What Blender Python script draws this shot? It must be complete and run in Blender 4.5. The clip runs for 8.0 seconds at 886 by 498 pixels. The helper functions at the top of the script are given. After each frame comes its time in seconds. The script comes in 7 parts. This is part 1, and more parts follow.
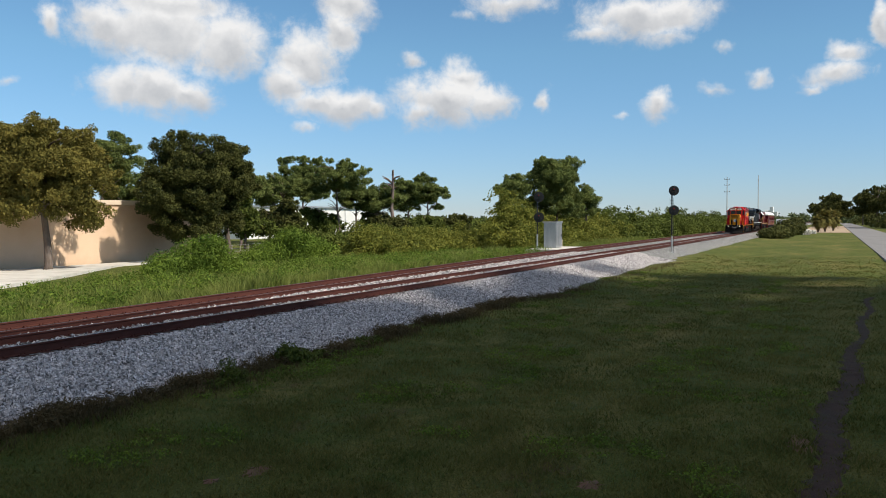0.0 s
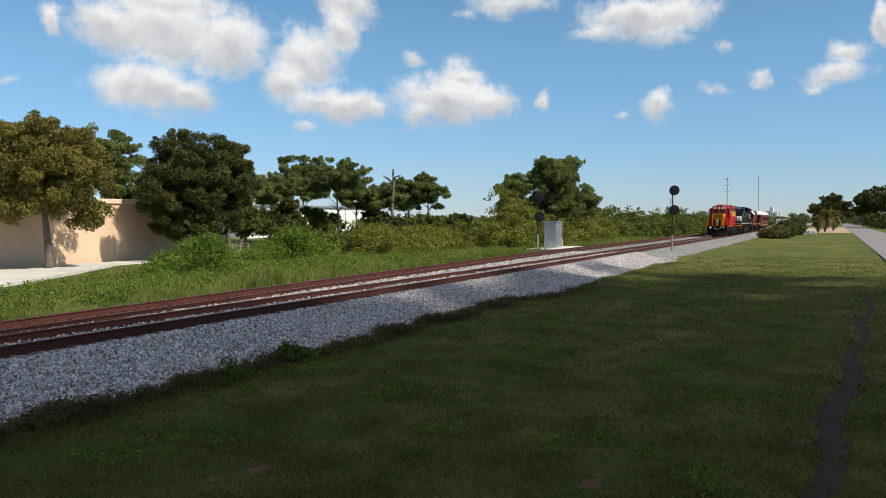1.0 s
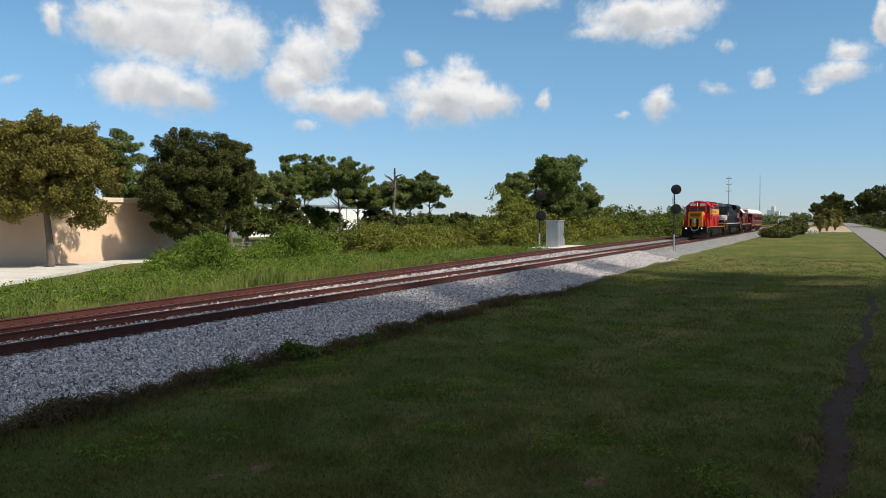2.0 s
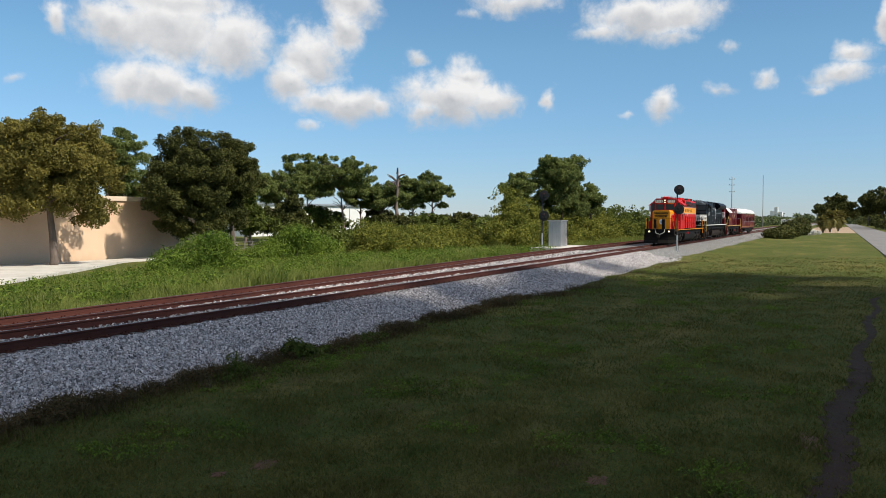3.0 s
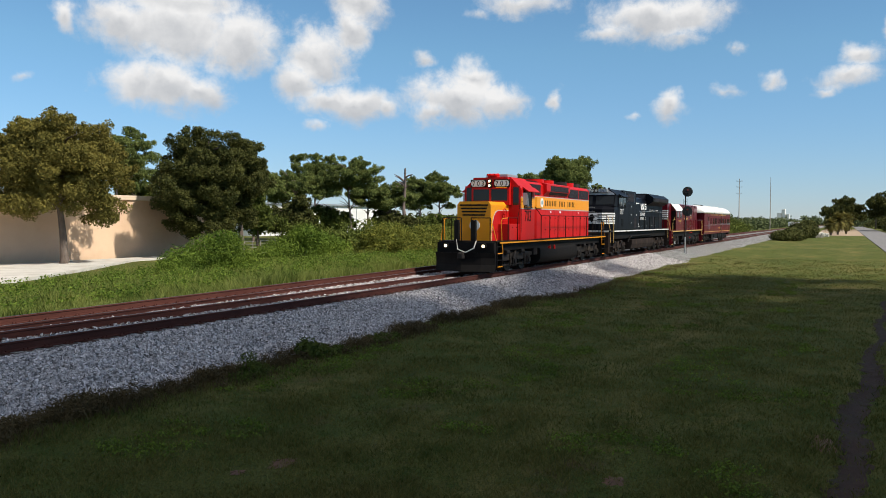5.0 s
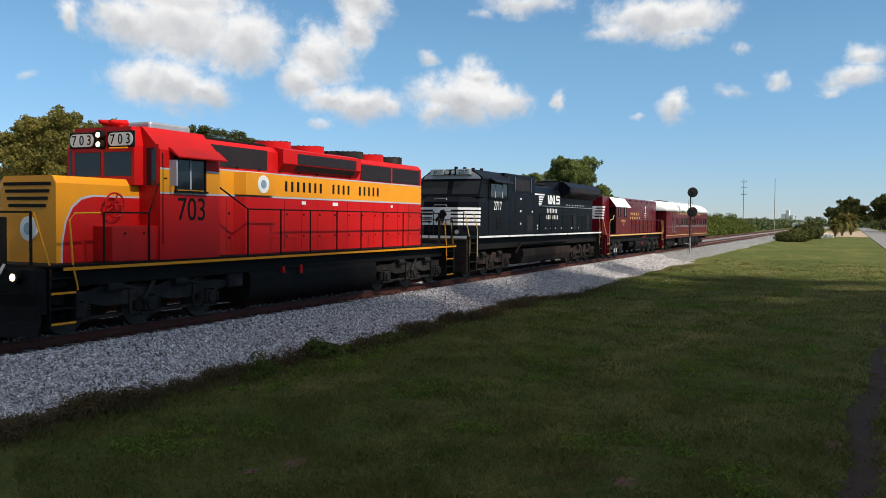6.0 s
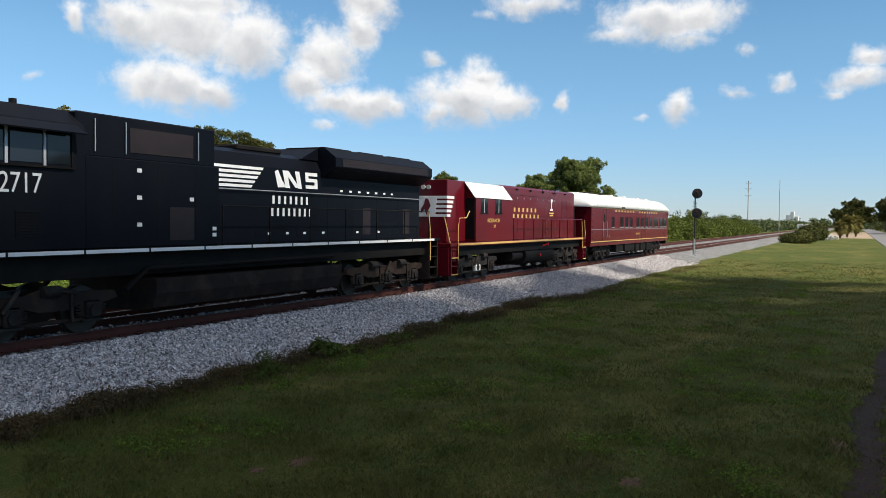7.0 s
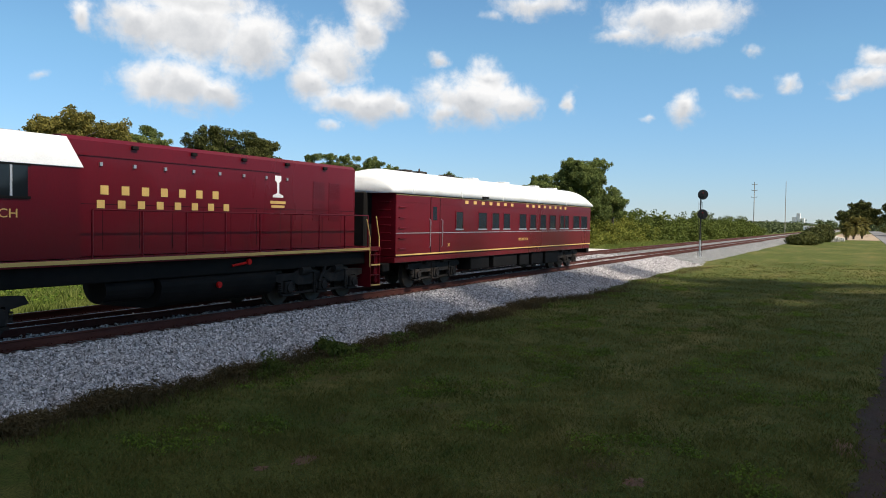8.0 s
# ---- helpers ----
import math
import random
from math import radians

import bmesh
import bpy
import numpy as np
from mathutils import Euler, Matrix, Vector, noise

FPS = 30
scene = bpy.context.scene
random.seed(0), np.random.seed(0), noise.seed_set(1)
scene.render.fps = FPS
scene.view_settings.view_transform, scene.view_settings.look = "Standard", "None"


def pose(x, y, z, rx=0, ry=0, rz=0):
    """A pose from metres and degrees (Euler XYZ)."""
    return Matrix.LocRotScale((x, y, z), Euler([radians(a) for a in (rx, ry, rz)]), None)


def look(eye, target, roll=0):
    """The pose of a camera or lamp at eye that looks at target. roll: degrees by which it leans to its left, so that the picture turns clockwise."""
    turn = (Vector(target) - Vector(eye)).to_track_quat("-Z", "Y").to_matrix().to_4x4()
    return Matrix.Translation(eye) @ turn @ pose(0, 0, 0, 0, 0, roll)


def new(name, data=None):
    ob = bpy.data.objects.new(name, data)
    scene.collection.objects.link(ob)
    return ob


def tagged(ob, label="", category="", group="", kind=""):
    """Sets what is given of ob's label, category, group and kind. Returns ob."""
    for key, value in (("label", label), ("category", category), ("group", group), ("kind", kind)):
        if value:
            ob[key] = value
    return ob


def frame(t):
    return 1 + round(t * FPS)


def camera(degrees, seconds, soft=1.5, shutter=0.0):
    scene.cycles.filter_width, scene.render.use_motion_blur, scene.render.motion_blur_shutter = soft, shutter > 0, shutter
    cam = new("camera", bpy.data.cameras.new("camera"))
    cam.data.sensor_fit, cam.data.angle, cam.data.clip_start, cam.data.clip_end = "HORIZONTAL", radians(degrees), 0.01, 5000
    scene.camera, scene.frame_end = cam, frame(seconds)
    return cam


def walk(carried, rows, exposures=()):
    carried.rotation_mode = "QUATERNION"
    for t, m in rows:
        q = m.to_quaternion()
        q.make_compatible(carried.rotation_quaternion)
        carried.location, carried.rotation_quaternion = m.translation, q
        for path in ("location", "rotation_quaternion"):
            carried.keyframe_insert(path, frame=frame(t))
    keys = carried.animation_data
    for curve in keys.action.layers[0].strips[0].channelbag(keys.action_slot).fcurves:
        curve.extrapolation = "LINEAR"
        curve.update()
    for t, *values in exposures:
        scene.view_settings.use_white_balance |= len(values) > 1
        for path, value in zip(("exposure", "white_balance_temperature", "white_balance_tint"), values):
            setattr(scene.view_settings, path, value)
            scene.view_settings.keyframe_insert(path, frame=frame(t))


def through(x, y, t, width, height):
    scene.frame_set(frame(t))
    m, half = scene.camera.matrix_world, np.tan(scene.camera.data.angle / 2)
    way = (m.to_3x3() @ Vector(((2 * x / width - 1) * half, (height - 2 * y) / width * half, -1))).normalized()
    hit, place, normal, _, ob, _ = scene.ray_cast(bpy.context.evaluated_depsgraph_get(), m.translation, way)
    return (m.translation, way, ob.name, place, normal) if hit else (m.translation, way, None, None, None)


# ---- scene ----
cam = camera(55.2, 8.0, soft=0.9)

PATH = [
    (0, (0.178, -16.13, 2.554), (1.993, -15.292, 2.487), -0.3),
    (0.5, (0.184, -16.111, 2.542), (1.999, -15.273, 2.474), -0.3),
    (1, (0.174, -16.096, 2.535), (1.989, -15.258, 2.467), -0.2),
    (1.5, (0.178, -16.067, 2.526), (1.992, -15.228, 2.457), -0.2),
    (3, (0.171, -16.048, 2.487), (1.982, -15.202, 2.417), -0.0),
    (3.5, (0.133, -16.025, 2.487), (1.942, -15.176, 2.418), 0.1),
    (4, (0.095, -15.997, 2.487), (1.903, -15.145, 2.417), 0.1),
    (4.5, (0.068, -15.968, 2.491), (1.874, -15.113, 2.422), 0.2),
    (6, (-0.09, -15.835, 2.523), (1.712, -14.969, 2.453), 0.5),
    (6.5, (-0.117, -15.814, 2.522), (1.682, -14.944, 2.452), 0.6),
    (7, (-0.137, -15.826, 2.513), (1.66, -14.952, 2.445), 0.6),
    (7.5, (-0.133, -15.834, 2.5), (1.663, -14.955, 2.432), 0.8),
    (8, (-0.13, -15.831, 2.493), (1.662, -14.946, 2.426), 0.8),
]
walk(cam, [(t, look(eye, target, roll)) for t, eye, target, roll in PATH],
     [(0, 0.0), (4.5, 0.0), (6, 0.05), (7, 0.15), (8, 0.15)])

# ---------------------------------------------------------------- light
SUN_WAY = Vector((-0.05, -0.68, 0.73)).normalized()      # towards the sun
BANK_CLOUD = [(43.0, 12.0, 5.17, 2.36), (46.1, 12.2, 2.32, 1.60), (39.1, 11.5, 2.87, 2.22), (42.7, 13.4, 4.50, 1.45), (43.2, 8.5, 3.61, 1.59), (45.1, 8.6, 1.95, 1.36), (41.3, 8.2, 1.76, 1.25), (49.1, 12.2, 0.70, 1.04)]
TALL_CLOUD = [(31.2, 13.8, 1.81, 1.52), (31.8, 12.3, 1.13, 1.33), (33.8, 10.6, 2.31, 2.07), (34.8, 9.0, 1.78, 1.50), (31.4, 7.7, 2.83, 1.21), (32.9, 7.7, 2.62, 1.06), (29.5, 7.5, 1.06, 0.84), (34.1, 6.0, 0.89, 0.41)]
MIDDLE_CLOUD = [(24.6, 8.1, 3.44, 1.68), (23.6, 9.4, 1.72, 1.22), (26.7, 10.7, 0.69, 0.53), (21.9, 8.0, 1.83, 1.22), (26.3, 7.1, 1.60, 0.76), (18.0, 8.0, 0.49, 0.76)]
HIGH_CLOUD = [(20.2, 14.0, 2.85, 0.84), (22.8, 13.3, 1.14, 0.34), (11.8, 12.9, 3.63, 1.41), (14.4, 12.1, 2.22, 0.60), (9.3, 13.2, 2.48, 1.29), (10.0, 11.9, 2.14, 0.66), (6.7, 10.8, 0.52, 0.36)]
SMALL_CLOUDS = [(10.6, 7.2, 1.11, 1.00), (13.0, 6.8, 0.59, 0.26), (4.5, 8.9, 0.84, 0.68), (7.0, 8.4, 0.97, 0.40), (0.0, 8.7, 1.95, 0.83), (-0.7, 10.1, 1.24, 0.93), (1.2, 8.0, 0.96, 0.42), (-2.6, 11.7, 0.54, 1.36), (52.1, 8.4, 0.66, 0.37)]
CLOUD_PUFFS = BANK_CLOUD + TALL_CLOUD + MIDDLE_CLOUD + HIGH_CLOUD + SMALL_CLOUDS      # azimuth, height, half width, half height, in degrees


def sky_world():
    world = bpy.data.worlds.new("sky")
    scene.world = world
    world.use_nodes = True
    nt = world.node_tree
    nt.nodes.clear()
    N = nt.nodes.new

    def link(a, b):
        nt.links.new(a, b)

    def math_node(op, a, b=None, c=None, clamp=False):
        n = N("ShaderNodeMath")
        n.operation, n.use_clamp = op, clamp
        for i, v in enumerate((a, b, c)):
            if v is None:
                continue
            if isinstance(v, (int, float)):
                n.inputs[i].default_value = v
            else:
                link(v, n.inputs[i])
        return n.outputs[0]

    sky = N("ShaderNodeTexSky")
    sky.sky_type, sky.sun_disc = "NISHITA", False
    sky.sun_elevation = math.asin(SUN_WAY.z)
    sky.sun_rotation = math.atan2(SUN_WAY.x, SUN_WAY.y)
    sky.air_density, sky.dust_density, sky.ozone_density = 1.0, 0.0, 3.0
    geo = N("ShaderNodeTexCoord")
    sep = N("ShaderNodeSeparateXYZ")
    link(geo.outputs["Generated"], sep.inputs[0])
    az = math_node("ARCTAN2", sep.outputs[1], sep.outputs[0])
    el = math_node("ARCSINE", sep.outputs[2])
    com = N("ShaderNodeCombineXYZ")
    link(az, com.inputs[0])
    link(el, com.inputs[1])

    def fbm(scale, detail, rough=0.55, warp=0.0):
        n = N("ShaderNodeTexNoise")
        n.inputs["Scale"].default_value = scale
        n.inputs["Detail"].default_value = detail
        n.inputs["Roughness"].default_value = rough
        n.inputs["Distortion"].default_value = warp
        link(com.outputs[0], n.inputs["Vector"])
        return n

    wob = fbm(16, 4, 0.6)
    off = N("ShaderNodeVectorMath")
    off.operation = "MULTIPLY_ADD"
    link(wob.outputs["Color"], off.inputs[0])
    off.inputs[1].default_value = (0.05, 0.035, 0)
    off.inputs[2].default_value = (-0.025, -0.0175, 0)
    moved = N("ShaderNodeVectorMath")
    moved.operation = "ADD"
    link(com.outputs[0], moved.inputs[0])
    link(off.outputs[0], moved.inputs[1])

    rng = random.Random(5)
    puffs = list(CLOUD_PUFFS)
    for _ in range(9):                                  # the same fair-weather clouds go on all round
        a, e = rng.uniform(75, 330), rng.uniform(7, 30)
        for _ in range(3):
            puffs.append(((a + rng.uniform(-5, 5) + 180) % 360 - 180, e + rng.uniform(-1, 1), rng.uniform(2.5, 5), rng.uniform(1.2, 2)))

    def field(lift):
        best = None
        for a, e, ra, re in puffs:
            m = N("ShaderNodeVectorMath")
            m.operation = "MULTIPLY_ADD"
            ia, ie = 1 / radians(ra), 1 / radians(re)
            link(moved.outputs[0], m.inputs[0])
            m.inputs[1].default_value = (ia, ie, 0)
            m.inputs[2].default_value = (-radians(a) * ia, -radians(e) * ie - lift, 0)
            ln = N("ShaderNodeVectorMath")
            ln.operation = "LENGTH"
            link(m.outputs[0], ln.inputs[0])
            dense = min(1.0, math.sqrt(re / 1.3))       # small clouds are thin and soft
            d = math_node("MULTIPLY_ADD", ln.outputs["Value"], dense, (1 - dense) * 1.5)
            best = d if best is None else math_node("MINIMUM", best, d)
        return math_node("SUBTRACT", 1.0, best)

    body, upper = field(0.0), field(0.45)
    billow = fbm(42, 9, 0.66, 0.25).outputs["Fac"]
    ragged = math_node("ADD", body, math_node("MULTIPLY_ADD", billow, 1.3, -0.62))
    cover = N("ShaderNodeMapRange")
    cover.interpolation_type = "SMOOTHSTEP"
    link(ragged, cover.inputs[0])
    cover.inputs[1].default_value, cover.inputs[2].default_value = -0.3, 0.62
    cover.inputs[4].default_value = 0.97
    lit = N("ShaderNodeMapRange")
    soft = fbm(22, 5, 0.6).outputs["Fac"]
    link(math_node("ADD", math_node("SUBTRACT", upper, body), math_node("MULTIPLY_ADD", soft, 1.2, -0.6)), lit.inputs[0])
    lit.inputs[1].default_value, lit.inputs[2].default_value = -0.7, 0.25
    tone = N("ShaderNodeMix")
    tone.data_type = "RGBA"
    link(lit.outputs[0], tone.inputs[0])
    tone.inputs[6].default_value = (4.7, 4.85, 5.1, 1)
    tone.inputs[7].default_value = (8.6, 8.5, 8.4, 1)
    haze = N("ShaderNodeMapRange")                      # deeper blue overhead, pale blue haze low down
    link(el, haze.inputs[0])
    haze.inputs[1].default_value, haze.inputs[2].default_value = 0.0, radians(11)
    tint = N("ShaderNodeMix")
    tint.data_type = "RGBA"
    link(haze.outputs[0], tint.inputs[0])
    tint.inputs[6].default_value, tint.inputs[7].default_value = (0.60, 0.75, 1.11, 1), (0.80, 1.05, 1.12, 1)
    blue = N("ShaderNodeMix")
    blue.data_type, blue.blend_type = "RGBA", "MULTIPLY"
    blue.inputs[0].default_value = 1.0
    link(sky.outputs[0], blue.inputs[6])
    link(tint.outputs[2], blue.inputs[7])
    # broken cumulus high overhead
    high = N("ShaderNodeTexNoise")
    high.inputs["Scale"].default_value, high.inputs["Detail"].default_value = 2.2, 6
    link(geo.outputs["Generated"], high.inputs["Vector"])
    deck = N("ShaderNodeMapRange")
    deck.interpolation_type = "SMOOTHSTEP"
    link(high.outputs["Fac"], deck.inputs[0])
    deck.inputs[1].default_value, deck.inputs[2].default_value = 0.36, 0.50
    rise = N("ShaderNodeMapRange")
    rise.interpolation_type = "SMOOTHSTEP"
    link(el, rise.inputs[0])
    rise.inputs[1].default_value, rise.inputs[2].default_value = radians(20), radians(34)
    overhead = math_node("MULTIPLY", deck.outputs[0], rise.outputs[0])
    under = N("ShaderNodeMix")
    under.data_type = "RGBA"
    link(overhead, under.inputs[0])
    link(blue.outputs[2], under.inputs[6])
    under.inputs[7].default_value = (3.6, 3.45, 3.4, 1)
    mix = N("ShaderNodeMix")
    mix.data_type = "RGBA"
    link(cover.outputs[0], mix.inputs[0])
    link(under.outputs[2], mix.inputs[6])
    link(tone.outputs[2], mix.inputs[7])
    back = N("ShaderNodeBackground")
    back.inputs[1].default_value = 0.105
    link(mix.outputs[2], back.inputs[0])
    out = N("ShaderNodeOutputWorld")
    link(back.outputs[0], out.inputs[0])


sky_world()
sun = new("sun", bpy.data.lights.new("sun", "SUN"))
sun.data.energy, sun.data.angle, sun.data.color = 5.0, radians(0.53), (1.0, 0.92, 0.79)
sun.matrix_world = look(SUN_WAY * 100, (0, 0, 0))
scene.view_settings.exposure = 0.0


# ---------------------------------------------------------------- materials
def surf(name, a, b, scale=2.0, rough=0.8, bump=0.2, metal=0.0, fine=30.0, dirt=None, stretch=(1, 1, 1), spread=0.0, coat=0.0, spec=0.28):
    """A surface with two scales of tone, fine relief and, if given, stains of the colour dirt. spread: tone from piece to piece."""
    m = bpy.data.materials.new(name)
    m.use_nodes = True
    nt = m.node_tree
    p = nt.nodes["Principled BSDF"]
    tc = nt.nodes.new("ShaderNodeTexCoord")
    mp = nt.nodes.new("ShaderNodeMapping")
    mp.inputs["Scale"].default_value = stretch
    nt.links.new(tc.outputs["Object"], mp.inputs[0])

    def tex(s, d):
        n = nt.nodes.new("ShaderNodeTexNoise")
        n.inputs["Scale"].default_value, n.inputs["Detail"].default_value, n.inputs["Roughness"].default_value = s, d, 0.62
        nt.links.new(mp.outputs[0], n.inputs["Vector"])
        return n.outputs["Fac"]

    def blend(fac, one, two, lo=0.3, hi=0.7):
        r = nt.nodes.new("ShaderNodeMapRange")
        nt.links.new(fac, r.inputs[0])
        r.inputs[1].default_value, r.inputs[2].default_value = lo, hi
        x = nt.nodes.new("ShaderNodeMix")
        x.data_type = "RGBA"
        nt.links.new(r.outputs[0], x.inputs[0])
        for i, v in ((6, one), (7, two)):
            if isinstance(v, tuple):
                x.inputs[i].default_value = (*v, 1)
            else:
                nt.links.new(v, x.inputs[i])
        return x.outputs[2]

    big, small = tex(scale, 5), tex(fine, 4)
    col = blend(big, a, b)
    col = blend(small, col, tuple(0.5 * (u + v) * 0.8 for u, v in zip(a, b)), 0.45, 0.95)
    if dirt:
        col = blend(tex(scale * 0.7 + 0.13, 8), col, dirt, 0.5, 0.78)
    if spread:
        info = nt.nodes.new("ShaderNodeObjectInfo")
        isl = nt.nodes.new("ShaderNodeNewGeometry")
        add = nt.nodes.new("ShaderNodeMath")
        add.operation = "ADD"
        nt.links.new(info.outputs["Random"], add.inputs[0])
        nt.links.new(isl.outputs["Random Per Island"], add.inputs[1])
        fr = nt.nodes.new("ShaderNodeMath")
        fr.operation = "FRACT"
        nt.links.new(add.outputs[0], fr.inputs[0])
        hsv = nt.nodes.new("ShaderNodeHueSaturation")
        vr = nt.nodes.new("ShaderNodeMapRange")
        nt.links.new(fr.outputs[0], vr.inputs[0])
        vr.inputs[3].default_value, vr.inputs[4].default_value = 1 - spread, 1 + spread
        nt.links.new(vr.outputs[0], hsv.inputs["Value"])
        nt.links.new(col, hsv.inputs["Color"])
        col = hsv.outputs[0]
    nt.links.new(col, p.inputs["Base Color"])
    p.inputs["Roughness"].default_value, p.inputs["Metallic"].default_value = rough, metal
    p.inputs["Coat Weight"].default_value = coat
    p.inputs["Specular IOR Level"].default_value = spec
    rr = nt.nodes.new("ShaderNodeMapRange")
    nt.links.new(big, rr.inputs[0])
    rr.inputs[3].default_value, rr.inputs[4].default_value = max(0.05, rough - 0.12), min(1, rough + 0.12)
    nt.links.new(rr.outputs[0], p.inputs["Roughness"])
    if bump:
        bp = nt.nodes.new("ShaderNodeBump")
        bp.inputs["Strength"].default_value, bp.inputs["Distance"].default_value = bump, 0.02
        nt.links.new(small, bp.inputs["Height"])
        nt.links.new(bp.outputs[0], p.inputs["Normal"])
    return m


def leafy(name, a, b, through=0.25):
    m = bpy.data.materials.new(name)
    m.use_nodes = True
    nt = m.node_tree
    nt.nodes.clear()
    isl = nt.nodes.new("ShaderNodeNewGeometry")
    tc = nt.nodes.new("ShaderNodeTexCoord")
    no = nt.nodes.new("ShaderNodeTexNoise")
    no.inputs["Scale"].default_value, no.inputs["Detail"].default_value = 0.55, 3
    nt.links.new(tc.outputs["Object"], no.inputs["Vector"])
    add = nt.nodes.new("ShaderNodeMath")
    add.operation = "MULTIPLY_ADD"
    nt.links.new(isl.outputs["Random Per Island"], add.inputs[0])
    add.inputs[1].default_value = 0.55
    r = nt.nodes.new("ShaderNodeMapRange")
    nt.links.new(no.outputs["Fac"], r.inputs[0])
    r.inputs[1].default_value, r.inputs[2].default_value, r.inputs[4].default_value = 0.3, 0.7, 0.5
    nt.links.new(r.outputs[0], add.inputs[2])
    mix = nt.nodes.new("ShaderNodeMix")
    mix.data_type = "RGBA"
    nt.links.new(add.outputs[0], mix.inputs[0])
    mix.inputs[6].default_value, mix.inputs[7].default_value = (*a, 1), (*b, 1)
    d = nt.nodes.new("ShaderNodeBsdfPrincipled")
    d.inputs["Roughness"].default_value = 0.7
    d.inputs["Specular IOR Level"].default_value = 0.1
    t = nt.nodes.new("ShaderNodeBsdfTranslucent")
    s = nt.nodes.new("ShaderNodeMixShader")
    s.inputs[0].default_value = through
    nt.links.new(mix.outputs[2], d.inputs["Base Color"])
    nt.links.new(mix.outputs[2], t.inputs["Color"])
    nt.links.new(d.outputs[0], s.inputs[1])
    nt.links.new(t.outputs[0], s.inputs[2])
    o = nt.nodes.new("ShaderNodeOutputMaterial")
    nt.links.new(s.outputs[0], o.inputs[0])
    return m


def glow(name, colour, power):
    m = bpy.data.materials.new(name)
    m.use_nodes = True
    p = m.node_tree.nodes["Principled BSDF"]
    p.inputs["Base Color"].default_value = (*colour, 1)
    p.inputs["Emission Color"].default_value = (*colour, 1)
    p.inputs["Emission Strength"].default_value = power
    return m


def glass_mat(name, tint, rough=0.05):
    m = bpy.data.materials.new(name)
    m.use_nodes = True
    p = m.node_tree.nodes["Principled BSDF"]
    p.inputs["Base Color"].default_value = (*tint, 1)
    p.inputs["Roughness"].default_value = rough
    p.inputs["Specular IOR Level"].default_value = 0.35
    return m


def ground_mat():
    """Mown grass in greens and straw, with bare earth showing through in places and sand by the tracks."""
    m = bpy.data.materials.new("mown_grass")
    m.use_nodes = True
    nt = m.node_tree
    p = nt.nodes["Principled BSDF"]
    tc = nt.nodes.new("ShaderNodeTexCoord")

    def tex(s, d=5, r=0.6, stretch=None):
        n = nt.nodes.new("ShaderNodeTexNoise")
        n.inputs["Scale"].default_value, n.inputs["Detail"].default_value, n.inputs["Roughness"].default_value = s, d, r
        src = tc.outputs["Object"]
        if stretch:
            mp = nt.nodes.new("ShaderNodeMapping")
            mp.inputs["Scale"].default_value = stretch
            nt.links.new(src, mp.inputs[0])
            src = mp.outputs[0]
        nt.links.new(src, n.inputs["Vector"])
        return n.outputs["Fac"]

    def blend(fac, one, two, lo, hi):
        r = nt.nodes.new("ShaderNodeMapRange")
        nt.links.new(fac, r.inputs[0])
        r.inputs[1].default_value, r.inputs[2].default_value = lo, hi
        x = nt.nodes.new("ShaderNodeMix")
        x.data_type = "RGBA"
        nt.links.new(r.outputs[0], x.inputs[0])
        for i, v in ((6, one), (7, two)):
            if isinstance(v, tuple):
                x.inputs[i].default_value = (*v, 1)
            else:
                nt.links.new(v, x.inputs[i])
        return x.outputs[2]

    c = blend(tex(0.35), (0.085, 0.115, 0.026), (0.15, 0.155, 0.042), 0.35, 0.65)
    c = blend(tex(0.16, 5, 0.6, (0.5, 1.4, 1)), c, (0.27, 0.22, 0.08), 0.46, 0.72)
    c = blend(tex(0.45, 6, 0.65, (0.8, 1.5, 1)), c, (0.13, 0.085, 0.045), 0.58, 0.74)
    c = blend(tex(1.6, 5, 0.7), c, (0.060, 0.105, 0.018), 0.46, 0.66)
    c = blend(tex(26, 5, 0.75), c, (0.035, 0.048, 0.012), 0.44, 0.66)
    c = blend(tex(60, 3, 0.7), c, (0.23, 0.22, 0.08), 0.56, 0.75)
    nt.links.new(c, p.inputs["Base Color"])
    p.inputs["Roughness"].default_value = 0.95
    p.inputs["Specular IOR Level"].default_value = 0.1
    bp = nt.nodes.new("ShaderNodeBump")
    bp.inputs["Strength"].default_value, bp.inputs["Distance"].default_value = 0.9, 0.06
    nt.links.new(tex(22, 6, 0.75), bp.inputs["Height"])
    nt.links.new(bp.outputs[0], p.inputs["Normal"])
    return m


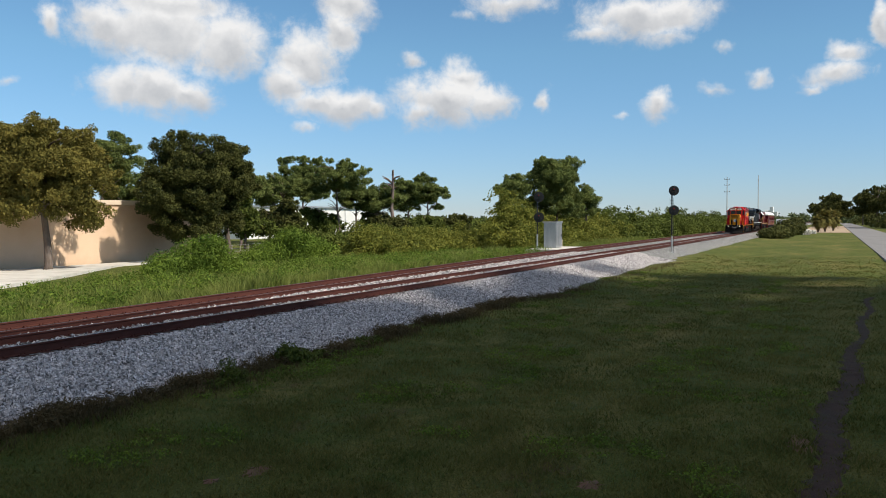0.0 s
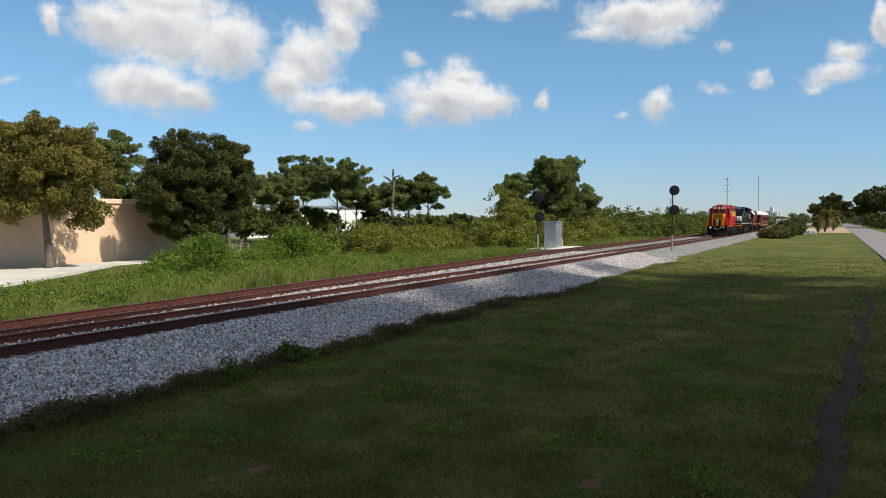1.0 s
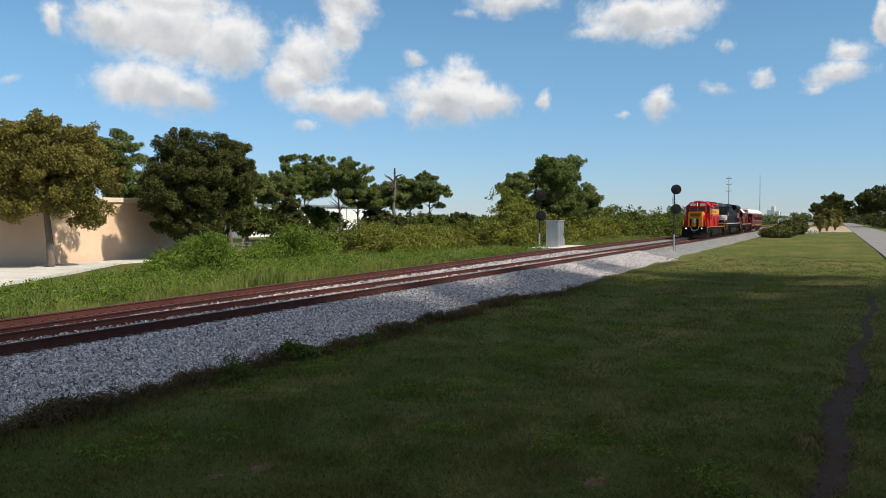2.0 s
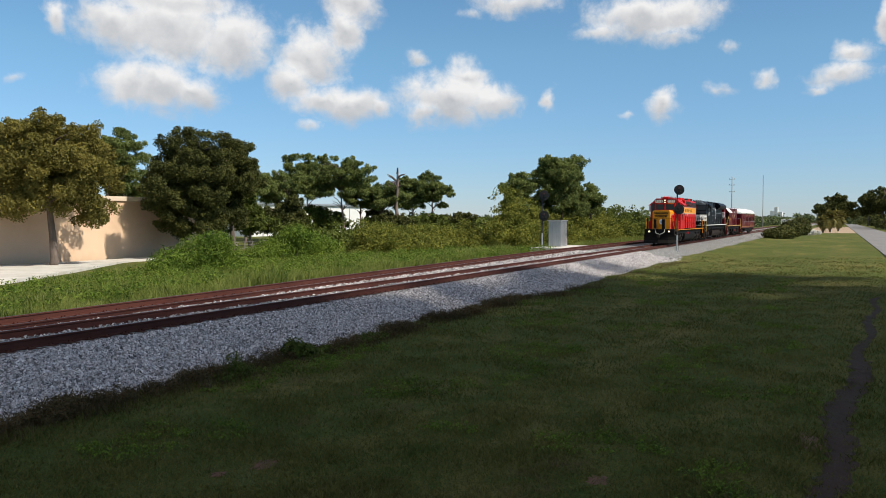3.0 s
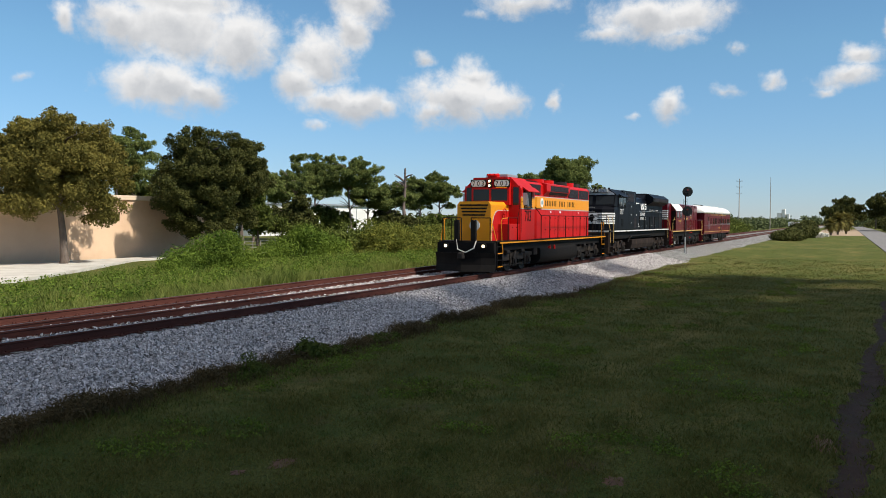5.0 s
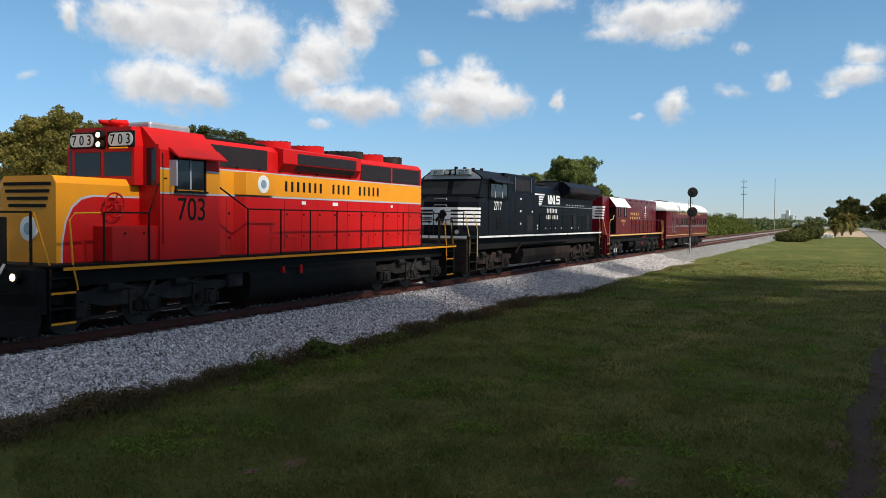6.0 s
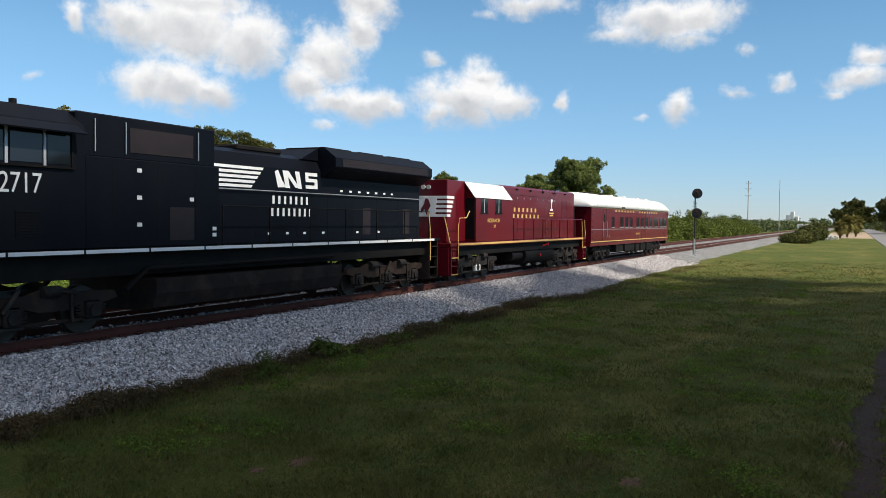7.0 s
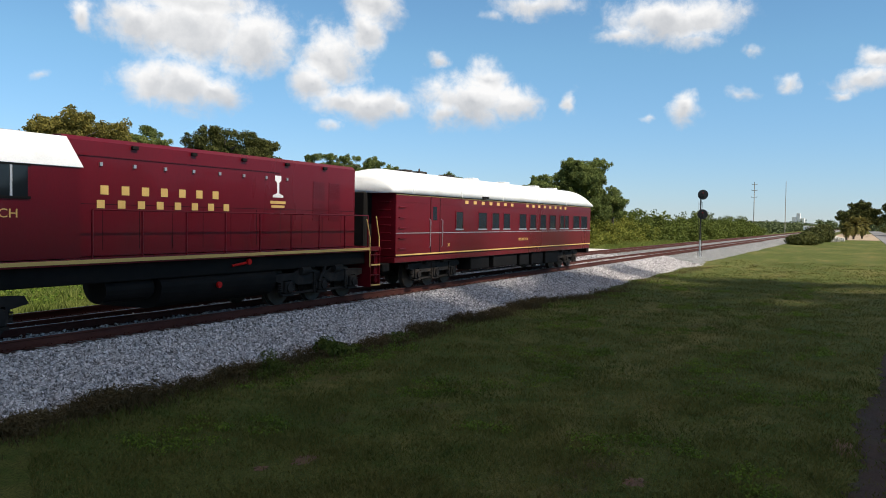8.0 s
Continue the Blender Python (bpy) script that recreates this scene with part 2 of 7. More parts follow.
def ballast_mat():
    m = bpy.data.materials.new("crushed_stone")
    m.use_nodes = True
    nt = m.node_tree
    p = nt.nodes["Principled BSDF"]
    tc = nt.nodes.new("ShaderNodeTexCoord")
    v = nt.nodes.new("ShaderNodeTexVoronoi")
    v.inputs["Scale"].default_value = 14
    nt.links.new(tc.outputs["Object"], v.inputs["Vector"])
    hsv = nt.nodes.new("ShaderNodeSeparateColor")
    nt.links.new(v.outputs["Color"], hsv.inputs[0])
    r = nt.nodes.new("ShaderNodeValToRGB")
    for i, (pos, g) in enumerate(((0.0, (0.13, 0.13, 0.135)), (0.5, (0.33, 0.325, 0.325)), (1.0, (0.62, 0.60, 0.585)))):
        e = r.color_ramp.elements[i] if i < 2 else r.color_ramp.elements.new(pos)
        e.position, e.color = pos, (*g, 1)
    nt.links.new(hsv.outputs[0], r.inputs[0])
    n = nt.nodes.new("ShaderNodeTexNoise")
    n.inputs["Scale"].default_value, n.inputs["Detail"].default_value = 0.5, 5
    nt.links.new(tc.outputs["Object"], n.inputs["Vector"])
    mix = nt.nodes.new("ShaderNodeMix")
    mix.data_type, mix.blend_type = "RGBA", "MULTIPLY"
    mix.inputs[0].default_value = 0.5
    nt.links.new(r.outputs[0], mix.inputs[6])
    nt.links.new(n.outputs["Color"], mix.inputs[7])
    hs = nt.nodes.new("ShaderNodeHueSaturation")
    hs.inputs["Saturation"].default_value, hs.inputs["Value"].default_value = 0.25, 1.3
    nt.links.new(mix.outputs[2], hs.inputs["Color"])
    gap_shade = nt.nodes.new("ShaderNodeMapRange")              # shade between the stones, painted into the colour as dark gaps
    nt.links.new(v.outputs["Distance"], gap_shade.inputs[0])
    gap_shade.inputs[1].default_value, gap_shade.inputs[2].default_value = 0.35, 0.75
    gap_shade.inputs[3].default_value, gap_shade.inputs[4].default_value = 1.0, 0.12
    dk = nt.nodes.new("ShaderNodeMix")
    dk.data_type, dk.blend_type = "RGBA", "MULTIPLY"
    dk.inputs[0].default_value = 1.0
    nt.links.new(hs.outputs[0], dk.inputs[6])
    nt.links.new(gap_shade.outputs[0], dk.inputs[7])
    nt.links.new(dk.outputs[2], p.inputs["Base Color"])
    p.inputs["Roughness"].default_value = 0.9
    bp = nt.nodes.new("ShaderNodeBump")
    bp.invert = True
    bp.inputs["Strength"].default_value, bp.inputs["Distance"].default_value = 1.0, 0.05
    nt.links.new(v.outputs["Distance"], bp.inputs["Height"])
    nt.links.new(bp.outputs[0], p.inputs["Normal"])
    return m


M_GRASS = ground_mat()
M_BALLAST = ballast_mat()
M_STONE = surf("loose_stone", (0.33, 0.31, 0.315), (0.60, 0.565, 0.565), 6, 0.9, 0.3, spread=0.85)
M_RAIL = surf("rusty_rail", (0.065, 0.019, 0.014), (0.105, 0.036, 0.026), 3, 0.85, 0.3, 0.0, stretch=(0.3, 1, 1))
M_RAILHEAD = surf("worn_steel", (0.32, 0.31, 0.32), (0.22, 0.19, 0.18), 2, 0.35, 0.05, 0.9, stretch=(0.2, 1, 1))
M_TIE = surf("weathered_tie", (0.06, 0.032, 0.026), (0.11, 0.058, 0.044), 4, 0.95, 0.6, stretch=(1, 0.2, 1), spread=0.3)
M_BLADE = leafy("grass_blades", (0.048, 0.082, 0.016), (0.22, 0.20, 0.065), 0.3)
M_WEED = leafy("tall_weeds", (0.075, 0.13, 0.022), (0.38, 0.41, 0.12), 0.45)
M_DRYWEED = leafy("dry_weeds", (0.055, 0.044, 0.022), (0.17, 0.125, 0.06), 0.25)
M_OAK = leafy("oak_leaves", (0.022, 0.032, 0.010), (0.125, 0.128, 0.036), 0.22)
M_OAKDRY = leafy("yellowing_leaves", (0.075, 0.075, 0.018), (0.27, 0.23, 0.06), 0.3)
M_PINE = leafy("pine_needles", (0.055, 0.085, 0.026), (0.25, 0.29, 0.09), 0.38)
M_PINERED = leafy("reddish_blossom", (0.14, 0.06, 0.035), (0.27, 0.11, 0.06), 0.15)
M_SHRUB = leafy("shrub_leaves", (0.052, 0.078, 0.014), (0.29, 0.29, 0.058), 0.4)
M_SHRUBDARK = leafy("dark_shrub_leaves", (0.030, 0.050, 0.012), (0.17, 0.20, 0.042), 0.3)
M_PALM = leafy("palm_fronds", (0.08, 0.085, 0.02), (0.28, 0.24, 0.08), 0.25)
M_FAR = leafy("distant_leaves", (0.06, 0.085, 0.04), (0.15, 0.175, 0.075), 0.2)
M_BARK = surf("bark", (0.10, 0.075, 0.06), (0.21, 0.17, 0.145), 5, 0.95, 0.8, stretch=(1, 1, 0.25))
M_SNAG = surf("dead_wood", (0.16, 0.12, 0.105), (0.27, 0.21, 0.19), 4, 0.95, 0.6, stretch=(1, 1, 0.3))
M_STUCCO = surf("peach_stucco", (0.74, 0.52, 0.36), (0.80, 0.58, 0.41), 0.5, 0.9, 0.2, fine=40, dirt=(0.68, 0.46, 0.31))
M_STUCCOTRIM = surf("cream_stucco", (0.74, 0.60, 0.46), (0.80, 0.66, 0.52), 0.8, 0.9, 0.3, fine=60)
M_CONCRETE = surf("pale_concrete", (0.55, 0.53, 0.49), (0.68, 0.66, 0.62), 0.6, 0.9, 0.3, dirt=(0.40, 0.37, 0.33))
M_ROAD = surf("grey_asphalt", (0.20, 0.195, 0.20), (0.27, 0.265, 0.265), 0.4, 0.9, 0.3, dirt=(0.16, 0.155, 0.155))
M_DIRT = surf("bare_earth", (0.13, 0.070, 0.050), (0.21, 0.125, 0.09), 2.5, 0.95, 0.8, dirt=(0.08, 0.07, 0.03))
M_SOIL = surf("dark_soil", (0.024, 0.016, 0.012), (0.065, 0.038, 0.028), 3, 0.95, 0.9, dirt=(0.05, 0.05, 0.02))
M_VIVID = leafy("feathery_leaves", (0.040, 0.085, 0.013), (0.21, 0.29, 0.045), 0.35)
M_SAND = surf("sandy_dirt", (0.36, 0.27, 0.19), (0.48, 0.37, 0.27), 0.3, 0.95, 0.5)
M_GALV = surf("galvanised_steel", (0.42, 0.43, 0.44), (0.55, 0.56, 0.57), 3, 0.45, 0.05, 0.7, stretch=(1, 1, 0.2))
M_SIGBLACK = surf("black_signal_paint", (0.012, 0.012, 0.013), (0.03, 0.03, 0.03), 3, 0.5, 0.1)
M_POLE = surf("weathered_pole", (0.30, 0.27, 0.24), (0.40, 0.37, 0.33), 1, 0.9, 0.3, stretch=(1, 1, 0.1))
M_WHITE = surf("white_metal_cladding", (0.74, 0.74, 0.73), (0.82, 0.82, 0.81), 0.4, 0.6, 0.05)


# ---------------------------------------------------------------- shape helpers
def mesh_of(bm, name):
    me = bpy.data.meshes.new(name)
    bm.to_mesh(me)
    bm.free()
    return me


def part(name, bm, material, parent=None, label="", smooth=False):
    me = mesh_of(bm, name)
    me.materials.append(material)
    if smooth:
        me.polygons.foreach_set("use_smooth", [True] * len(me.polygons))
    ob = new(name, me)
    ob.parent = parent
    if label:
        tagged(ob, label)
    return ob


def block(bm, x0, x1, y0, y1, z0, z1, bevel=0.0, seg=1):
    if not bevel:
        v = [bm.verts.new((x, y, z)) for x in (x0, x1) for y in (y0, y1) for z in (z0, z1)]
        for f in ((0, 1, 3, 2), (4, 6, 7, 5), (0, 4, 5, 1), (2, 3, 7, 6), (0, 2, 6, 4), (1, 5, 7, 3)):
            bm.faces.new([v[i] for i in f])
        return bm
    r = bmesh.ops.create_cube(bm, size=1.0)
    bmesh.ops.scale(bm, vec=(x1 - x0, y1 - y0, z1 - z0), verts=r["verts"])
    bmesh.ops.translate(bm, vec=((x0 + x1) / 2, (y0 + y1) / 2, (z0 + z1) / 2), verts=r["verts"])
    if bevel:
        edges = list({e for v in r["verts"] for e in v.link_edges})
        bmesh.ops.bevel(bm, geom=edges, offset=bevel, segments=seg, affect="EDGES", profile=0.5)
    return bm


def prism(bm, pts, axis, a, b):
    """The outline pts extruded along axis from a to b. Outlines: (y, z) along x, (x, z) along y, (x, y) along z."""
    def place(p, h):
        return {"x": (h, p[0], p[1]), "y": (p[0], h, p[1]), "z": (p[0], p[1], h)}[axis]
    lo = [bm.verts.new(place(p, a)) for p in pts]
    hi = [bm.verts.new(place(p, b)) for p in pts]
    bm.faces.new(lo)
    bm.faces.new(hi[::-1])
    n = len(pts)
    for i in range(n):
        bm.faces.new((lo[i], hi[i], hi[(i + 1) % n], lo[(i + 1) % n]))
    bmesh.ops.recalc_face_normals(bm, faces=bm.faces[:])
    return bm


def rod(bm, pts, r0, r1=None, sides=6):
    """A tube through pts, tapering from r0 to r1."""
    r1 = r0 if r1 is None else r1
    pts = [Vector(p) for p in pts]
    rings = []
    for i, p in enumerate(pts):
        way = (pts[min(i + 1, len(pts) - 1)] - pts[max(i - 1, 0)]).normalized()
        side = way.cross(Vector((0, 0, 1)) if abs(way.z) < 0.9 else Vector((1, 0, 0))).normalized()
        up = side.cross(way)
        r = r0 + (r1 - r0) * i / max(1, len(pts) - 1)
        rings.append([bm.verts.new(p + r * (math.cos(t) * side + math.sin(t) * up)) for t in (2 * math.pi * k / sides for k in range(sides))])
    for a, b in zip(rings, rings[1:]):
        for k in range(sides):
            bm.faces.new((a[k], a[(k + 1) % sides], b[(k + 1) % sides], b[k]))
    bm.faces.new(rings[0][::-1])
    bm.faces.new(rings[-1])
    return bm


def drum(bm, centre, axis, r, depth, sides=20, r2=None):
    m = {"x": Matrix.Rotation(radians(90), 4, "Y"), "y": Matrix.Rotation(radians(-90), 4, "X"), "z": Matrix.Identity(4)}[axis]
    bmesh.ops.create_cone(bm, cap_ends=True, segments=sides, radius1=r, radius2=r if r2 is None else r2, depth=depth, matrix=Matrix.Translation(centre) @ m)
    return bm


def raw_mesh(name, verts, faces_per, corners, material, parent=None, kind="", label="", category=""):
    """A mesh from an array of vertices in which every run of `corners` vertices is a face."""
    n = len(verts)
    me = bpy.data.meshes.new(name)
    me.vertices.add(n)
    me.vertices.foreach_set("co", np.asarray(verts, dtype=np.float32).ravel())
    me.loops.add(n)
    me.loops.foreach_set("vertex_index", np.arange(n, dtype=np.int32))
    me.polygons.add(n // corners)
    me.polygons.foreach_set("loop_start", np.arange(0, n, corners, dtype=np.int32))
    me.update()
    me.validate()
    me.materials.append(material)
    ob = new(name, me)
    ob.parent = parent
    return tagged(ob, label, category, "", kind)


def leaves(rng, puffs, count, size, flat=0.0, slim=0.5, shell=0.35):
    """Vertices of leaf quads scattered over puffs (x, y, z, rx, ry, rz), thickest near their skins."""
    puffs = np.array(puffs, dtype=float)
    w = (puffs[:, 3] * puffs[:, 4] * puffs[:, 5]) ** (2 / 3)
    pick = rng.choice(len(puffs), size=count, p=w / w.sum())
    d = rng.normal(size=(count, 3))
    d /= np.linalg.norm(d, axis=1)[:, None]
    rad = 1 - np.abs(rng.normal(size=count)) * shell
    rad = np.clip(rad, 0.05, 1.08) + rng.normal(size=count) * 0.05
    c = puffs[pick, :3] + d * rad[:, None] * puffs[pick, 3:]
    nrm = d + rng.normal(size=(count, 3)) * 0.75
    nrm[:, 2] += flat
    nrm /= np.linalg.norm(nrm, axis=1)[:, None]
    t = np.cross(nrm, rng.normal(size=(count, 3)))
    t /= np.linalg.norm(t, axis=1)[:, None]
    b = np.cross(nrm, t)
    s = size * (0.6 + 0.8 * rng.random(count))[:, None]
    q = np.stack([c - t * s, c - b * s * slim + t * s * 0.1, c + t * s, c + b * s * slim + t * s * 0.1], axis=1)
    return q.reshape(-1, 3)


def crown_puffs(rng, centre, radii, n, r, low=-0.6, squash=0.75):
    """Clumps over a crown, each with smaller tufts that break its outline."""
    out = []
    while len(out) < n * 6:
        d = rng.normal(size=3)
        d /= np.linalg.norm(d)
        if d[2] < low:
            continue
        k = rng.uniform(0.3, 1.0)
        s = r * rng.uniform(0.55, 1.1)
        c = np.array(centre) + d * k * np.array(radii)
        out.append((*c, s, s, s * squash))
        for _ in range(5):
            e = rng.normal(size=3)
            e[2] = abs(e[2]) * 0.8 + 0.1
            e /= np.linalg.norm(e)
            q = s * rng.uniform(0.25, 0.5)
            out.append((*(c + e * s * np.array((1, 1, squash)) * rng.uniform(0.8, 1.15)), q, q, q * 0.9))
    return out


def trunk_mesh(rng, height, r, limbs, reach, lean=0.0, fork=0.45):
    bm = bmesh.new()
    pts = [(lean * height * s + rng.normal() * 0.02 * height * (s > 0), rng.normal() * 0.015 * height * (s > 0), height * s) for s in (0, 0.08, 0.25, 0.5, 0.75, 1)]
    rod(bm, pts, r, r * 0.3, 10)
    for i in range(limbs):
        s = rng.uniform(fork, 0.95)
        base = Vector(pts[3]).lerp(Vector(pts[5]), (s - 0.5) / 0.5) if s > 0.5 else Vector(pts[2]).lerp(Vector(pts[3]), (s - 0.25) / 0.25)
        a = rng.uniform(0, 6.28)
        ln = reach * rng.uniform(0.5, 1)
        way = Vector((math.cos(a), math.sin(a), rng.uniform(0.25, 0.8))) * ln
        rod(bm, [base, base + way * 0.5 + Vector((0, 0, 0.08 * ln)), base + way], r * 0.38, r * 0.08, 6)
    return bm


def tree(name, label, at, height, crown, puffs, leaf_mat, count, size, r=0.25, limbs=7, seed=1, lean=0.0, low=-0.6, flat=0.0, slim=0.5, puff_r=1.0, bark=None, fork=0.45, shell=0.35, extra=None, squash=0.75):
    """crown: centre height, radius along x, y, z."""
    rng = np.random.default_rng(seed)
    root = tagged(new(name), label, "tree")
    root.matrix_basis = Matrix.Translation(at)
    cz, rx, ry, rz = crown
    part("trunk", trunk_mesh(rng, height * 0.86, r, limbs, max(rx, ry) * 0.55, lean, fork), bark or M_BARK, root, smooth=True)
    pf = crown_puffs(rng, (lean * cz, 0, cz), (rx, ry, rz), puffs, puff_r, low, squash)
    raw_mesh("crown", leaves(rng, pf, count, size, flat, slim, shell), 1, 4, leaf_mat, root)
    if extra:
        pf2 = [p for p in pf if p[2] > cz + rz * 0.35][:4]
        raw_mesh("blossom", leaves(rng, pf2, count // 8, size, flat, slim, 0.15), 1, 4, extra, root)
    return root


def shrub(name, label, at, puffs, mat, count, size, seed=1, slim=0.4, flat=0.2, stems=6):
    rng = np.random.default_rng(seed)
    root = tagged(new(name), label, "bush")
    root.matrix_basis = Matrix.Translation(at)
    for _ in range(stems):
        p = puffs[rng.integers(len(puffs))]
        bm = rod(bmesh.new(), [(p[0] * 0.3, p[1] * 0.3, -0.1), (p[0] * 0.6, p[1] * 0.6, p[2] * 0.5), (p[0], p[1], p[2])], 0.04, 0.012, 5)
        part("stem", bm, M_BARK, root)
    raw_mesh("foliage", leaves(rng, puffs, count, size, flat, slim, 0.4), 1, 4, mat, root)
    return root


# ---------------------------------------------------------------- ground
def ramp(v, a, b):
    t = min(1.0, max(0.0, (v - a) / (b - a)))
    return t * t * (3 - 2 * t)


def ground_height(x, y):
    """The verge lies a metre below the rails, the weedy side a little higher."""
    z = -1.08 + 0.16 * ramp(x, 5, 60)
    z += 0.16 * ramp(y, -9, -4.5)
    z += 0.28 * ramp(y, -4.5, 1.5)
    z -= 0.32 * ramp(y, 9, 24)
    z += 0.05 * noise.noise((x * 0.23, y * 0.31, 1.7)) + 0.03 * noise.noise((x * 0.9, y * 1.1, 4.2))
    z -= 0.10 * math.exp(-((y - (-15.95 -0.058 * (x - 13.2))) / 0.35) ** 2)      # worn wheel rut
    return z


def spaced(a, b, near, step, grow):
    out, v, s = [near], near, step
    while v < b:
        v += s
        s *= grow
        out.append(min(v, b))
    v, s = near, step
    while v > a:
        v -= s
        s *= grow
        out.insert(0, max(v, a))
    return out


def grid_mesh(name, xs, ys, height, material):
    me = bpy.data.meshes.new(name)
    verts = [(x, y, height(x, y)) for x in xs for y in ys]
    n = len(ys)
    faces = [(i * n + j, (i + 1) * n + j, (i + 1) * n + j + 1, i * n + j + 1) for i in range(len(xs) - 1) for j in range(n - 1)]
    me.from_pydata(verts, [], faces)
    me.polygons.foreach_set("use_smooth", [True] * len(faces))
    me.materials.append(material)
    return new(name, me)


ground = grid_mesh("ground", spaced(-300, 4500, 22, 0.45, 1.045), spaced(-2500, 3500, -16, 0.16, 1.04), ground_height, M_GRASS)
tagged(ground, "mown green and straw-coloured grass verge beside the tracks", "grass", kind="structure")

FAR_BEND, FAR_SLOPE, FAR_Y = 66.0, 0.0465, 4.8


def far_line(x):
    """The middle of the second track, which leaves the first by a turnout."""
    return FAR_Y - FAR_SLOPE * (max(0.0, FAR_BEND - x) + 6 * math.log1p(math.exp(-abs(FAR_BEND - x) / 6)))


def bed_profile(x):
    far = far_line(x) + 1.9
    w = 0.35 * noise.noise((x * 0.35, 0.3, 2)) + 0.15 * noise.noise((x * 1.3, 5.3, 2))
    toe = -3.75 - 0.9 * ramp(x, 33, 37) - 0.3 * ramp(x, 50, 64) + w
    return [(toe - 0.5, -1.25), (toe, -0.93), (-2.7, -0.55), (-1.75, -0.24), (-1.3, -0.20), (0, -0.23), (1.25, -0.15), (far - 2.2, -0.2), (far - 0.3, -0.22), (far + 0.2, -0.27), (far + 1.5, -0.75)]


def ballast_bed():
    xs = [-60 + 0.4 * i for i in range(500)] + [140 + 5 * i for i in range(100)]
    me = bpy.data.meshes.new("ballast")
    verts, faces = [], []
    for x in xs:
        for k, (y, z) in enumerate(bed_profile(x)):
            j = 0.03 * noise.noise((x * 2.3, y * 3.1, 7)) if 0 < k < 10 else 0
            verts.append((x, y, z + j))
    n = 11
    for i in range(len(xs) - 1):
        for j in range(n - 1):
            faces.append((i * n + j, i * n + j + 1, (i + 1) * n + j + 1, (i + 1) * n + j))
    me.from_pydata(verts, [], faces)
    me.polygons.foreach_set("use_smooth", [True] * len(faces))
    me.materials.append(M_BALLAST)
    me.update()
    return tagged(new("ballast", me), "grey crushed-stone railway ballast bank", "ballast", kind="structure")


ballast_bed()


def loose_stones():
    """Single stones on the near shoulder and between the rails."""
    rng = np.random.default_rng(4)
    n = 120000
    x = 8 + 62 * rng.random(n) ** 1.6
    s, f = rng.random(n), rng.random(n)
    xs = np.arange(7, 72, 0.2)
    table = np.array([bed_profile(a) for a in xs])                       # x step, profile point, (y, z)
    row = ((x - 7) * 5).astype(int)
    toe, mid, crest, far = table[row, 1, 0], table[row, 2], table[row, 4, 0], table[row, 7, 0]
    y = np.where(s < 0.9, toe - 0.15 + (crest + 0.1 - toe) * f, np.where(s < 0.94, -0.6 + 1.2 * f, 0.95 + (far - 0.95) * f))
    z = np.empty(n)
    for k in range(len(xs)):
        sel = row == k
        if sel.any():
            z[sel] = np.interp(y[sel], table[k, :, 0], table[k, :, 1])
    base = np.array([(1, 0, 0), (-0.9, 0.1, 0), (0, 0.8, 0.1), (0.1, -0.9, 0), (0, 0.1, 0.75), (0, 0, -0.6)])
    tri = np.array([(0, 2, 4), (2, 1, 4), (1, 3, 4), (3, 0, 4), (2, 0, 5), (1, 2, 5), (3, 1, 5), (0, 3, 5)]).ravel()
    size = (0.040 + 0.0004 * x) * rng.uniform(0.55, 1.45, n)
    v = base[None] * (1 + rng.uniform(-0.35, 0.35, (n, 6, 1))) * size[:, None, None]
    q = rng.normal(size=(n, 4))
    w, a, b, c = (q / np.linalg.norm(q, axis=1)[:, None]).T
    rot = np.array([[1 - 2 * (b * b + c * c), 2 * (a * b - c * w), 2 * (a * c + b * w)], [2 * (a * b + c * w), 1 - 2 * (a * a + c * c), 2 * (b * c - a * w)], [2 * (a * c - b * w), 2 * (b * c + a * w), 1 - 2 * (a * a + b * b)]])
    v = np.einsum("ijn,nkj->nki", rot, v) + np.stack([x, y, z + size * 0.4], 1)[:, None]
    raw_mesh("ballast_stones", v[:, tri].reshape(-1, 3), 1, 3, M_STONE, kind="stuff", label="loose angular grey ballast stones on the track shoulder", category="gravel")


RAIL_OUTLINE = [(-0.076, -0.2), (0.076, -0.2), (0.076, -0.185), (0.012, -0.165), (0.012, -0.05), (0.036, -0.035), (0.036, -0.006), (0.028, 0.0), (-0.028, 0.0), (-0.036, -0.006), (-0.036, -0.035), (-0.012, -0.05), (-0.012, -0.165), (-0.076, -0.185)]


def rail(parent, line, side, x0, x1):
    """One rail: rusty web and foot, with a worn running band on its head."""
    xs = []
    x = x0
    while x < x1:
        xs.append(x)
        x += 2.0 if x < 120 else 40
    xs.append(x1)
    for name, pts, mat, label in (("rail_body", RAIL_OUTLINE, M_RAIL, "rust-red steel rail"), ("running_band", [(-0.024, 0.0005), (0.024, 0.0005), (0.024, 0.0035), (-0.024, 0.0035)], M_RAILHEAD, "worn bright rail head")):
        bm = bmesh.new()
        rings = [[bm.verts.new((x, line(x) + side + p[0], p[1])) for p in pts] for x in xs]
        for a, b in zip(rings, rings[1:]):
            for k in range(len(pts)):
                bm.faces.new((a[k], a[(k + 1) % len(pts)], b[(k + 1) % len(pts)], b[k]))
        bm.faces.new(rings[0])
        bm.faces.new(rings[-1][::-1])
        bmesh.ops.recalc_face_normals(bm, faces=bm.faces[:])
        part(name, bm, mat, parent, label)


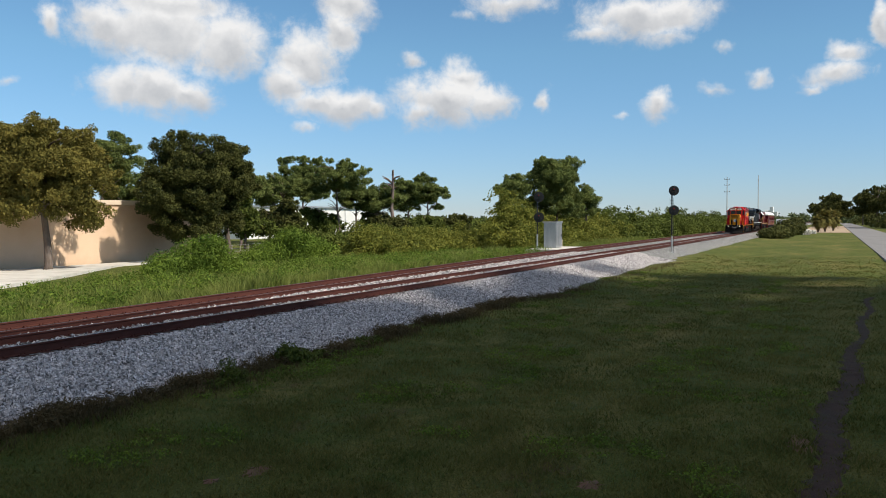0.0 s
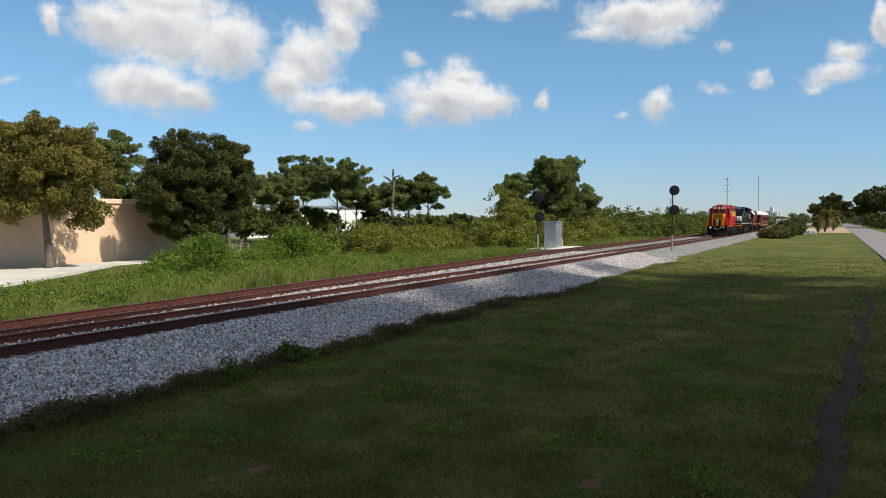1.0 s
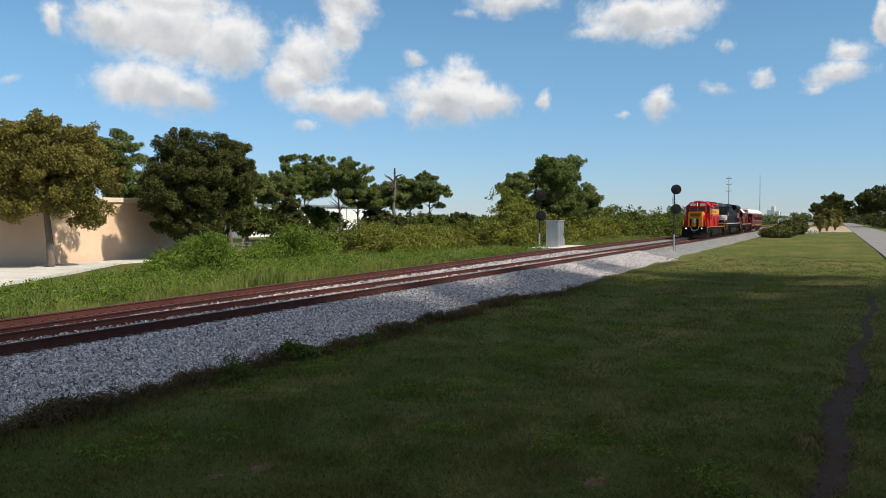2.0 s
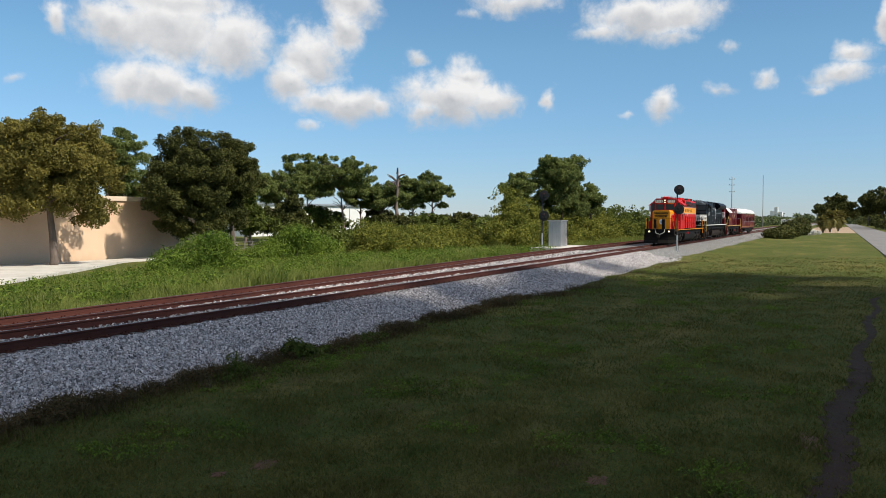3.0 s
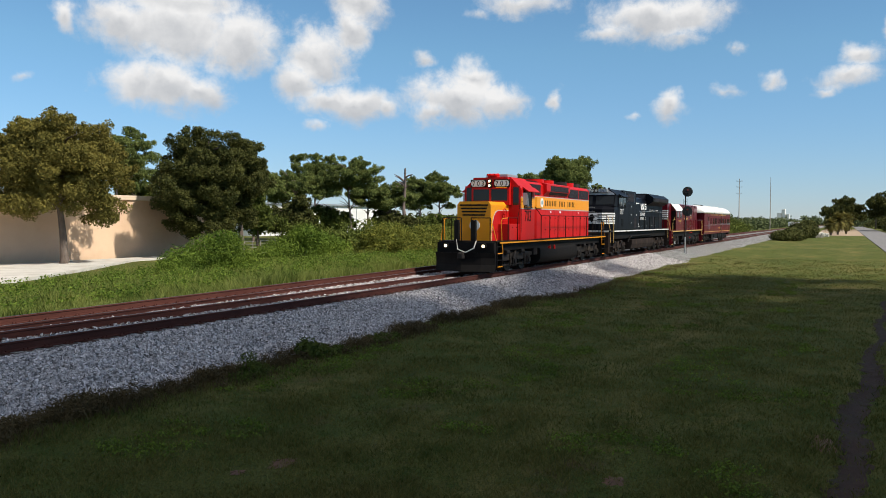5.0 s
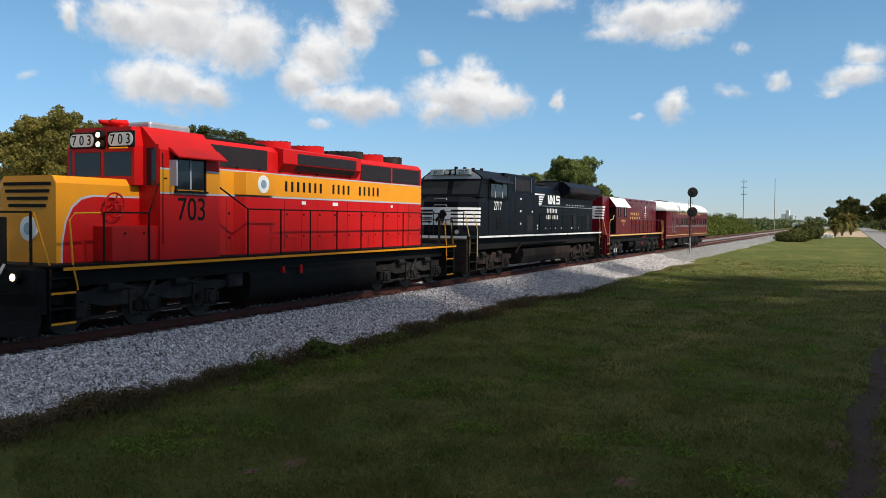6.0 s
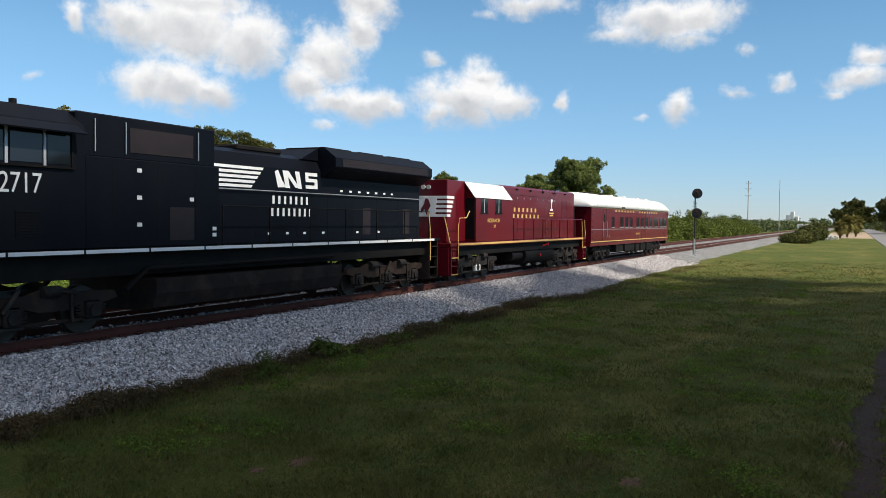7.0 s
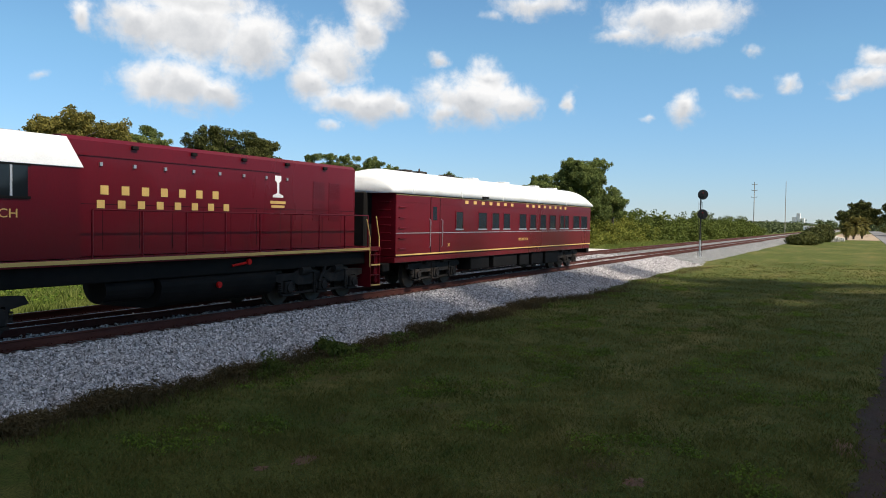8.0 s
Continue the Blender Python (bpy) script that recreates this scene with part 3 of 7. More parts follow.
def track(name, label, line, x0, x1, near_ties):
    root = tagged(new(name), label, "railway track", kind="structure")
    for side in (-0.755, 0.755):
        rail(root, line, side, x0, x1)
    rng = random.Random(3)
    bm = block(bmesh.new(), -0.115, 0.115, -1.3, 1.3, -0.35, -0.195, 0.012)
    me = mesh_of(bm, "tie")
    me.materials.append(M_TIE)
    far = bmesh.new()
    x = x0
    while x < min(x1, 160):
        if near_ties[0] < x < near_ties[1]:
            ob = new("tie", me)
            ob.parent = root
            ob.matrix_basis = pose(x, line(x) + rng.uniform(-0.07, 0.07), rng.uniform(-0.006, 0.006), 0, 0, rng.uniform(-1.5, 1.5))
        else:
            block(far, x - 0.115, x + 0.115, line(x) - 1.3, line(x) + 1.3, -0.35, -0.197)
        x += 0.51
    tagged(part("tie_rows", far, M_TIE, root), kind="stuff")
    plate = bmesh.new()
    x = x0
    while x < min(x1, 110):
        for s in (-0.755, 0.755):
            block(plate, x - 0.09, x + 0.09, line(x) + s - 0.17, line(x) + s + 0.17, -0.2, -0.178)
            for dx in (-0.05, 0.05):
                for dy in (-0.11, 0.11):
                    block(plate, x + dx - 0.014, x + dx + 0.014, line(x) + s + dy - 0.014, line(x) + s + dy + 0.014, -0.18, -0.145)
        x += 0.51
    tagged(part("tie_plates", plate, M_RAIL, root, "rusty tie plates and spikes"), kind="stuff")
    return root


# ---------------------------------------------------------------- grass and weeds
def blades(name, rng, x, y, height, width, mat, label, category, lean=0.5):
    """Bent two-piece blades rooted on the ground."""
    n = len(x)
    z = np.array([ground_height(a, b) for a, b in zip(x, y)])
    a = rng.random(n) * 6.283
    l = height * (0.5 + rng.random(n))
    w = width * (0.6 + 0.8 * rng.random(n))
    tilt = lean * rng.random(n)
    b = rng.random(n) * 6.283
    root = np.stack([x, y, z - 0.02], 1)
    side = np.stack([np.cos(a) * w, np.sin(a) * w, np.zeros(n)], 1)
    up = np.stack([np.cos(b) * tilt * l, np.sin(b) * tilt * l, l], 1)
    mid = root + up * np.array([0.4, 0.4, 0.62])
    tip = root + up
    q = np.stack([root - side, root + side, mid + side * 0.7, tip, mid - side * 0.7], 1)
    return raw_mesh(name, q.reshape(-1, 3), 1, 5, mat, kind="stuff", label=label, category=category)


def verge():
    rng = np.random.default_rng(11)
    n = 420000
    d = 9 + 75 * rng.random(n) ** 1.7
    ang = rng.uniform(-0.07, 0.93, n)
    x = d * np.cos(ang)
    y = -16 + d * np.sin(ang)
    ok = (y < -4.0 + 0.5 * np.sin(x * 1.1) - 1.2 * (x > 36)) & (y > -19.9)
    ok &= (np.abs(y - (-15.95 -0.058 * (x - 13.2)) - 0.12 * np.sin(x * 0.8)) > 0.3 * rng.random(n)) | (x > 42)
    x, y = x[ok], y[ok]
    clump = np.array([noise.noise((a * 0.8, b * 0.8, 3)) for a, b in zip(x, y)])
    keep = rng.random(len(x)) < (0.8 + 0.9 * clump) * np.clip((95 - x) / 45, 0.1, 1)
    x, y, clump = x[keep], y[keep], clump[keep]
    blades("verge_grass", rng, x, y, 0.06 + 0.05 * np.clip(clump, 0, 1), 0.005 + 0.0003 * np.hypot(x, y + 16), M_BLADE, "short mown green grass blades on the verge", "grass", 1.2)
    n = 60000                                                                   # rough strip along the toe of the ballast
    x = 6 + 60 * rng.random(n) ** 1.2
    toe = np.interp(x, np.arange(5, 70, 0.2), [bed_profile(a)[1][0] for a in np.arange(5, 70, 0.2)])
    y = toe - 0.3 + rng.normal(size=n) * 0.4
    clump = np.array([noise.noise((a * 0.6, 2.0, 3)) for a in x])
    keep = rng.random(n) < (0.5 + 0.9 * clump) * np.clip((44 - x) / 10, 0.2, 1)
    tx = 8.5 + 26 * rng.random(260) ** 1.3
    ty = np.interp(tx, np.arange(5, 70, 0.2), [bed_profile(a)[1][0] for a in np.arange(5, 70, 0.2)]) - 0.35 + rng.normal(size=260) * 0.22
    puffs = [(a, b, ground_height(a, b) + 0.1, 0.22 * k, 0.2 * k, 0.2 * k) for a, b, k in zip(tx, ty, np.clip(0.8 + 1.1 * np.array([noise.noise((a * 0.6, 2.0, 3)) for a in tx]), 0.3, 1.6))]
    raw_mesh("toe_brush", leaves(rng, puffs, 42000, 0.035, 0.2, 0.3, 0.5), 1, 4, M_DRYWEED, kind="stuff", label="dark brownish bushy weeds along the ballast's foot", category="weeds")
    blades("toe_weeds", rng, x[keep], y[keep], 0.13 + 0.16 * np.clip(clump[keep], 0, 1), 0.006, M_DRYWEED, "dry brownish weeds along the foot of the ballast", "weeds", 0.8)
    n = 8000
    x, y = 9 + 45 * rng.random(n) ** 1.3, -3.9 - 12 * rng.random(n)
    clump = np.array([noise.noise((a * 0.35, b * 0.5, 9)) for a, b in zip(x, y)])
    keep = clump > 0.22
    q = leaves(rng, [(a, b, ground_height(a, b) + 0.05, 0.22, 0.22, 0.06) for a, b in zip(x[keep][:700], y[keep][:700])], 30000, 0.022, 1.0, 0.7)
    raw_mesh("broadleaf_weeds", q, 1, 4, M_VIVID, kind="stuff", label="low broad-leaved green weeds in the grass", category="weeds")


def tall_weeds():
    rng = np.random.default_rng(12)
    n = 80000
    x = 12 + 110 * rng.random(n) ** 1.4
    edge = np.array([far_line(a) + 3.0 for a in x])
    y = edge + np.abs(rng.normal(size=n)) * 2.2 + 0.1
    keep = ~((x > 66) & (x < 84) & (y < 11))
    x, y = x[keep], y[keep]
    hump = np.array([noise.noise((a * 0.25, b * 0.4, 6)) for a, b in zip(x, y)])
    blades("tall_weeds", rng, x, y, 0.42 + 0.4 * np.clip(hump, -0.4, 1), 0.008 + 0.00022 * x, M_WEED, "tall bright green reedy grass behind the tracks", "weeds", 0.7)
    n = 45000
    x = 14 + 60 * rng.random(n)
    y = 8 + 16 * rng.random(n)
    keep = y < np.interp(x, [14, 30, 37, 48, 75], [13, 20, 23, 24, 24])
    x, y = x[keep], y[keep]
    hump = np.array([noise.noise((a * 0.3, b * 0.3, 2)) for a, b in zip(x, y)])
    blades("rough_meadow", rng, x, y, 0.35 + 0.35 * np.clip(hump, -0.3, 1), 0.010, M_WEED, "rough green meadow of weeds and grass", "weeds", 0.8)
    px, py = 14 + 60 * rng.random(900), 7.2 + 14 * rng.random(900) ** 1.3
    ok = py < np.interp(px, [14, 30, 37, 48, 75], [12, 19, 22, 23, 23])
    puffs = [(a, b, ground_height(a, b) + rng.uniform(0.15, 0.5), *(rng.uniform(0.3, 0.6, 2)), rng.uniform(0.2, 0.45)) for a, b in zip(px[ok], py[ok])]
    raw_mesh("leafy_weeds", leaves(rng, puffs, 50000, 0.065, 0.4, 0.45, 0.4), 1, 4, M_VIVID, kind="stuff", label="leafy green weeds standing among the tall grass", category="weeds")


# ---------------------------------------------------------------- structures on the far side
def stucco_wall():
    root = tagged(new("wall_warehouse"), "windowless peach stucco warehouse wall behind the trees", "wall", kind="structure")
    bm = block(bmesh.new(), 5, 62.8, 37, 62, -1.2, 3.95, 0.03)
    part("wall_body", bm, M_STUCCO, root)
    part("parapet", block(bmesh.new(), 4.9, 62.9, 36.86, 62.1, 3.955, 4.35, 0.03), M_STUCCOTRIM, root, "cream parapet band")
    bm = bmesh.new()
    drum(bm, (63.2, 36.7, 1.0), "z", 0.42, 4.4, 24)
    drum(bm, (63.2, 36.7, 3.3), "z", 0.5, 0.22, 24)
    drum(bm, (63.2, 36.7, -0.9), "z", 0.52, 0.4, 24)
    part("corner_column", bm, M_STUCCOTRIM, root, "round cream stucco corner column", True)


def flat_strip(name, pts, z, material, label, category):
    bm = bmesh.new()
    prism(bm, pts, "z", z - 0.3, z)
    ob = part(name, bm, material)
    return tagged(ob, label, category, kind="structure")


def fence():
    root = tagged(new("wire_fence"), "low weathered wire fence with grey posts in the meadow", "fence")
    post = mesh_of(rod(bmesh.new(), [(0, 0, -0.2), (0, 0, 1.15)], 0.05), "post")
    post.materials.append(M_POLE)
    for i in range(11):
        ob = new("post", post)
        ob.parent = root
        ob.matrix_basis = pose(64 + i * 2.2, 41 + i * 0.6, -1.15)
    for z in (0.4, 0.75, 1.1):
        part("wire", rod(bmesh.new(), [(64, 41, z - 1.15), (86, 47, z - 1.15)], 0.012, sides=4), M_GALV, root)


def pale_stones():
    """Broken pale concrete lying at the edge of the meadow."""
    rng = random.Random(31)
    for k in range(9):
        r = rng.uniform(0.3, 0.65)
        bm = bmesh.new()
        bmesh.ops.create_icosphere(bm, subdivisions=2, radius=r)
        for v in bm.verts:
            v.co *= 1 + 0.3 * noise.noise(v.co * 2 + Vector((k * 3.1, 0, 0)))
            v.co.z *= 0.6
        x, y = 57.5 + rng.uniform(-2.6, 2.6), 29.3 + rng.uniform(-0.8, 0.8)
        ob = part("rock", bm, M_CONCRETE)
        ob.matrix_basis = pose(x, y, ground_height(x, y) + r * 0.3, 0, 0, rng.uniform(0, 360))
        tagged(ob, "pale lump of broken concrete in the weeds", "rock", "lumps of concrete")


def white_building():
    root = tagged(new("white_warehouse"), "long low white metal warehouse far behind pines", "building")
    part("wall", block(bmesh.new(), 130.6, 178.8, 85, 105, -1, 5.3, 0.05), M_WHITE, root)
    part("roof", block(bmesh.new(), 130.2, 179.2, 84.6, 105.4, 5.305, 5.75, 0.05), M_GALV, root, "grey metal eave band")
    for i in range(6):
        part("downpipe", rod(bmesh.new(), [(134 + i * 8, 84.9, -1), (134 + i * 8, 84.9, 5.3)], 0.09), M_GALV, root)


def signal(name, label, at, mast, heads, turn):
    root = tagged(new(name), label, "railway signal", "block signals")
    root.matrix_basis = pose(*at, 0, 0, turn)
    bm = rod(bmesh.new(), [(0, 0, -0.35), (0, 0, 1.55)], 0.075, sides=12)
    block(bm, -0.2, 0.2, -0.2, 0.2, -0.4, 0.06, 0.02)
    part("lower_mast", bm, M_GALV, root, "silver lower mast")
    part("upper_mast", rod(bmesh.new(), [(0, 0, 1.551), (0, 0, mast)], 0.06, sides=12), M_SIGBLACK, root)
    for z in heads:
        bm = drum(bmesh.new(), (-0.16, -0.16, z), "x", 0.46, 0.05, 28)
        head = part("target", bm, M_SIGBLACK, root, "round black signal target")
        part("lamp_housing", block(bmesh.new(), -0.13, 0.22, -0.36, 0.04, z - 0.26, z + 0.26, 0.04), M_SIGBLACK, head)
        bm = bmesh.new()
        for dy, dz in ((0, 0.15), (-0.13, -0.1), (0.13, -0.1)):
            drum(bm, (-0.28, -0.16 + dy, z + dz), "x", 0.09, 0.2, 14)
        part("hood", bm, M_SIGBLACK, head)
        bm = bmesh.new()
        drum(bm, (-0.385, -0.16, z + 0.15), "x", 0.06, 0.01, 14)
        part("lens", bm, glass_mat("red_lens", (0.25, 0.02, 0.02)), head, "dark red lens")
    bm = bmesh.new()
    for s in (-0.16, 0.16):
        rod(bm, [(0.12, s, 0), (0.12, s, mast - 0.6)], 0.012, sides=5)
    for i in range(int((mast - 0.8) / 0.3)):
        rod(bm, [(0.12, -0.16, 0.3 + 0.3 * i), (0.12, 0.16, 0.3 + 0.3 * i)], 0.01, sides=5)
    part("ladder", bm, M_SIGBLACK, root)
    return root


def cabinet(at):
    root = tagged(new("relay_cabinet"), "tall ribbed galvanised steel relay cabinet on a concrete slab", "cabinet")
    root.matrix_basis = pose(*at)
    part("slab", block(bmesh.new(), -4.6, 3.8, -1.9, 1.2, -0.9, -0.01, 0.03), M_CONCRETE, root, "pale concrete slab")
    bm = block(bmesh.new(), -0.95, 0.95, -0.6, 0.6, 0.0, 2.35, 0.02)
    body = part("body", bm, M_GALV, root)
    for i in range(9):
        part("rib", block(bmesh.new(), -0.9 + i * 0.21, -0.82 + i * 0.21, -0.63, -0.601, 0.15, 2.25), M_GALV, body)
    for i in range(6):
        part("rib", block(bmesh.new(), -0.98, -0.951, -0.52 + i * 0.2, -0.45 + i * 0.2, 0.15, 2.25), M_GALV, body)
    part("roof", block(bmesh.new(), -1.02, 1.02, -0.7, 0.7, 2.355, 2.46, 0.02), M_GALV, root)
    part("door_handle", block(bmesh.new(), 0.5, 0.56, -0.68, -0.635, 1.0, 1.25, 0.01), M_SIGBLACK, root)
    part("side_box", block(bmesh.new(), 1.1, 2.1, -0.3, 0.4, 0.0, 0.75, 0.02), M_STUCCOTRIM, root, "small cream equipment box")


def utility_pole(label, at, height, arms):
    root = tagged(new("utility_pole"), label, "utility pole")
    root.matrix_basis = pose(*at)
    part("mast", rod(bmesh.new(), [(0, 0, -0.5), (0, 0, height)], 0.16, 0.09, 8), M_POLE, root)
    for z in arms:
        part("crossarm", block(bmesh.new(), -0.06, 0.06, -0.8, 0.8, z, z + 0.12, 0.02), M_POLE, root)
        for y in (-0.72, 0.72):
            part("insulator", drum(bmesh.new(), (0, y, z + 0.24), "z", 0.06, 0.24, 8), M_GALV, root)


# ---------------------------------------------------------------- plants
def thicket(label, x0, x1, y0, y1, top, n, count, size, mat, seed):
    rng = np.random.default_rng(seed)
    root = tagged(new("thicket"), label, "bushes", kind="stuff")
    puffs = []
    for _ in range(n):                                  # clumps of uneven height, each a few overlapping puffs
        x, y = rng.uniform(x0, x1), y0 + (y1 - y0) * rng.random() ** 1.3
        wave = 0.8 + 0.45 * noise.noise((x * 0.11, y * 0.15, seed))
        h = top * min(1.0, wave * (0.45 + 0.55 * (y - y0) / (y1 - y0)) * rng.uniform(0.75, 1.1))
        spread = (0.8 + x / 160) * rng.uniform(0.8, 1.3)
        steps = max(3, int(h / spread * 1.6))
        for k in range(steps):                          # stacked from the ground up, so that no clump hangs free
            f = (k + 0.5) / steps
            r = spread * rng.uniform(0.6, 0.95) * (1.05 - 0.45 * f)
            for _ in range(2):
                puffs.append((x + rng.normal() * spread * 0.55, y + rng.normal() * spread * 0.5, -0.9 + max(r * 0.4, h * f), r * 1.2, r, r * rng.uniform(0.6, 0.9)))
    raw_mesh("foliage", leaves(rng, puffs, count, size, 0.3, 0.5, 0.4), 1, 4, mat, root)
    return root


def plants():
    tree("oak_tree", "round live oak with yellowing olive leaves before the stucco wall", (41.9, 33.4, -1.1), 10.6, (6.5, 4.9, 3.9, 4.3), 190, M_OAKDRY, 150000, 0.095, 0.34, 9, 1, low=-0.75, puff_r=1.0)
    tree("oak_tree", "dense dark green live oak overhanging the stucco wall", (55.7, 32.4, -1.1), 10.9, (6.2, 5.4, 3.8, 5.0), 230, M_OAK, 190000, 0.095, 0.42, 9, 2, low=-0.9, puff_r=0.95)
    tree("oak_tree", "dark green oak at the wall's corner", (60.8, 33.0, -1.1), 10.2, (7.5, 2.6, 2.6, 2.8), 80, M_OAK, 60000, 0.10, 0.3, 6, 3, low=-0.35, puff_r=0.9)
    pine = dict(low=-0.75, flat=0.35, slim=0.3, bark=M_SNAG, fork=0.4, shell=0.5)
    rows = ((95.5, 59.0, 11.9, 2.3), (106.3, 59.5, 11.0, 4.6), (114.3, 61.2, 14.5, 3.4), (111.4, 53.1, 13.8, 4.2), (118.4, 49.9, 9.3, 3.2),
            (133.8, 52.4, 11.4, 2.6), (135.3, 49.2, 11.8, 2.8), (68.3, 55.8, 13.5, 3.4), (115.4, 68.5, 12.0, 2.4), (121.3, 55.6, 10.3, 2.2))
    for i, (x, y, h, r) in enumerate(rows):
        dense = h < 10 or i == 1
        tree("pine_tree", "tall slash pine with a flat open crown" + (" tinged red on top" if i == 2 else ""), (x, y, -1.1), h, (h * (0.74 if dense else 0.7), r * 1.3, r * 1.3, h * (0.23 if dense else 0.29)), 70 if r > 2.5 else 44, M_PINE, 46000 if r > 2.5 else 30000, 0.17, 0.22, 18, 20 + i, extra=M_PINERED if i == 2 else None, puff_r=1.0, squash=0.65, **pine)
    for i, (x, y, h, r) in enumerate(((96.5, 51.5, 4.8, 3.2), (110, 43.0, 4.4, 3.0), (84.5, 49.5, 8.0, 1.6), (91, 48, 6.6, 1.6), (124, 44, 4.8, 3.2), (131, 42, 4.6, 3.2), (73, 58, 10.5, 3.6), (101, 57, 6.5, 3.4), (113, 57, 6.2, 3.6), (122, 52, 6.0, 3.0))):
        tree("scrub_oak", "dark scrubby oak below the pines", (x, y, -1.1), h, (h * 0.55, r, r, h * 0.42), 30, M_OAK if i % 2 else M_SHRUBDARK, 11000, 0.2, 0.2, 6, 140 + i, low=-0.9, puff_r=1.1)
    rng = np.random.default_rng(40)
    root = tagged(new("dead_tree"), "bare broken dead pine trunk with stub limbs", "tree")
    root.matrix_basis = pose(117.7, 46.7, -1.1)
    bm = trunk_mesh(rng, 11.6, 0.45, 16, 2.0, 0.0, 0.62)
    part("trunk", bm, M_SNAG, root)
    tree("pine_tree", "broad dark green pine above the thicket", (101.4, 15.1, -0.9), 11.8, (7.4, 4.7, 3.9, 4.6), 150, M_PINE, 120000, 0.14, 0.35, 14, 41, low=-0.85, slim=0.3, puff_r=0.95, shell=0.4)
    tree("pine_tree", "small pine beside the broad pine", (94.4, 18.4, -0.9), 9.3, (6.4, 1.9, 1.9, 2.9), 34, M_PINE, 14000, 0.17, 0.22, 8, 42, low=-0.8, slim=0.3, puff_r=0.75)
    tree("pine_tree", "leaning pine beside the broad pine", (107, 12.8, -0.9), 8.2, (5.6, 2.2, 2.0, 2.4), 30, M_PINE, 12000, 0.17, 0.2, 8, 43, low=-0.8, slim=0.3, puff_r=0.75)
    shrub("shrub", "feathery green shrub among the weeds", (38.5, 17.2, -0.9), [(0, 0, 1.3, 1.9, 1.5, 1.3), (-2.2, 0.2, 0.9, 1.5, 1.2, 1.0), (2.3, 0.4, 1.0, 1.7, 1.3, 1.0), (0.6, -0.5, 2.0, 1.2, 1.0, 0.8), (3.6, 0.5, 0.6, 1.2, 1, 0.7), (-3.4, 0, 0.5, 0.9, 0.9, 0.8)], M_VIVID, 20000, 0.11, 51, 0.25)
    shrub("shrub", "tall feathery shrub beside the meadow", (59, 25, -1.0), [(0, 0, 1.3, 2.5, 2, 1.4), (-3.0, 0, 1.0, 2, 1.6, 1.1), (3.2, 0.3, 1.2, 2.2, 1.6, 1.3), (-1.0, -0.8, 2.2, 1.7, 1.4, 0.9), (5.2, 0, 0.8, 1.6, 1.4, 1.0), (-5, 0, .6, 1.5, 1.3, .9)], M_VIVID, 15000, 0.15, 52, 0.25)
    shrub("shrub", "dark green leafy seedling bush at the ballast's foot", (17.2, -4.1, -0.95), [(0, 0, 0.28, 0.3, 0.3, 0.3), (0.35, -0.1, 0.2, 0.35, 0.25, 0.2), (0.9, -0.2, 0.12, 0.5, 0.3, 0.14)], M_SHRUBDARK, 1500, 0.06, 53, 0.55, 0.6, 5)
    shrub("shrub", "feathery weed clump at the ballast's foot", (14.6, -4.4, -0.95), [(0, 0, 0.3, 0.28, 0.28, 0.32), (0.3, 0, 0.15, 0.3, 0.3, 0.2), (-0.35, 0, 0.1, 0.3, 0.3, 0.15)], M_SHRUBDARK, 1500, 0.05, 54, 0.2, 0.3, 6)
    shrub("shrub", "small weed clump at the ballast's foot", (20.3, -4.3, -0.95), [(0, 0, 0.14, 0.5, 0.3, 0.2), (0.8, 0, 0.1, 0.5, 0.3, 0.15)], M_SHRUBDARK, 1200, 0.05, 55, 0.4, 0.5, 5)
    thicket("dense sunlit green scrub behind the tracks", 66, 100, 18, 26, 3.9, 110, 90000, 0.13, M_SHRUB, 61)
    thicket("dense dark green scrub below the broad pine", 79, 122, 11.5, 18, 6.6, 120, 105000, 0.15, M_SHRUB, 62)
    thicket("tall dense scrub hugging the broad pine", 88, 108, 13.0, 18, 7.0, 52, 46000, 0.15, M_SHRUB, 69)
    thicket("long dark green hedge of scrub beside the tracks", 118, 260, 11.5, 19, 7.4, 180, 105000, 0.22, M_SHRUBDARK, 63)
    thicket("low dark scrub in front of the pines", 84, 132, 38, 48, 4.8, 100, 44000, 0.2, M_SHRUBDARK, 64)
    thicket("low dark scrub under the far pines", 125, 230, 30, 60, 6.2, 90, 24000, 0.36, M_SHRUBDARK, 65)
    thicket("dark undergrowth below the roadside oaks", 320, 560, -46, -30, 7.5, 90, 26000, 0.5, M_OAK, 70)
    thicket("far low tree line along the tracks", 260, 700, 14, 40, 7.0, 110, 24000, 0.8, M_FAR, 66)
    thicket("far low tree line on the skyline", 500, 900, 60, 300, 8.0, 90, 16000, 1.3, M_FAR, 67)
    thicket("far trees closing the view down the road", 620, 1000, -160, 14, 9.0, 110, 18000, 1.4, M_FAR, 68)
    shrub("shrub", "dark round bush between verge and track", (161, -7.4, -0.9), [(0, 0, 1.0, 4.5, 2, 1.4), (6, 0.5, 0.9, 3.5, 2, 1.2), (11, -0.4, 1.5, 2.6, 2, 1.9), (-4, 1.5, 0.8, 3, 2, 1.1)], M_OAK, 14000, 0.22, 71)
    shrub("shrub", "dark leafy bush beside the rubble heap", (196, -8.6, -0.9), [(0, 0, 1.6, 3.5, 2.2, 2.2), (-5, 1, 1.0, 3, 2, 1.4)], M_OAK, 8000, 0.26, 72)


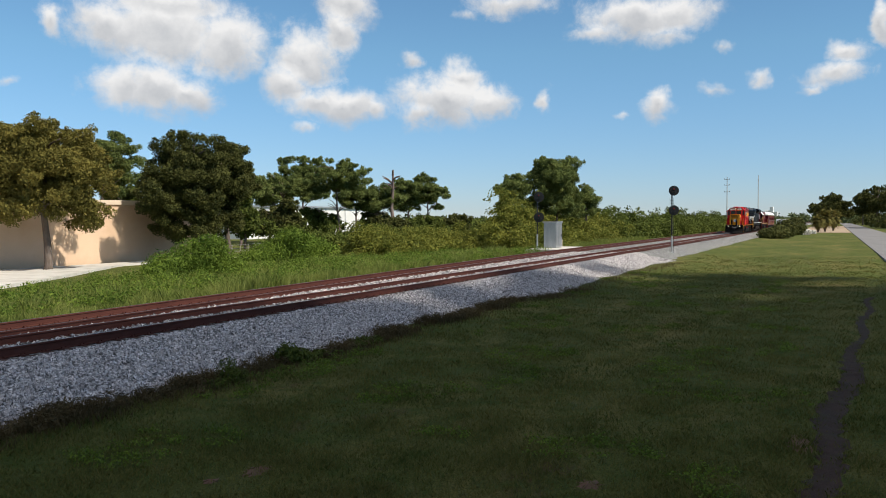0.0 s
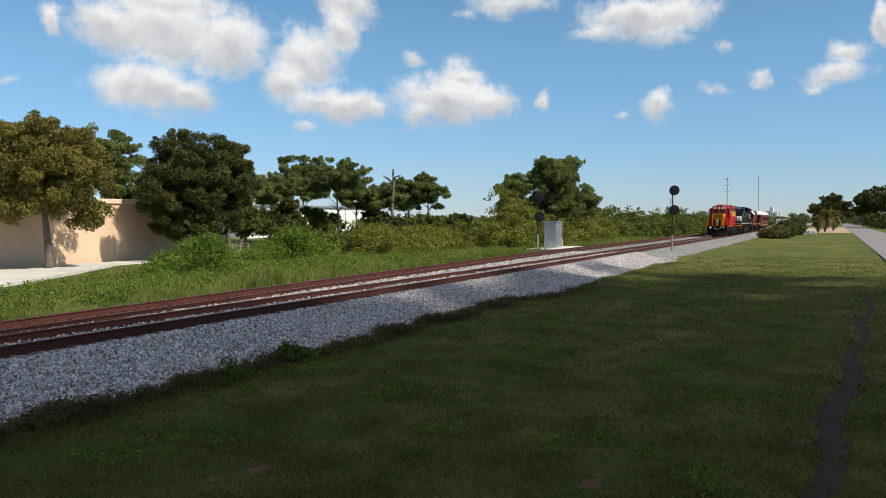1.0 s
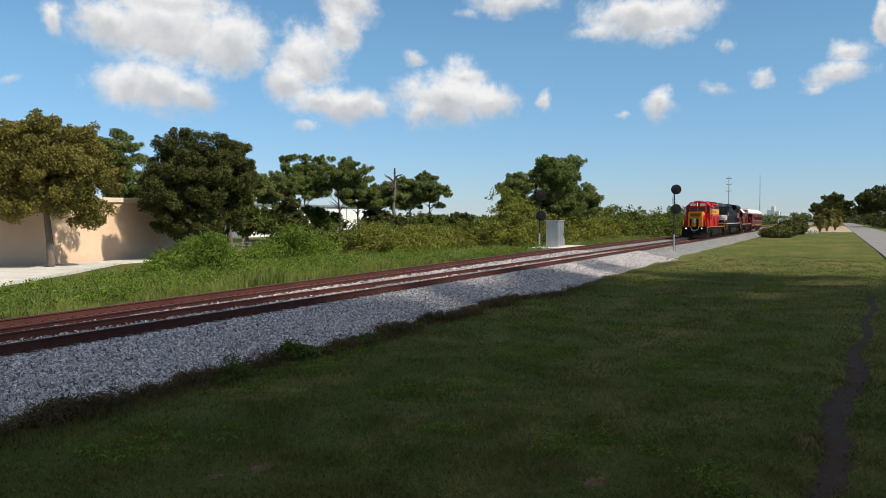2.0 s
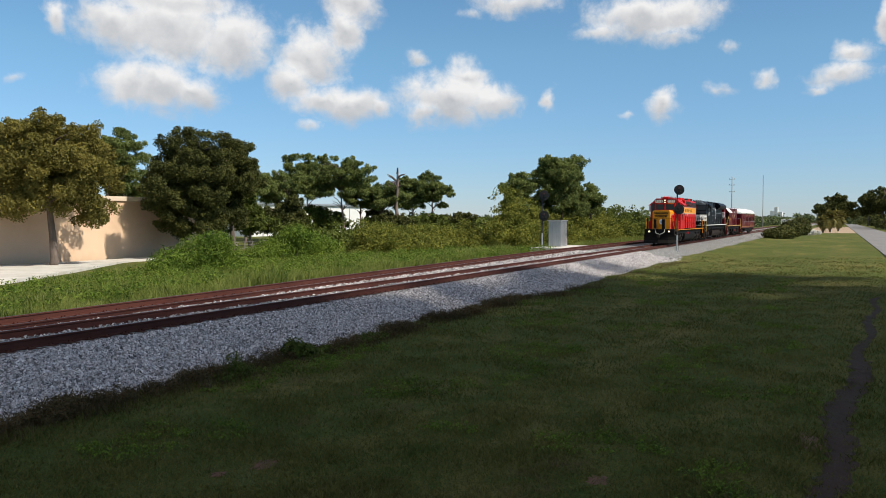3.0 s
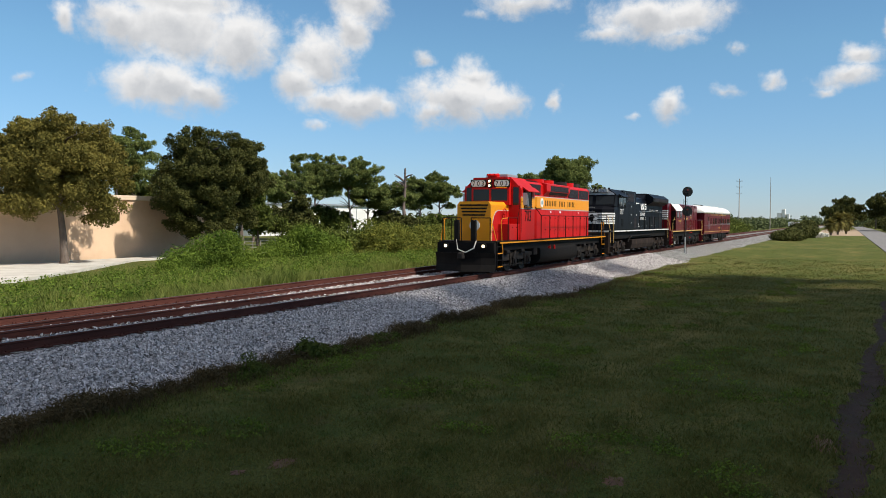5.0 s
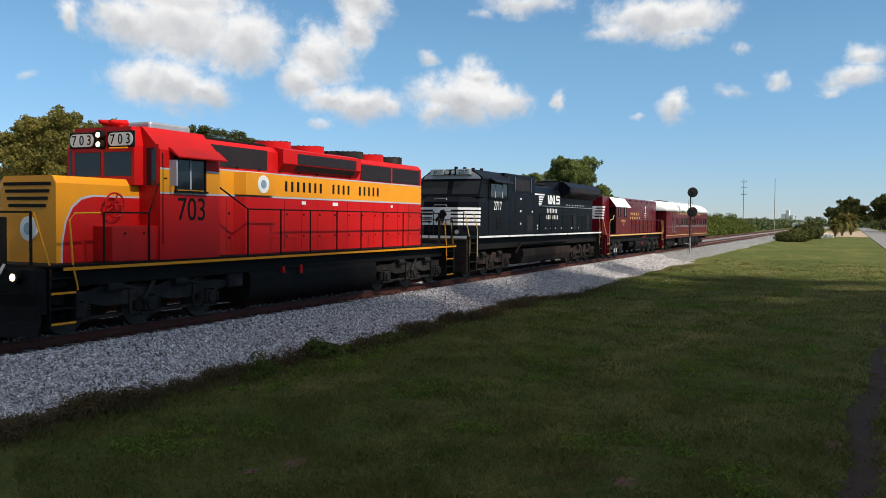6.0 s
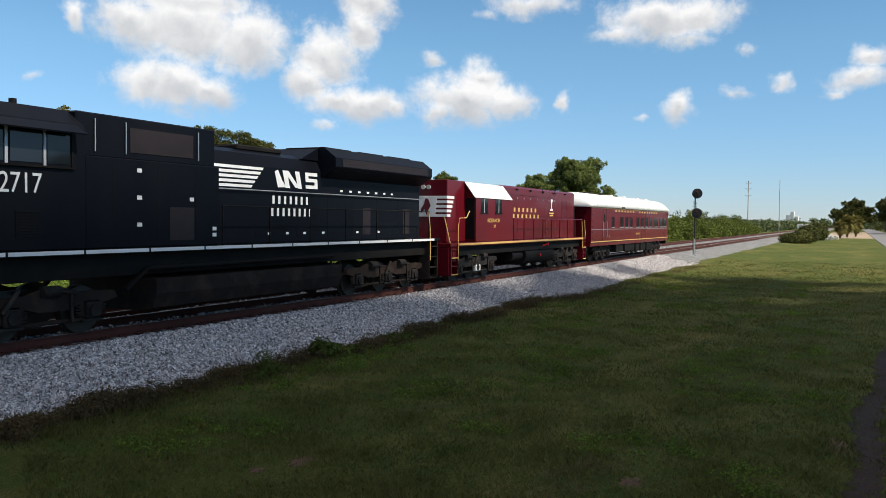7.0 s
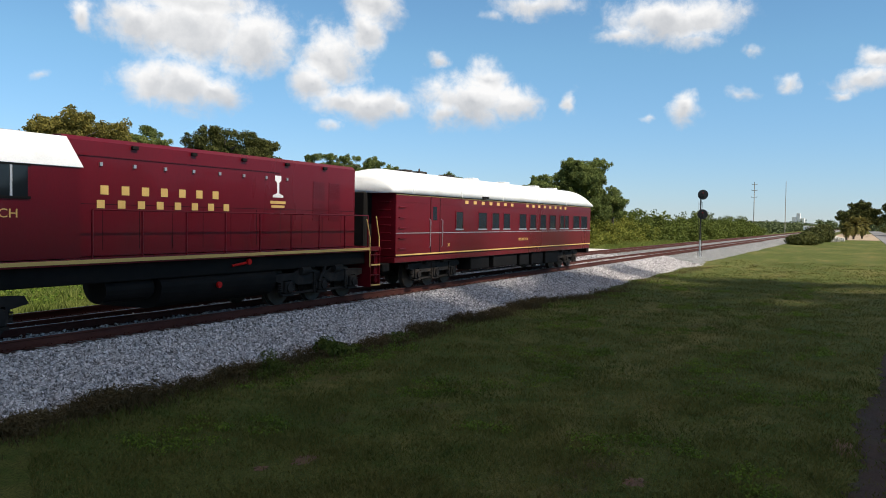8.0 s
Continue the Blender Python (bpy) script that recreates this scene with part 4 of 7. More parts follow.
def palm(at, height, seed):
    rng = np.random.default_rng(seed)
    root = tagged(new("palm_tree"), "shaggy cabbage palm with drooping yellow-green fronds", "palm", "palms by the road")
    root.matrix_basis = pose(*at)
    part("trunk", rod(bmesh.new(), [(0, 0, -0.3), (0.1, 0, height * 0.4), (0, 0, height * 0.75)], 0.28, 0.2, 9), M_BARK, root)
    q = []
    for i in range(190):
        a, e = rng.uniform(0, 6.283), rng.uniform(-1.45, 1.3)
        way = np.array([math.cos(a) * math.cos(e), math.sin(a) * math.cos(e), math.sin(e)])
        side = np.array([-math.sin(a), math.cos(a), 0])
        root_p = np.array([0, 0, height * 0.56])
        ln = height * rng.uniform(0.30, 0.44)
        for k in range(12):
            s0, s1 = k / 12, (k + 1) / 12
            p0, p1 = (root_p + way * ln * s - np.array([0, 0, 0.25 * ln * s * s]) for s in (s0, s1))
            for sg in (-1, 1):
                w = side * sg * ln * 0.16 * math.sin(math.pi * min(1, s0 + 0.15)) + way * ln * 0.15 - np.array([0, 0, 0.07 * ln])
                q += [p0, p1, p1 + w * 0.9, p0 + w]
    raw_mesh("fronds", np.array(q), 1, 4, M_PALM, root)


def road_side():
    flat_strip("road", [(-200, -20.0), (1500, -20.0), (1500, -27.0), (-200, -27.0)], -0.84, M_ROAD, "worn grey asphalt side road with tree shadows", "road")
    shade_row = [(370, -31.5, 17.2, 9.5), (467, -29, 16, 8.4), (351, -38, 17.5, 8.3), (417, -13.5, 13.3, 7.4), (364, -16.9, 12.4, 6.0), (460, -10, 11.8, 6.2), (318, -36, 15, 8)]
    shade_row += [(-40 + 23 * k, -46 - 4 * (k % 2), 7.5 + math.sin(k * 2.1), 7) for k in range(14)]       # unseen oaks, added to block low sky light and darken the train's reflections
    for i, (x, y, h, r) in enumerate(shade_row):
        tree("oak_tree", "dark round oak by the side road, added where out of view", (x, y, -0.9), h, (h * 0.55, r, r * 0.8, h * 0.42), 44, M_OAK, 11000 if x > 310 else 3500, 0.42 if x > 310 else 0.6, 0.4, 6, 80 + i, low=-0.8, puff_r=2.1)
    palm((247, -13.9, -0.9), 7.2, 91)
    palm((264, -15.9, -0.9), 7.4, 92)
    palm((235, -12.4, -0.9), 5.4, 93)
    rng = np.random.default_rng(94)
    heap = tagged(new("rubble_heap"), "heap of pale broken concrete rubble by the track", "rubble", kind="stuff")
    bm = bmesh.new()
    for _ in range(60):
        x, y, s = 205 + rng.normal() * 6, -10.4 + rng.normal() * 1.0, rng.uniform(0.2, 0.6)
        bmesh.ops.create_cube(bm, size=s, matrix=pose(x, y, -0.9 + s * 0.4 + max(0, 0.5 - abs(x - 205) * 0.06) * rng.random(), *(rng.uniform(0, 90, 3))) @ Matrix.Diagonal((2.0, 1.2, 0.7, 1)))
    part("slabs", bm, M_CONCRETE, heap)
    flat_strip("dirt_crossing", [(230, -19.9), (420, -19.9), (420, -6.6), (230, -6.6)], -0.89, M_SAND, "sandy dirt crossing beside the tracks", "dirt")


def dirt_patch(at, rx, ry, seed):
    """A scuffed bare spot with a ragged rim, lying on the turf."""
    rng = random.Random(seed)
    n = 40
    pts = [(at[0] + rx * math.cos(a) * rng.uniform(0.45, 1.15), at[1] + ry * math.sin(a) * rng.uniform(0.45, 1.15)) for a in (6.283 * k / n for k in range(n))]
    bm = bmesh.new()
    top = [bm.verts.new((x, y, ground_height(x, y) + 0.006)) for x, y in pts]
    mid = bm.verts.new((at[0], at[1], ground_height(*at) + 0.03))
    for i in range(n):
        bm.faces.new((top[i], top[(i + 1) % n], mid))
    tagged(part("bare_patch", bm, M_DIRT), "bare reddish earth patch worn in the grass", "dirt", kind="structure")


def rut():
    """The wheel rut of bare soil that runs along the verge."""
    rng = random.Random(9)
    bm = bmesh.new()
    last = None
    for k in range(150):
        x = 10.5 + 0.22 * k
        y = -15.95 - 0.058 * (x - 13.2) + 0.12 * math.sin(x * 0.8)
        w = rng.uniform(0.16, 0.34) * (1 if x < 24 else 0.6)
        row = [bm.verts.new((x, y + s * w + rng.uniform(-0.05, 0.05), ground_height(x, y + s * w) + h)) for s, h in ((-1, 0.004), (0, 0.02), (1, 0.004))]
        if last:
            bm.faces.new((last[0], row[0], row[1], last[1]))
            bm.faces.new((last[1], row[1], row[2], last[2]))
        last = row
    tagged(part("wheel_rut", bm, M_SOIL), "dark bare-earth wheel rut along the verge", "dirt", kind="structure")


def far_tower():
    root = tagged(new("white_tower_block"), "pale tower block far off on the skyline", "building")
    root.matrix_basis = pose(748, 34, -1)
    for x, w, h in ((0, 3.0, 10.5), (3.2, 2.6, 13.5), (6.4, 3.0, 9.5)):
        part("tower", block(bmesh.new(), -4, 4, -x - w * 0.5, -x + w * 0.5, 0, h, 0.1), M_WHITE, root)


def far_van():
    root = tagged(new("white_van"), "small white van at the far crossing", "van")
    root.matrix_basis = pose(420, 6.0, -0.2)
    part("body", block(bmesh.new(), -1, 1, -2.6, 2.2, 0.4, 2.6, 0.15), M_WHITE, root)
    part("bonnet", block(bmesh.new(), -0.95, 0.95, -3.3, -2.62, 0.4, 1.5, 0.12), M_WHITE, root)
    for y in (-2.2, 1.4):
        part("wheel", drum(bmesh.new(), (-0.9, y, 0.36), "x", 0.36, 0.25, 14), M_SIGBLACK, root)


track("track_main", "main railway track with rusty rails on wooden ties", lambda x: 0.0, -60, 900, (8, 90))
track("track_siding", "second railway track leaving by a turnout", far_line, -20, 900, (8, 60))
loose_stones()
verge()
tall_weeds()
stucco_wall()
flat_strip("driveway", [(12, 22.5), (30, 22.8), (37, 26.5), (48, 33.0), (61, 34.5), (61, 36.3), (5, 36.3), (5, 22.5)], -0.68, M_CONCRETE, "pale concrete yard in front of the wall", "pavement")
fence()
pale_stones()
white_building()
signal("railway_signal", "two-headed black target signal on a silver mast", (80.2, -2.5, -0.5), 5.65, (5.7, 3.9), 14)
signal("railway_signal", "two-headed black target signal beside the relay cabinet", (73.8, 8.4, -0.3), 4.9, (4.95, 3.1), 14)
cabinet((77.4, 8.05, -0.05))
utility_pole("tall grey utility pole with crossarms far behind the tracks", (262, 12.6, -1), 16.0, (11.5, 13.5, 15.2))
utility_pole("very tall plain pole far behind the tracks", (330, 9.2, -1), 19.5, ())
plants()
road_side()
dirt_patch((10.1, -8.55), 0.30, 0.22, 1)
dirt_patch((14.9, -15.65), 0.55, 0.26, 2)
dirt_patch((11.5, -13.1), 0.25, 0.2, 3)
dirt_patch((47, -19.0), 2.5, 0.8, 5)
dirt_patch((9.4, -8.3), 0.14, 0.12, 6)
rut()
far_tower()
far_van()


def shade_cloud():
    """An added cloud, out of view towards the sun, shaped so that its shadow lies on the near verge and the ballast."""
    rng = np.random.default_rng(8)
    bm = bmesh.new()
    mid = SUN_WAY * 300
    puffs = [(rng.uniform(-95, 14), rng.uniform(-75, -12), rng.uniform(-7, 0), rng.uniform(7, 11)) for _ in range(230)]
    puffs += [(x, -9.6 + rng.uniform(-0.4, 0.4), 0, 8.8) for x in range(-95, 22, 5)]                  # even northern rim, set for the shadow's edge along the track
    puffs += [(17 + rng.uniform(-1, 2), y, 0, 7.5) for y in range(-60, -8, 6)]
    puffs += [(20 + 35 * rng.random() ** 1.35, rng.uniform(-34, -2.6), 0, rng.uniform(1.4, 2.6)) for _ in range(185)]      # small puffs that soften the shadow's eastern edge
    puffs += [(24 + 24 * rng.random(), rng.uniform(-60, -36), 0, rng.uniform(3, 6)) for _ in range(30)]
    for x, y, z, r in puffs:
        bmesh.ops.create_icosphere(bm, subdivisions=2, radius=r, matrix=Matrix.Translation(mid + Vector((x, y, z))))
    tagged(part("cumulus_cloud", bm, surf("cloud_white", (0.9, 0.9, 0.9), (0.95, 0.95, 0.95), 0.01, 1.0, 0.0), smooth=True), "unseen white cloud added high overhead to shade the near verge and ballast", "cloud")


shade_cloud()


# ---------------------------------------------------------------- the train
M_RED = surf("red_paint", (0.52, 0.008, 0.008), (0.60, 0.011, 0.010), 0.5, 0.42, 0.03, dirt=(0.34, 0.016, 0.014), stretch=(1, 1, 0.3), spec=0.16)
M_YELLOW = surf("yellow_paint", (0.84, 0.33, 0.008), (0.80, 0.29, 0.008), 0.4, 0.38, 0.02, dirt=(0.70, 0.30, 0.02), stretch=(1, 1, 0.3))
M_SILVER = surf("silver_stripe", (0.42, 0.43, 0.46), (0.50, 0.51, 0.54), 1, 0.5, 0.0)
M_BLACK = surf("black_paint", (0.0035, 0.004, 0.007), (0.006, 0.007, 0.011), 0.4, 0.42, 0.02, dirt=(0.009, 0.009, 0.011), stretch=(1, 1, 0.3), spec=0.08)
M_SOOT = surf("sooty_black", (0.006, 0.0055, 0.0055), (0.016, 0.014, 0.013), 1.5, 0.7, 0.2, spec=0.1)
M_GRIME = surf("grimy_steel", (0.013, 0.012, 0.012), (0.034, 0.030, 0.028), 2.5, 0.75, 0.3, dirt=(0.075, 0.058, 0.047), spec=0.12)
M_GRIMEBROWN = surf("dusty_brown_steel", (0.015, 0.011, 0.010), (0.034, 0.024, 0.020), 2.0, 0.8, 0.3, dirt=(0.065, 0.044, 0.034), spec=0.12)
M_MAROON = surf("maroon_paint", (0.105, 0.003, 0.009), (0.135, 0.005, 0.012), 0.35, 0.3, 0.02, dirt=(0.095, 0.006, 0.010), stretch=(1, 1, 0.3), coat=0.12, spec=0.2)
M_GOLD = surf("gold_lettering", (0.62, 0.40, 0.12), (0.70, 0.47, 0.16), 2, 0.5, 0.0)
M_WHITEPAINT = surf("white_paint", (0.78, 0.78, 0.78), (0.84, 0.84, 0.83), 0.6, 0.5, 0.03, dirt=(0.62, 0.60, 0.57))
M_GRILLE = surf("dark_grille", (0.012, 0.008, 0.010), (0.025, 0.018, 0.020), 6, 0.6, 0.5, fine=80)
M_GLASS = glass_mat("cab_glass", (0.012, 0.016, 0.02))
M_WINDOW = glass_mat("coach_glass", (0.02, 0.026, 0.035), 0.08)
M_LAMP = glow("lit_headlight", (1.0, 0.78, 0.46), 2.6)
M_LAMPOFF = glass_mat("headlight_lens", (0.5, 0.5, 0.48), 0.1)
M_BOARD = surf("white_number_board", (0.80, 0.80, 0.76), (0.84, 0.84, 0.80), 3, 0.4, 0.0)
M_HOSE = surf("pale_hose", (0.45, 0.44, 0.42), (0.55, 0.54, 0.5), 8, 0.7, 0.1)
M_TREAD = surf("wheel_steel", (0.03, 0.026, 0.023), (0.07, 0.06, 0.05), 4, 0.6, 0.1, 0.3)
TRAIN = []


def vehicle(name, label, category, start):
    root = tagged(new(name), label, category)
    TRAIN.append((root, start))
    return root


def slab(name, x0, x1, z0, z1, y, mat, parent, thick=0.02, label="", both=True, bevel=0.0):
    """A panel on the side faces; y is how far it stands out from the middle."""
    made = None
    for s in ((-1, 1) if both else (-1,)):
        made = part(name, block(bmesh.new(), x0, x1, min(s * y, s * (y - thick)), max(s * y, s * (y - thick)), z0, z1, bevel), mat, parent, label)
    return made


def sheet(name, pts, y, mat, parent, thick=0.01, label="", both=True):
    made = None
    for s in ((-1, 1) if both else (-1,)):
        made = part(name, prism(bmesh.new(), pts, "y", s * (y - thick), s * y), mat, parent, label)
    return made


def letters(parent, words, x, z, size, y, mat, face="side", squeeze=1.0, name="lettering"):
    data = bpy.data.curves.new(name, "FONT")
    data.body, data.size, data.extrude, data.align_x = words, size, 0.004, "CENTER"
    tmp = new("tmp", data)
    me = bpy.data.meshes.new_from_object(tmp)
    bpy.data.objects.remove(tmp)
    turn = pose(x, -y, z, 90, 0, 0) if face == "side" else pose(x, y, z, 90, 0, -90)
    me.transform(turn @ Matrix.Diagonal((squeeze, 1, 1, 1)))
    me.materials.clear()
    me.materials.append(mat)
    ob = new(name, me)
    ob.parent = parent
    return ob


def name_bars(parent, counts, x0, x1, z0, z1, y, mat):
    """A company name as plain upright bars, one for each letter of each word."""
    total = sum(counts) + 1.4 * (len(counts) - 1)
    step = (x1 - x0) / total
    x = x0
    for c in counts:
        for _ in range(c):
            part("name_bar", block(bmesh.new(), x + step * 0.15, x + step * 0.52, -y - 0.006, -y, z0, z1), mat, parent)
            x += step
        x += 1.4 * step


def wheelset(parent, x, r=0.51):
    for s in (-1, 1):
        bm = drum(bmesh.new(), (x, s * 0.755, r), "y", r, 0.13, 28)
        drum(bm, (x, s * 0.68, r), "y", r + 0.028, 0.03, 28)
        part("wheel", bm, M_TREAD, parent, smooth=False)
    part("axle", drum(bmesh.new(), (x, 0, r), "y", 0.09, 2.1, 10), M_GRIME, parent)


def truck(parent, axles, mat, heavy=True):
    """A bogie: bolster, two cast side frames with pedestals, journal boxes, springs, brake gear and wheelsets."""
    a, b = axles[0], axles[-1]
    mid = (a + b) / 2
    root = part("truck", block(bmesh.new(), a - 0.2, b + 0.2, -0.55, 0.55, 0.62, 0.9, 0.04), mat, parent, "cast steel bogie")
    for s in (-1, 1):
        top = 1.02
        pts = [(a - 0.72, 0.74), (a - 0.62, 0.9)]
        for i, ax in enumerate(axles):
            pts += [(ax - 0.3, 0.92), (ax + 0.3, 0.92)]
            if i < len(axles) - 1:
                m = (ax + axles[i + 1]) / 2
                pts += [(m - 0.3, top + 0.02), (m + 0.3, top + 0.02)]
        pts += [(b + 0.62, 0.9), (b + 0.72, 0.74)]
        low = []
        for i, ax in enumerate(axles):
            low += [(ax - 0.3, 0.66), (ax - 0.27, 0.40), (ax - 0.2, 0.40), (ax - 0.2, 0.72), (ax + 0.2, 0.72), (ax + 0.2, 0.40), (ax + 0.27, 0.40), (ax + 0.3, 0.66)]
            if i < len(axles) - 1:
                m = (ax + axles[i + 1]) / 2
                low += [(m - 0.32, 0.56), (m + 0.32, 0.56)]
        part("side_frame", prism(bmesh.new(), pts + low[::-1], "y", s * 1.02, s * 1.15), mat, root)
        for ax in axles:
            bm = block(bmesh.new(), ax - 0.17, ax + 0.17, min(s * 1.0, s * 1.22), max(s * 1.0, s * 1.22), 0.34, 0.69, 0.03)
            drum(bm, (ax, s * 1.24, 0.51), "y", 0.13, 0.07, 14)
            block(bm, ax - 0.26, ax + 0.26, min(s * 1.06, s * 1.2), max(s * 1.06, s * 1.2), 0.27, 0.335, 0.01)
            part("journal_box", bm, M_GRIME, root)
            for dx in (-0.32, 0.32):
                bm = bmesh.new()
                for k in range(4):
                    drum(bm, (ax + dx, s * 1.1, 0.42 + 0.06 * k), "z", 0.075, 0.035, 10)
                part("spring", bm, M_GRIME, root)
        for i in range(len(axles) - 1):
            m = (axles[i] + axles[i + 1]) / 2
            bm = drum(bmesh.new(), (m - 0.1, s * 1.2, 0.98), "x", 0.12, 0.42, 14)
            rod(bm, [(m + 0.1, s * 1.2, 0.98), (m + 0.55, s * 1.18, 0.9)], 0.03)
            part("brake_cylinder", bm, M_GRIME, root)
            part("brake_hanger", rod(bmesh.new(), [(m + 0.42, s * 1.17, 0.95), (m + 0.46, s * 1.17, 0.3)], 0.035), M_GRIME, root)
            part("equaliser", block(bmesh.new(), axles[i] + 0.2, axles[i + 1] - 0.2, min(s * 1.07, s * 1.13), max(s * 1.07, s * 1.13), 0.30, 0.37, 0.01), mat, root)
        if heavy:
            part("sand_pipe", rod(bmesh.new(), [(a - 0.75, s * 1.0, 1.2), (a - 0.75, s * 0.85, 0.5), (a - 0.6, s * 0.76, 0.15)], 0.025), M_GRIME, root)
            part("damper", rod(bmesh.new(), [(mid - 0.25, s * 1.22, 0.62), (mid + 0.1, s * 1.22, 1.05)], 0.05), M_GRIME, root)
    for ax in axles:
        wheelset(root, ax)
    return root


def coupler(parent, x, way):
    bm = block(bmesh.new(), min(x, x + way * 0.75), max(x, x + way * 0.75), -0.11, 0.11, 0.74, 0.98, 0.03)
    block(bm, x - 0.16, x + 0.16, -0.17, 0.13, 0.7, 1.02, 0.05)
    part("coupler", bm, M_GRIME, parent, "rusty steel knuckle coupler")


def stair(parent, x0, x1, sill, mat, edge):
    """Steps in the corner below the end platform, with bright tread edges."""
    for s in (-1, 1):
        y0, y1 = sorted((s * 1.0, s * 1.48))
        bm = bmesh.new()
        block(bm, x0 - 0.03, x0, y0, y1, 0.30, sill - 0.05)
        block(bm, x1, x1 + 0.03, y0, y1, 0.30, sill - 0.05)
        block(bm, x0, x1, s * 1.0 - 0.015, s * 1.0 + 0.015, 0.3, sill - 0.05)
        stairs = part("step_well", bm, mat, parent)
        for k in range(4):
            z = 0.32 + (sill - 0.42) * k / 3.6
            part("tread", block(bmesh.new(), x0, x1, y0, y1, z, z + 0.03), mat, stairs)
            if k % 2 == 0:
                part("tread_edge", block(bmesh.new(), x0, x1, s * 1.485 - 0.012, s * 1.485 + 0.012, z, z + 0.045), edge, stairs, "bright painted step edge")


def handrail(parent, x0, x1, sill, height, step, mat, y=1.46, dip=None):
    for s in (-1, 1):
        n = max(1, round((x1 - x0) / step))
        for i in range(n + 1):
            x = x0 + (x1 - x0) * i / n
            part("stanchion", rod(bmesh.new(), [(x, s * y, sill - 0.12), (x, s * y, sill + height)], 0.024, sides=6), mat, parent)
        pts = [(x0, s * y, sill + height), (x1, s * y, sill + height)]
        if dip:
            pts = [(dip[0], s * dip[1], sill + height + dip[2])] + pts
        part("handrail", rod(bmesh.new(), pts, 0.022, sides=6), mat, parent)


def grab_rail(parent, pts, mat):
    for s in (-1, 1):
        part("grab_rail", rod(bmesh.new(), [(x, s * y, z) for x, y, z in pts], 0.022, sides=6), mat, parent, "bright painted grab rail")


def tank(parent, x0, x1, z0, z1, y, mat, r=0.3):
    pts = []
    for k in range(7):
        a = math.pi / 2 * k / 6
        pts.append((y - r + r * math.sin(a), z0 + r - r * math.cos(a)))
    for k in range(5):
        a = math.pi / 2 * k / 4
        pts.append((y - 0.18 + 0.18 * math.cos(a), z1 - 0.18 + 0.18 * math.sin(a)))
    pts = pts + [(-a, b) for a, b in pts[::-1]]
    return part("fuel_tank", prism(bmesh.new(), pts, "x", x0, x1), mat, parent, "long dark fuel tank", False)


def roof_fan(parent, x, z, r, mat):
    fan = part("roof_fan", drum(bmesh.new(), (x, 0, z + 0.12), "z", r, 0.26, 28), mat, parent)
    bm = bmesh.new()
    for k in range(8):
        a = math.pi * k / 8
        rod(bm, [(x - r * math.cos(a), -r * math.sin(a), z + 0.265), (x + r * math.cos(a), r * math.sin(a), z + 0.265)], 0.012, sides=4)
    part("fan_grille", bm, M_SOOT, fan)


def air_hoses(parent, x, mat):
    for s in (-1, 1):
        for k in range(3):
            y = s * (0.35 + 0.12 * k)
            part("air_hose", rod(bmesh.new(), [(x + 0.1, y, 0.95), (x - 0.1, y, 0.85), (x - 0.16, y, 0.55), (x - 0.05, y, 0.42)], 0.025), mat, parent)


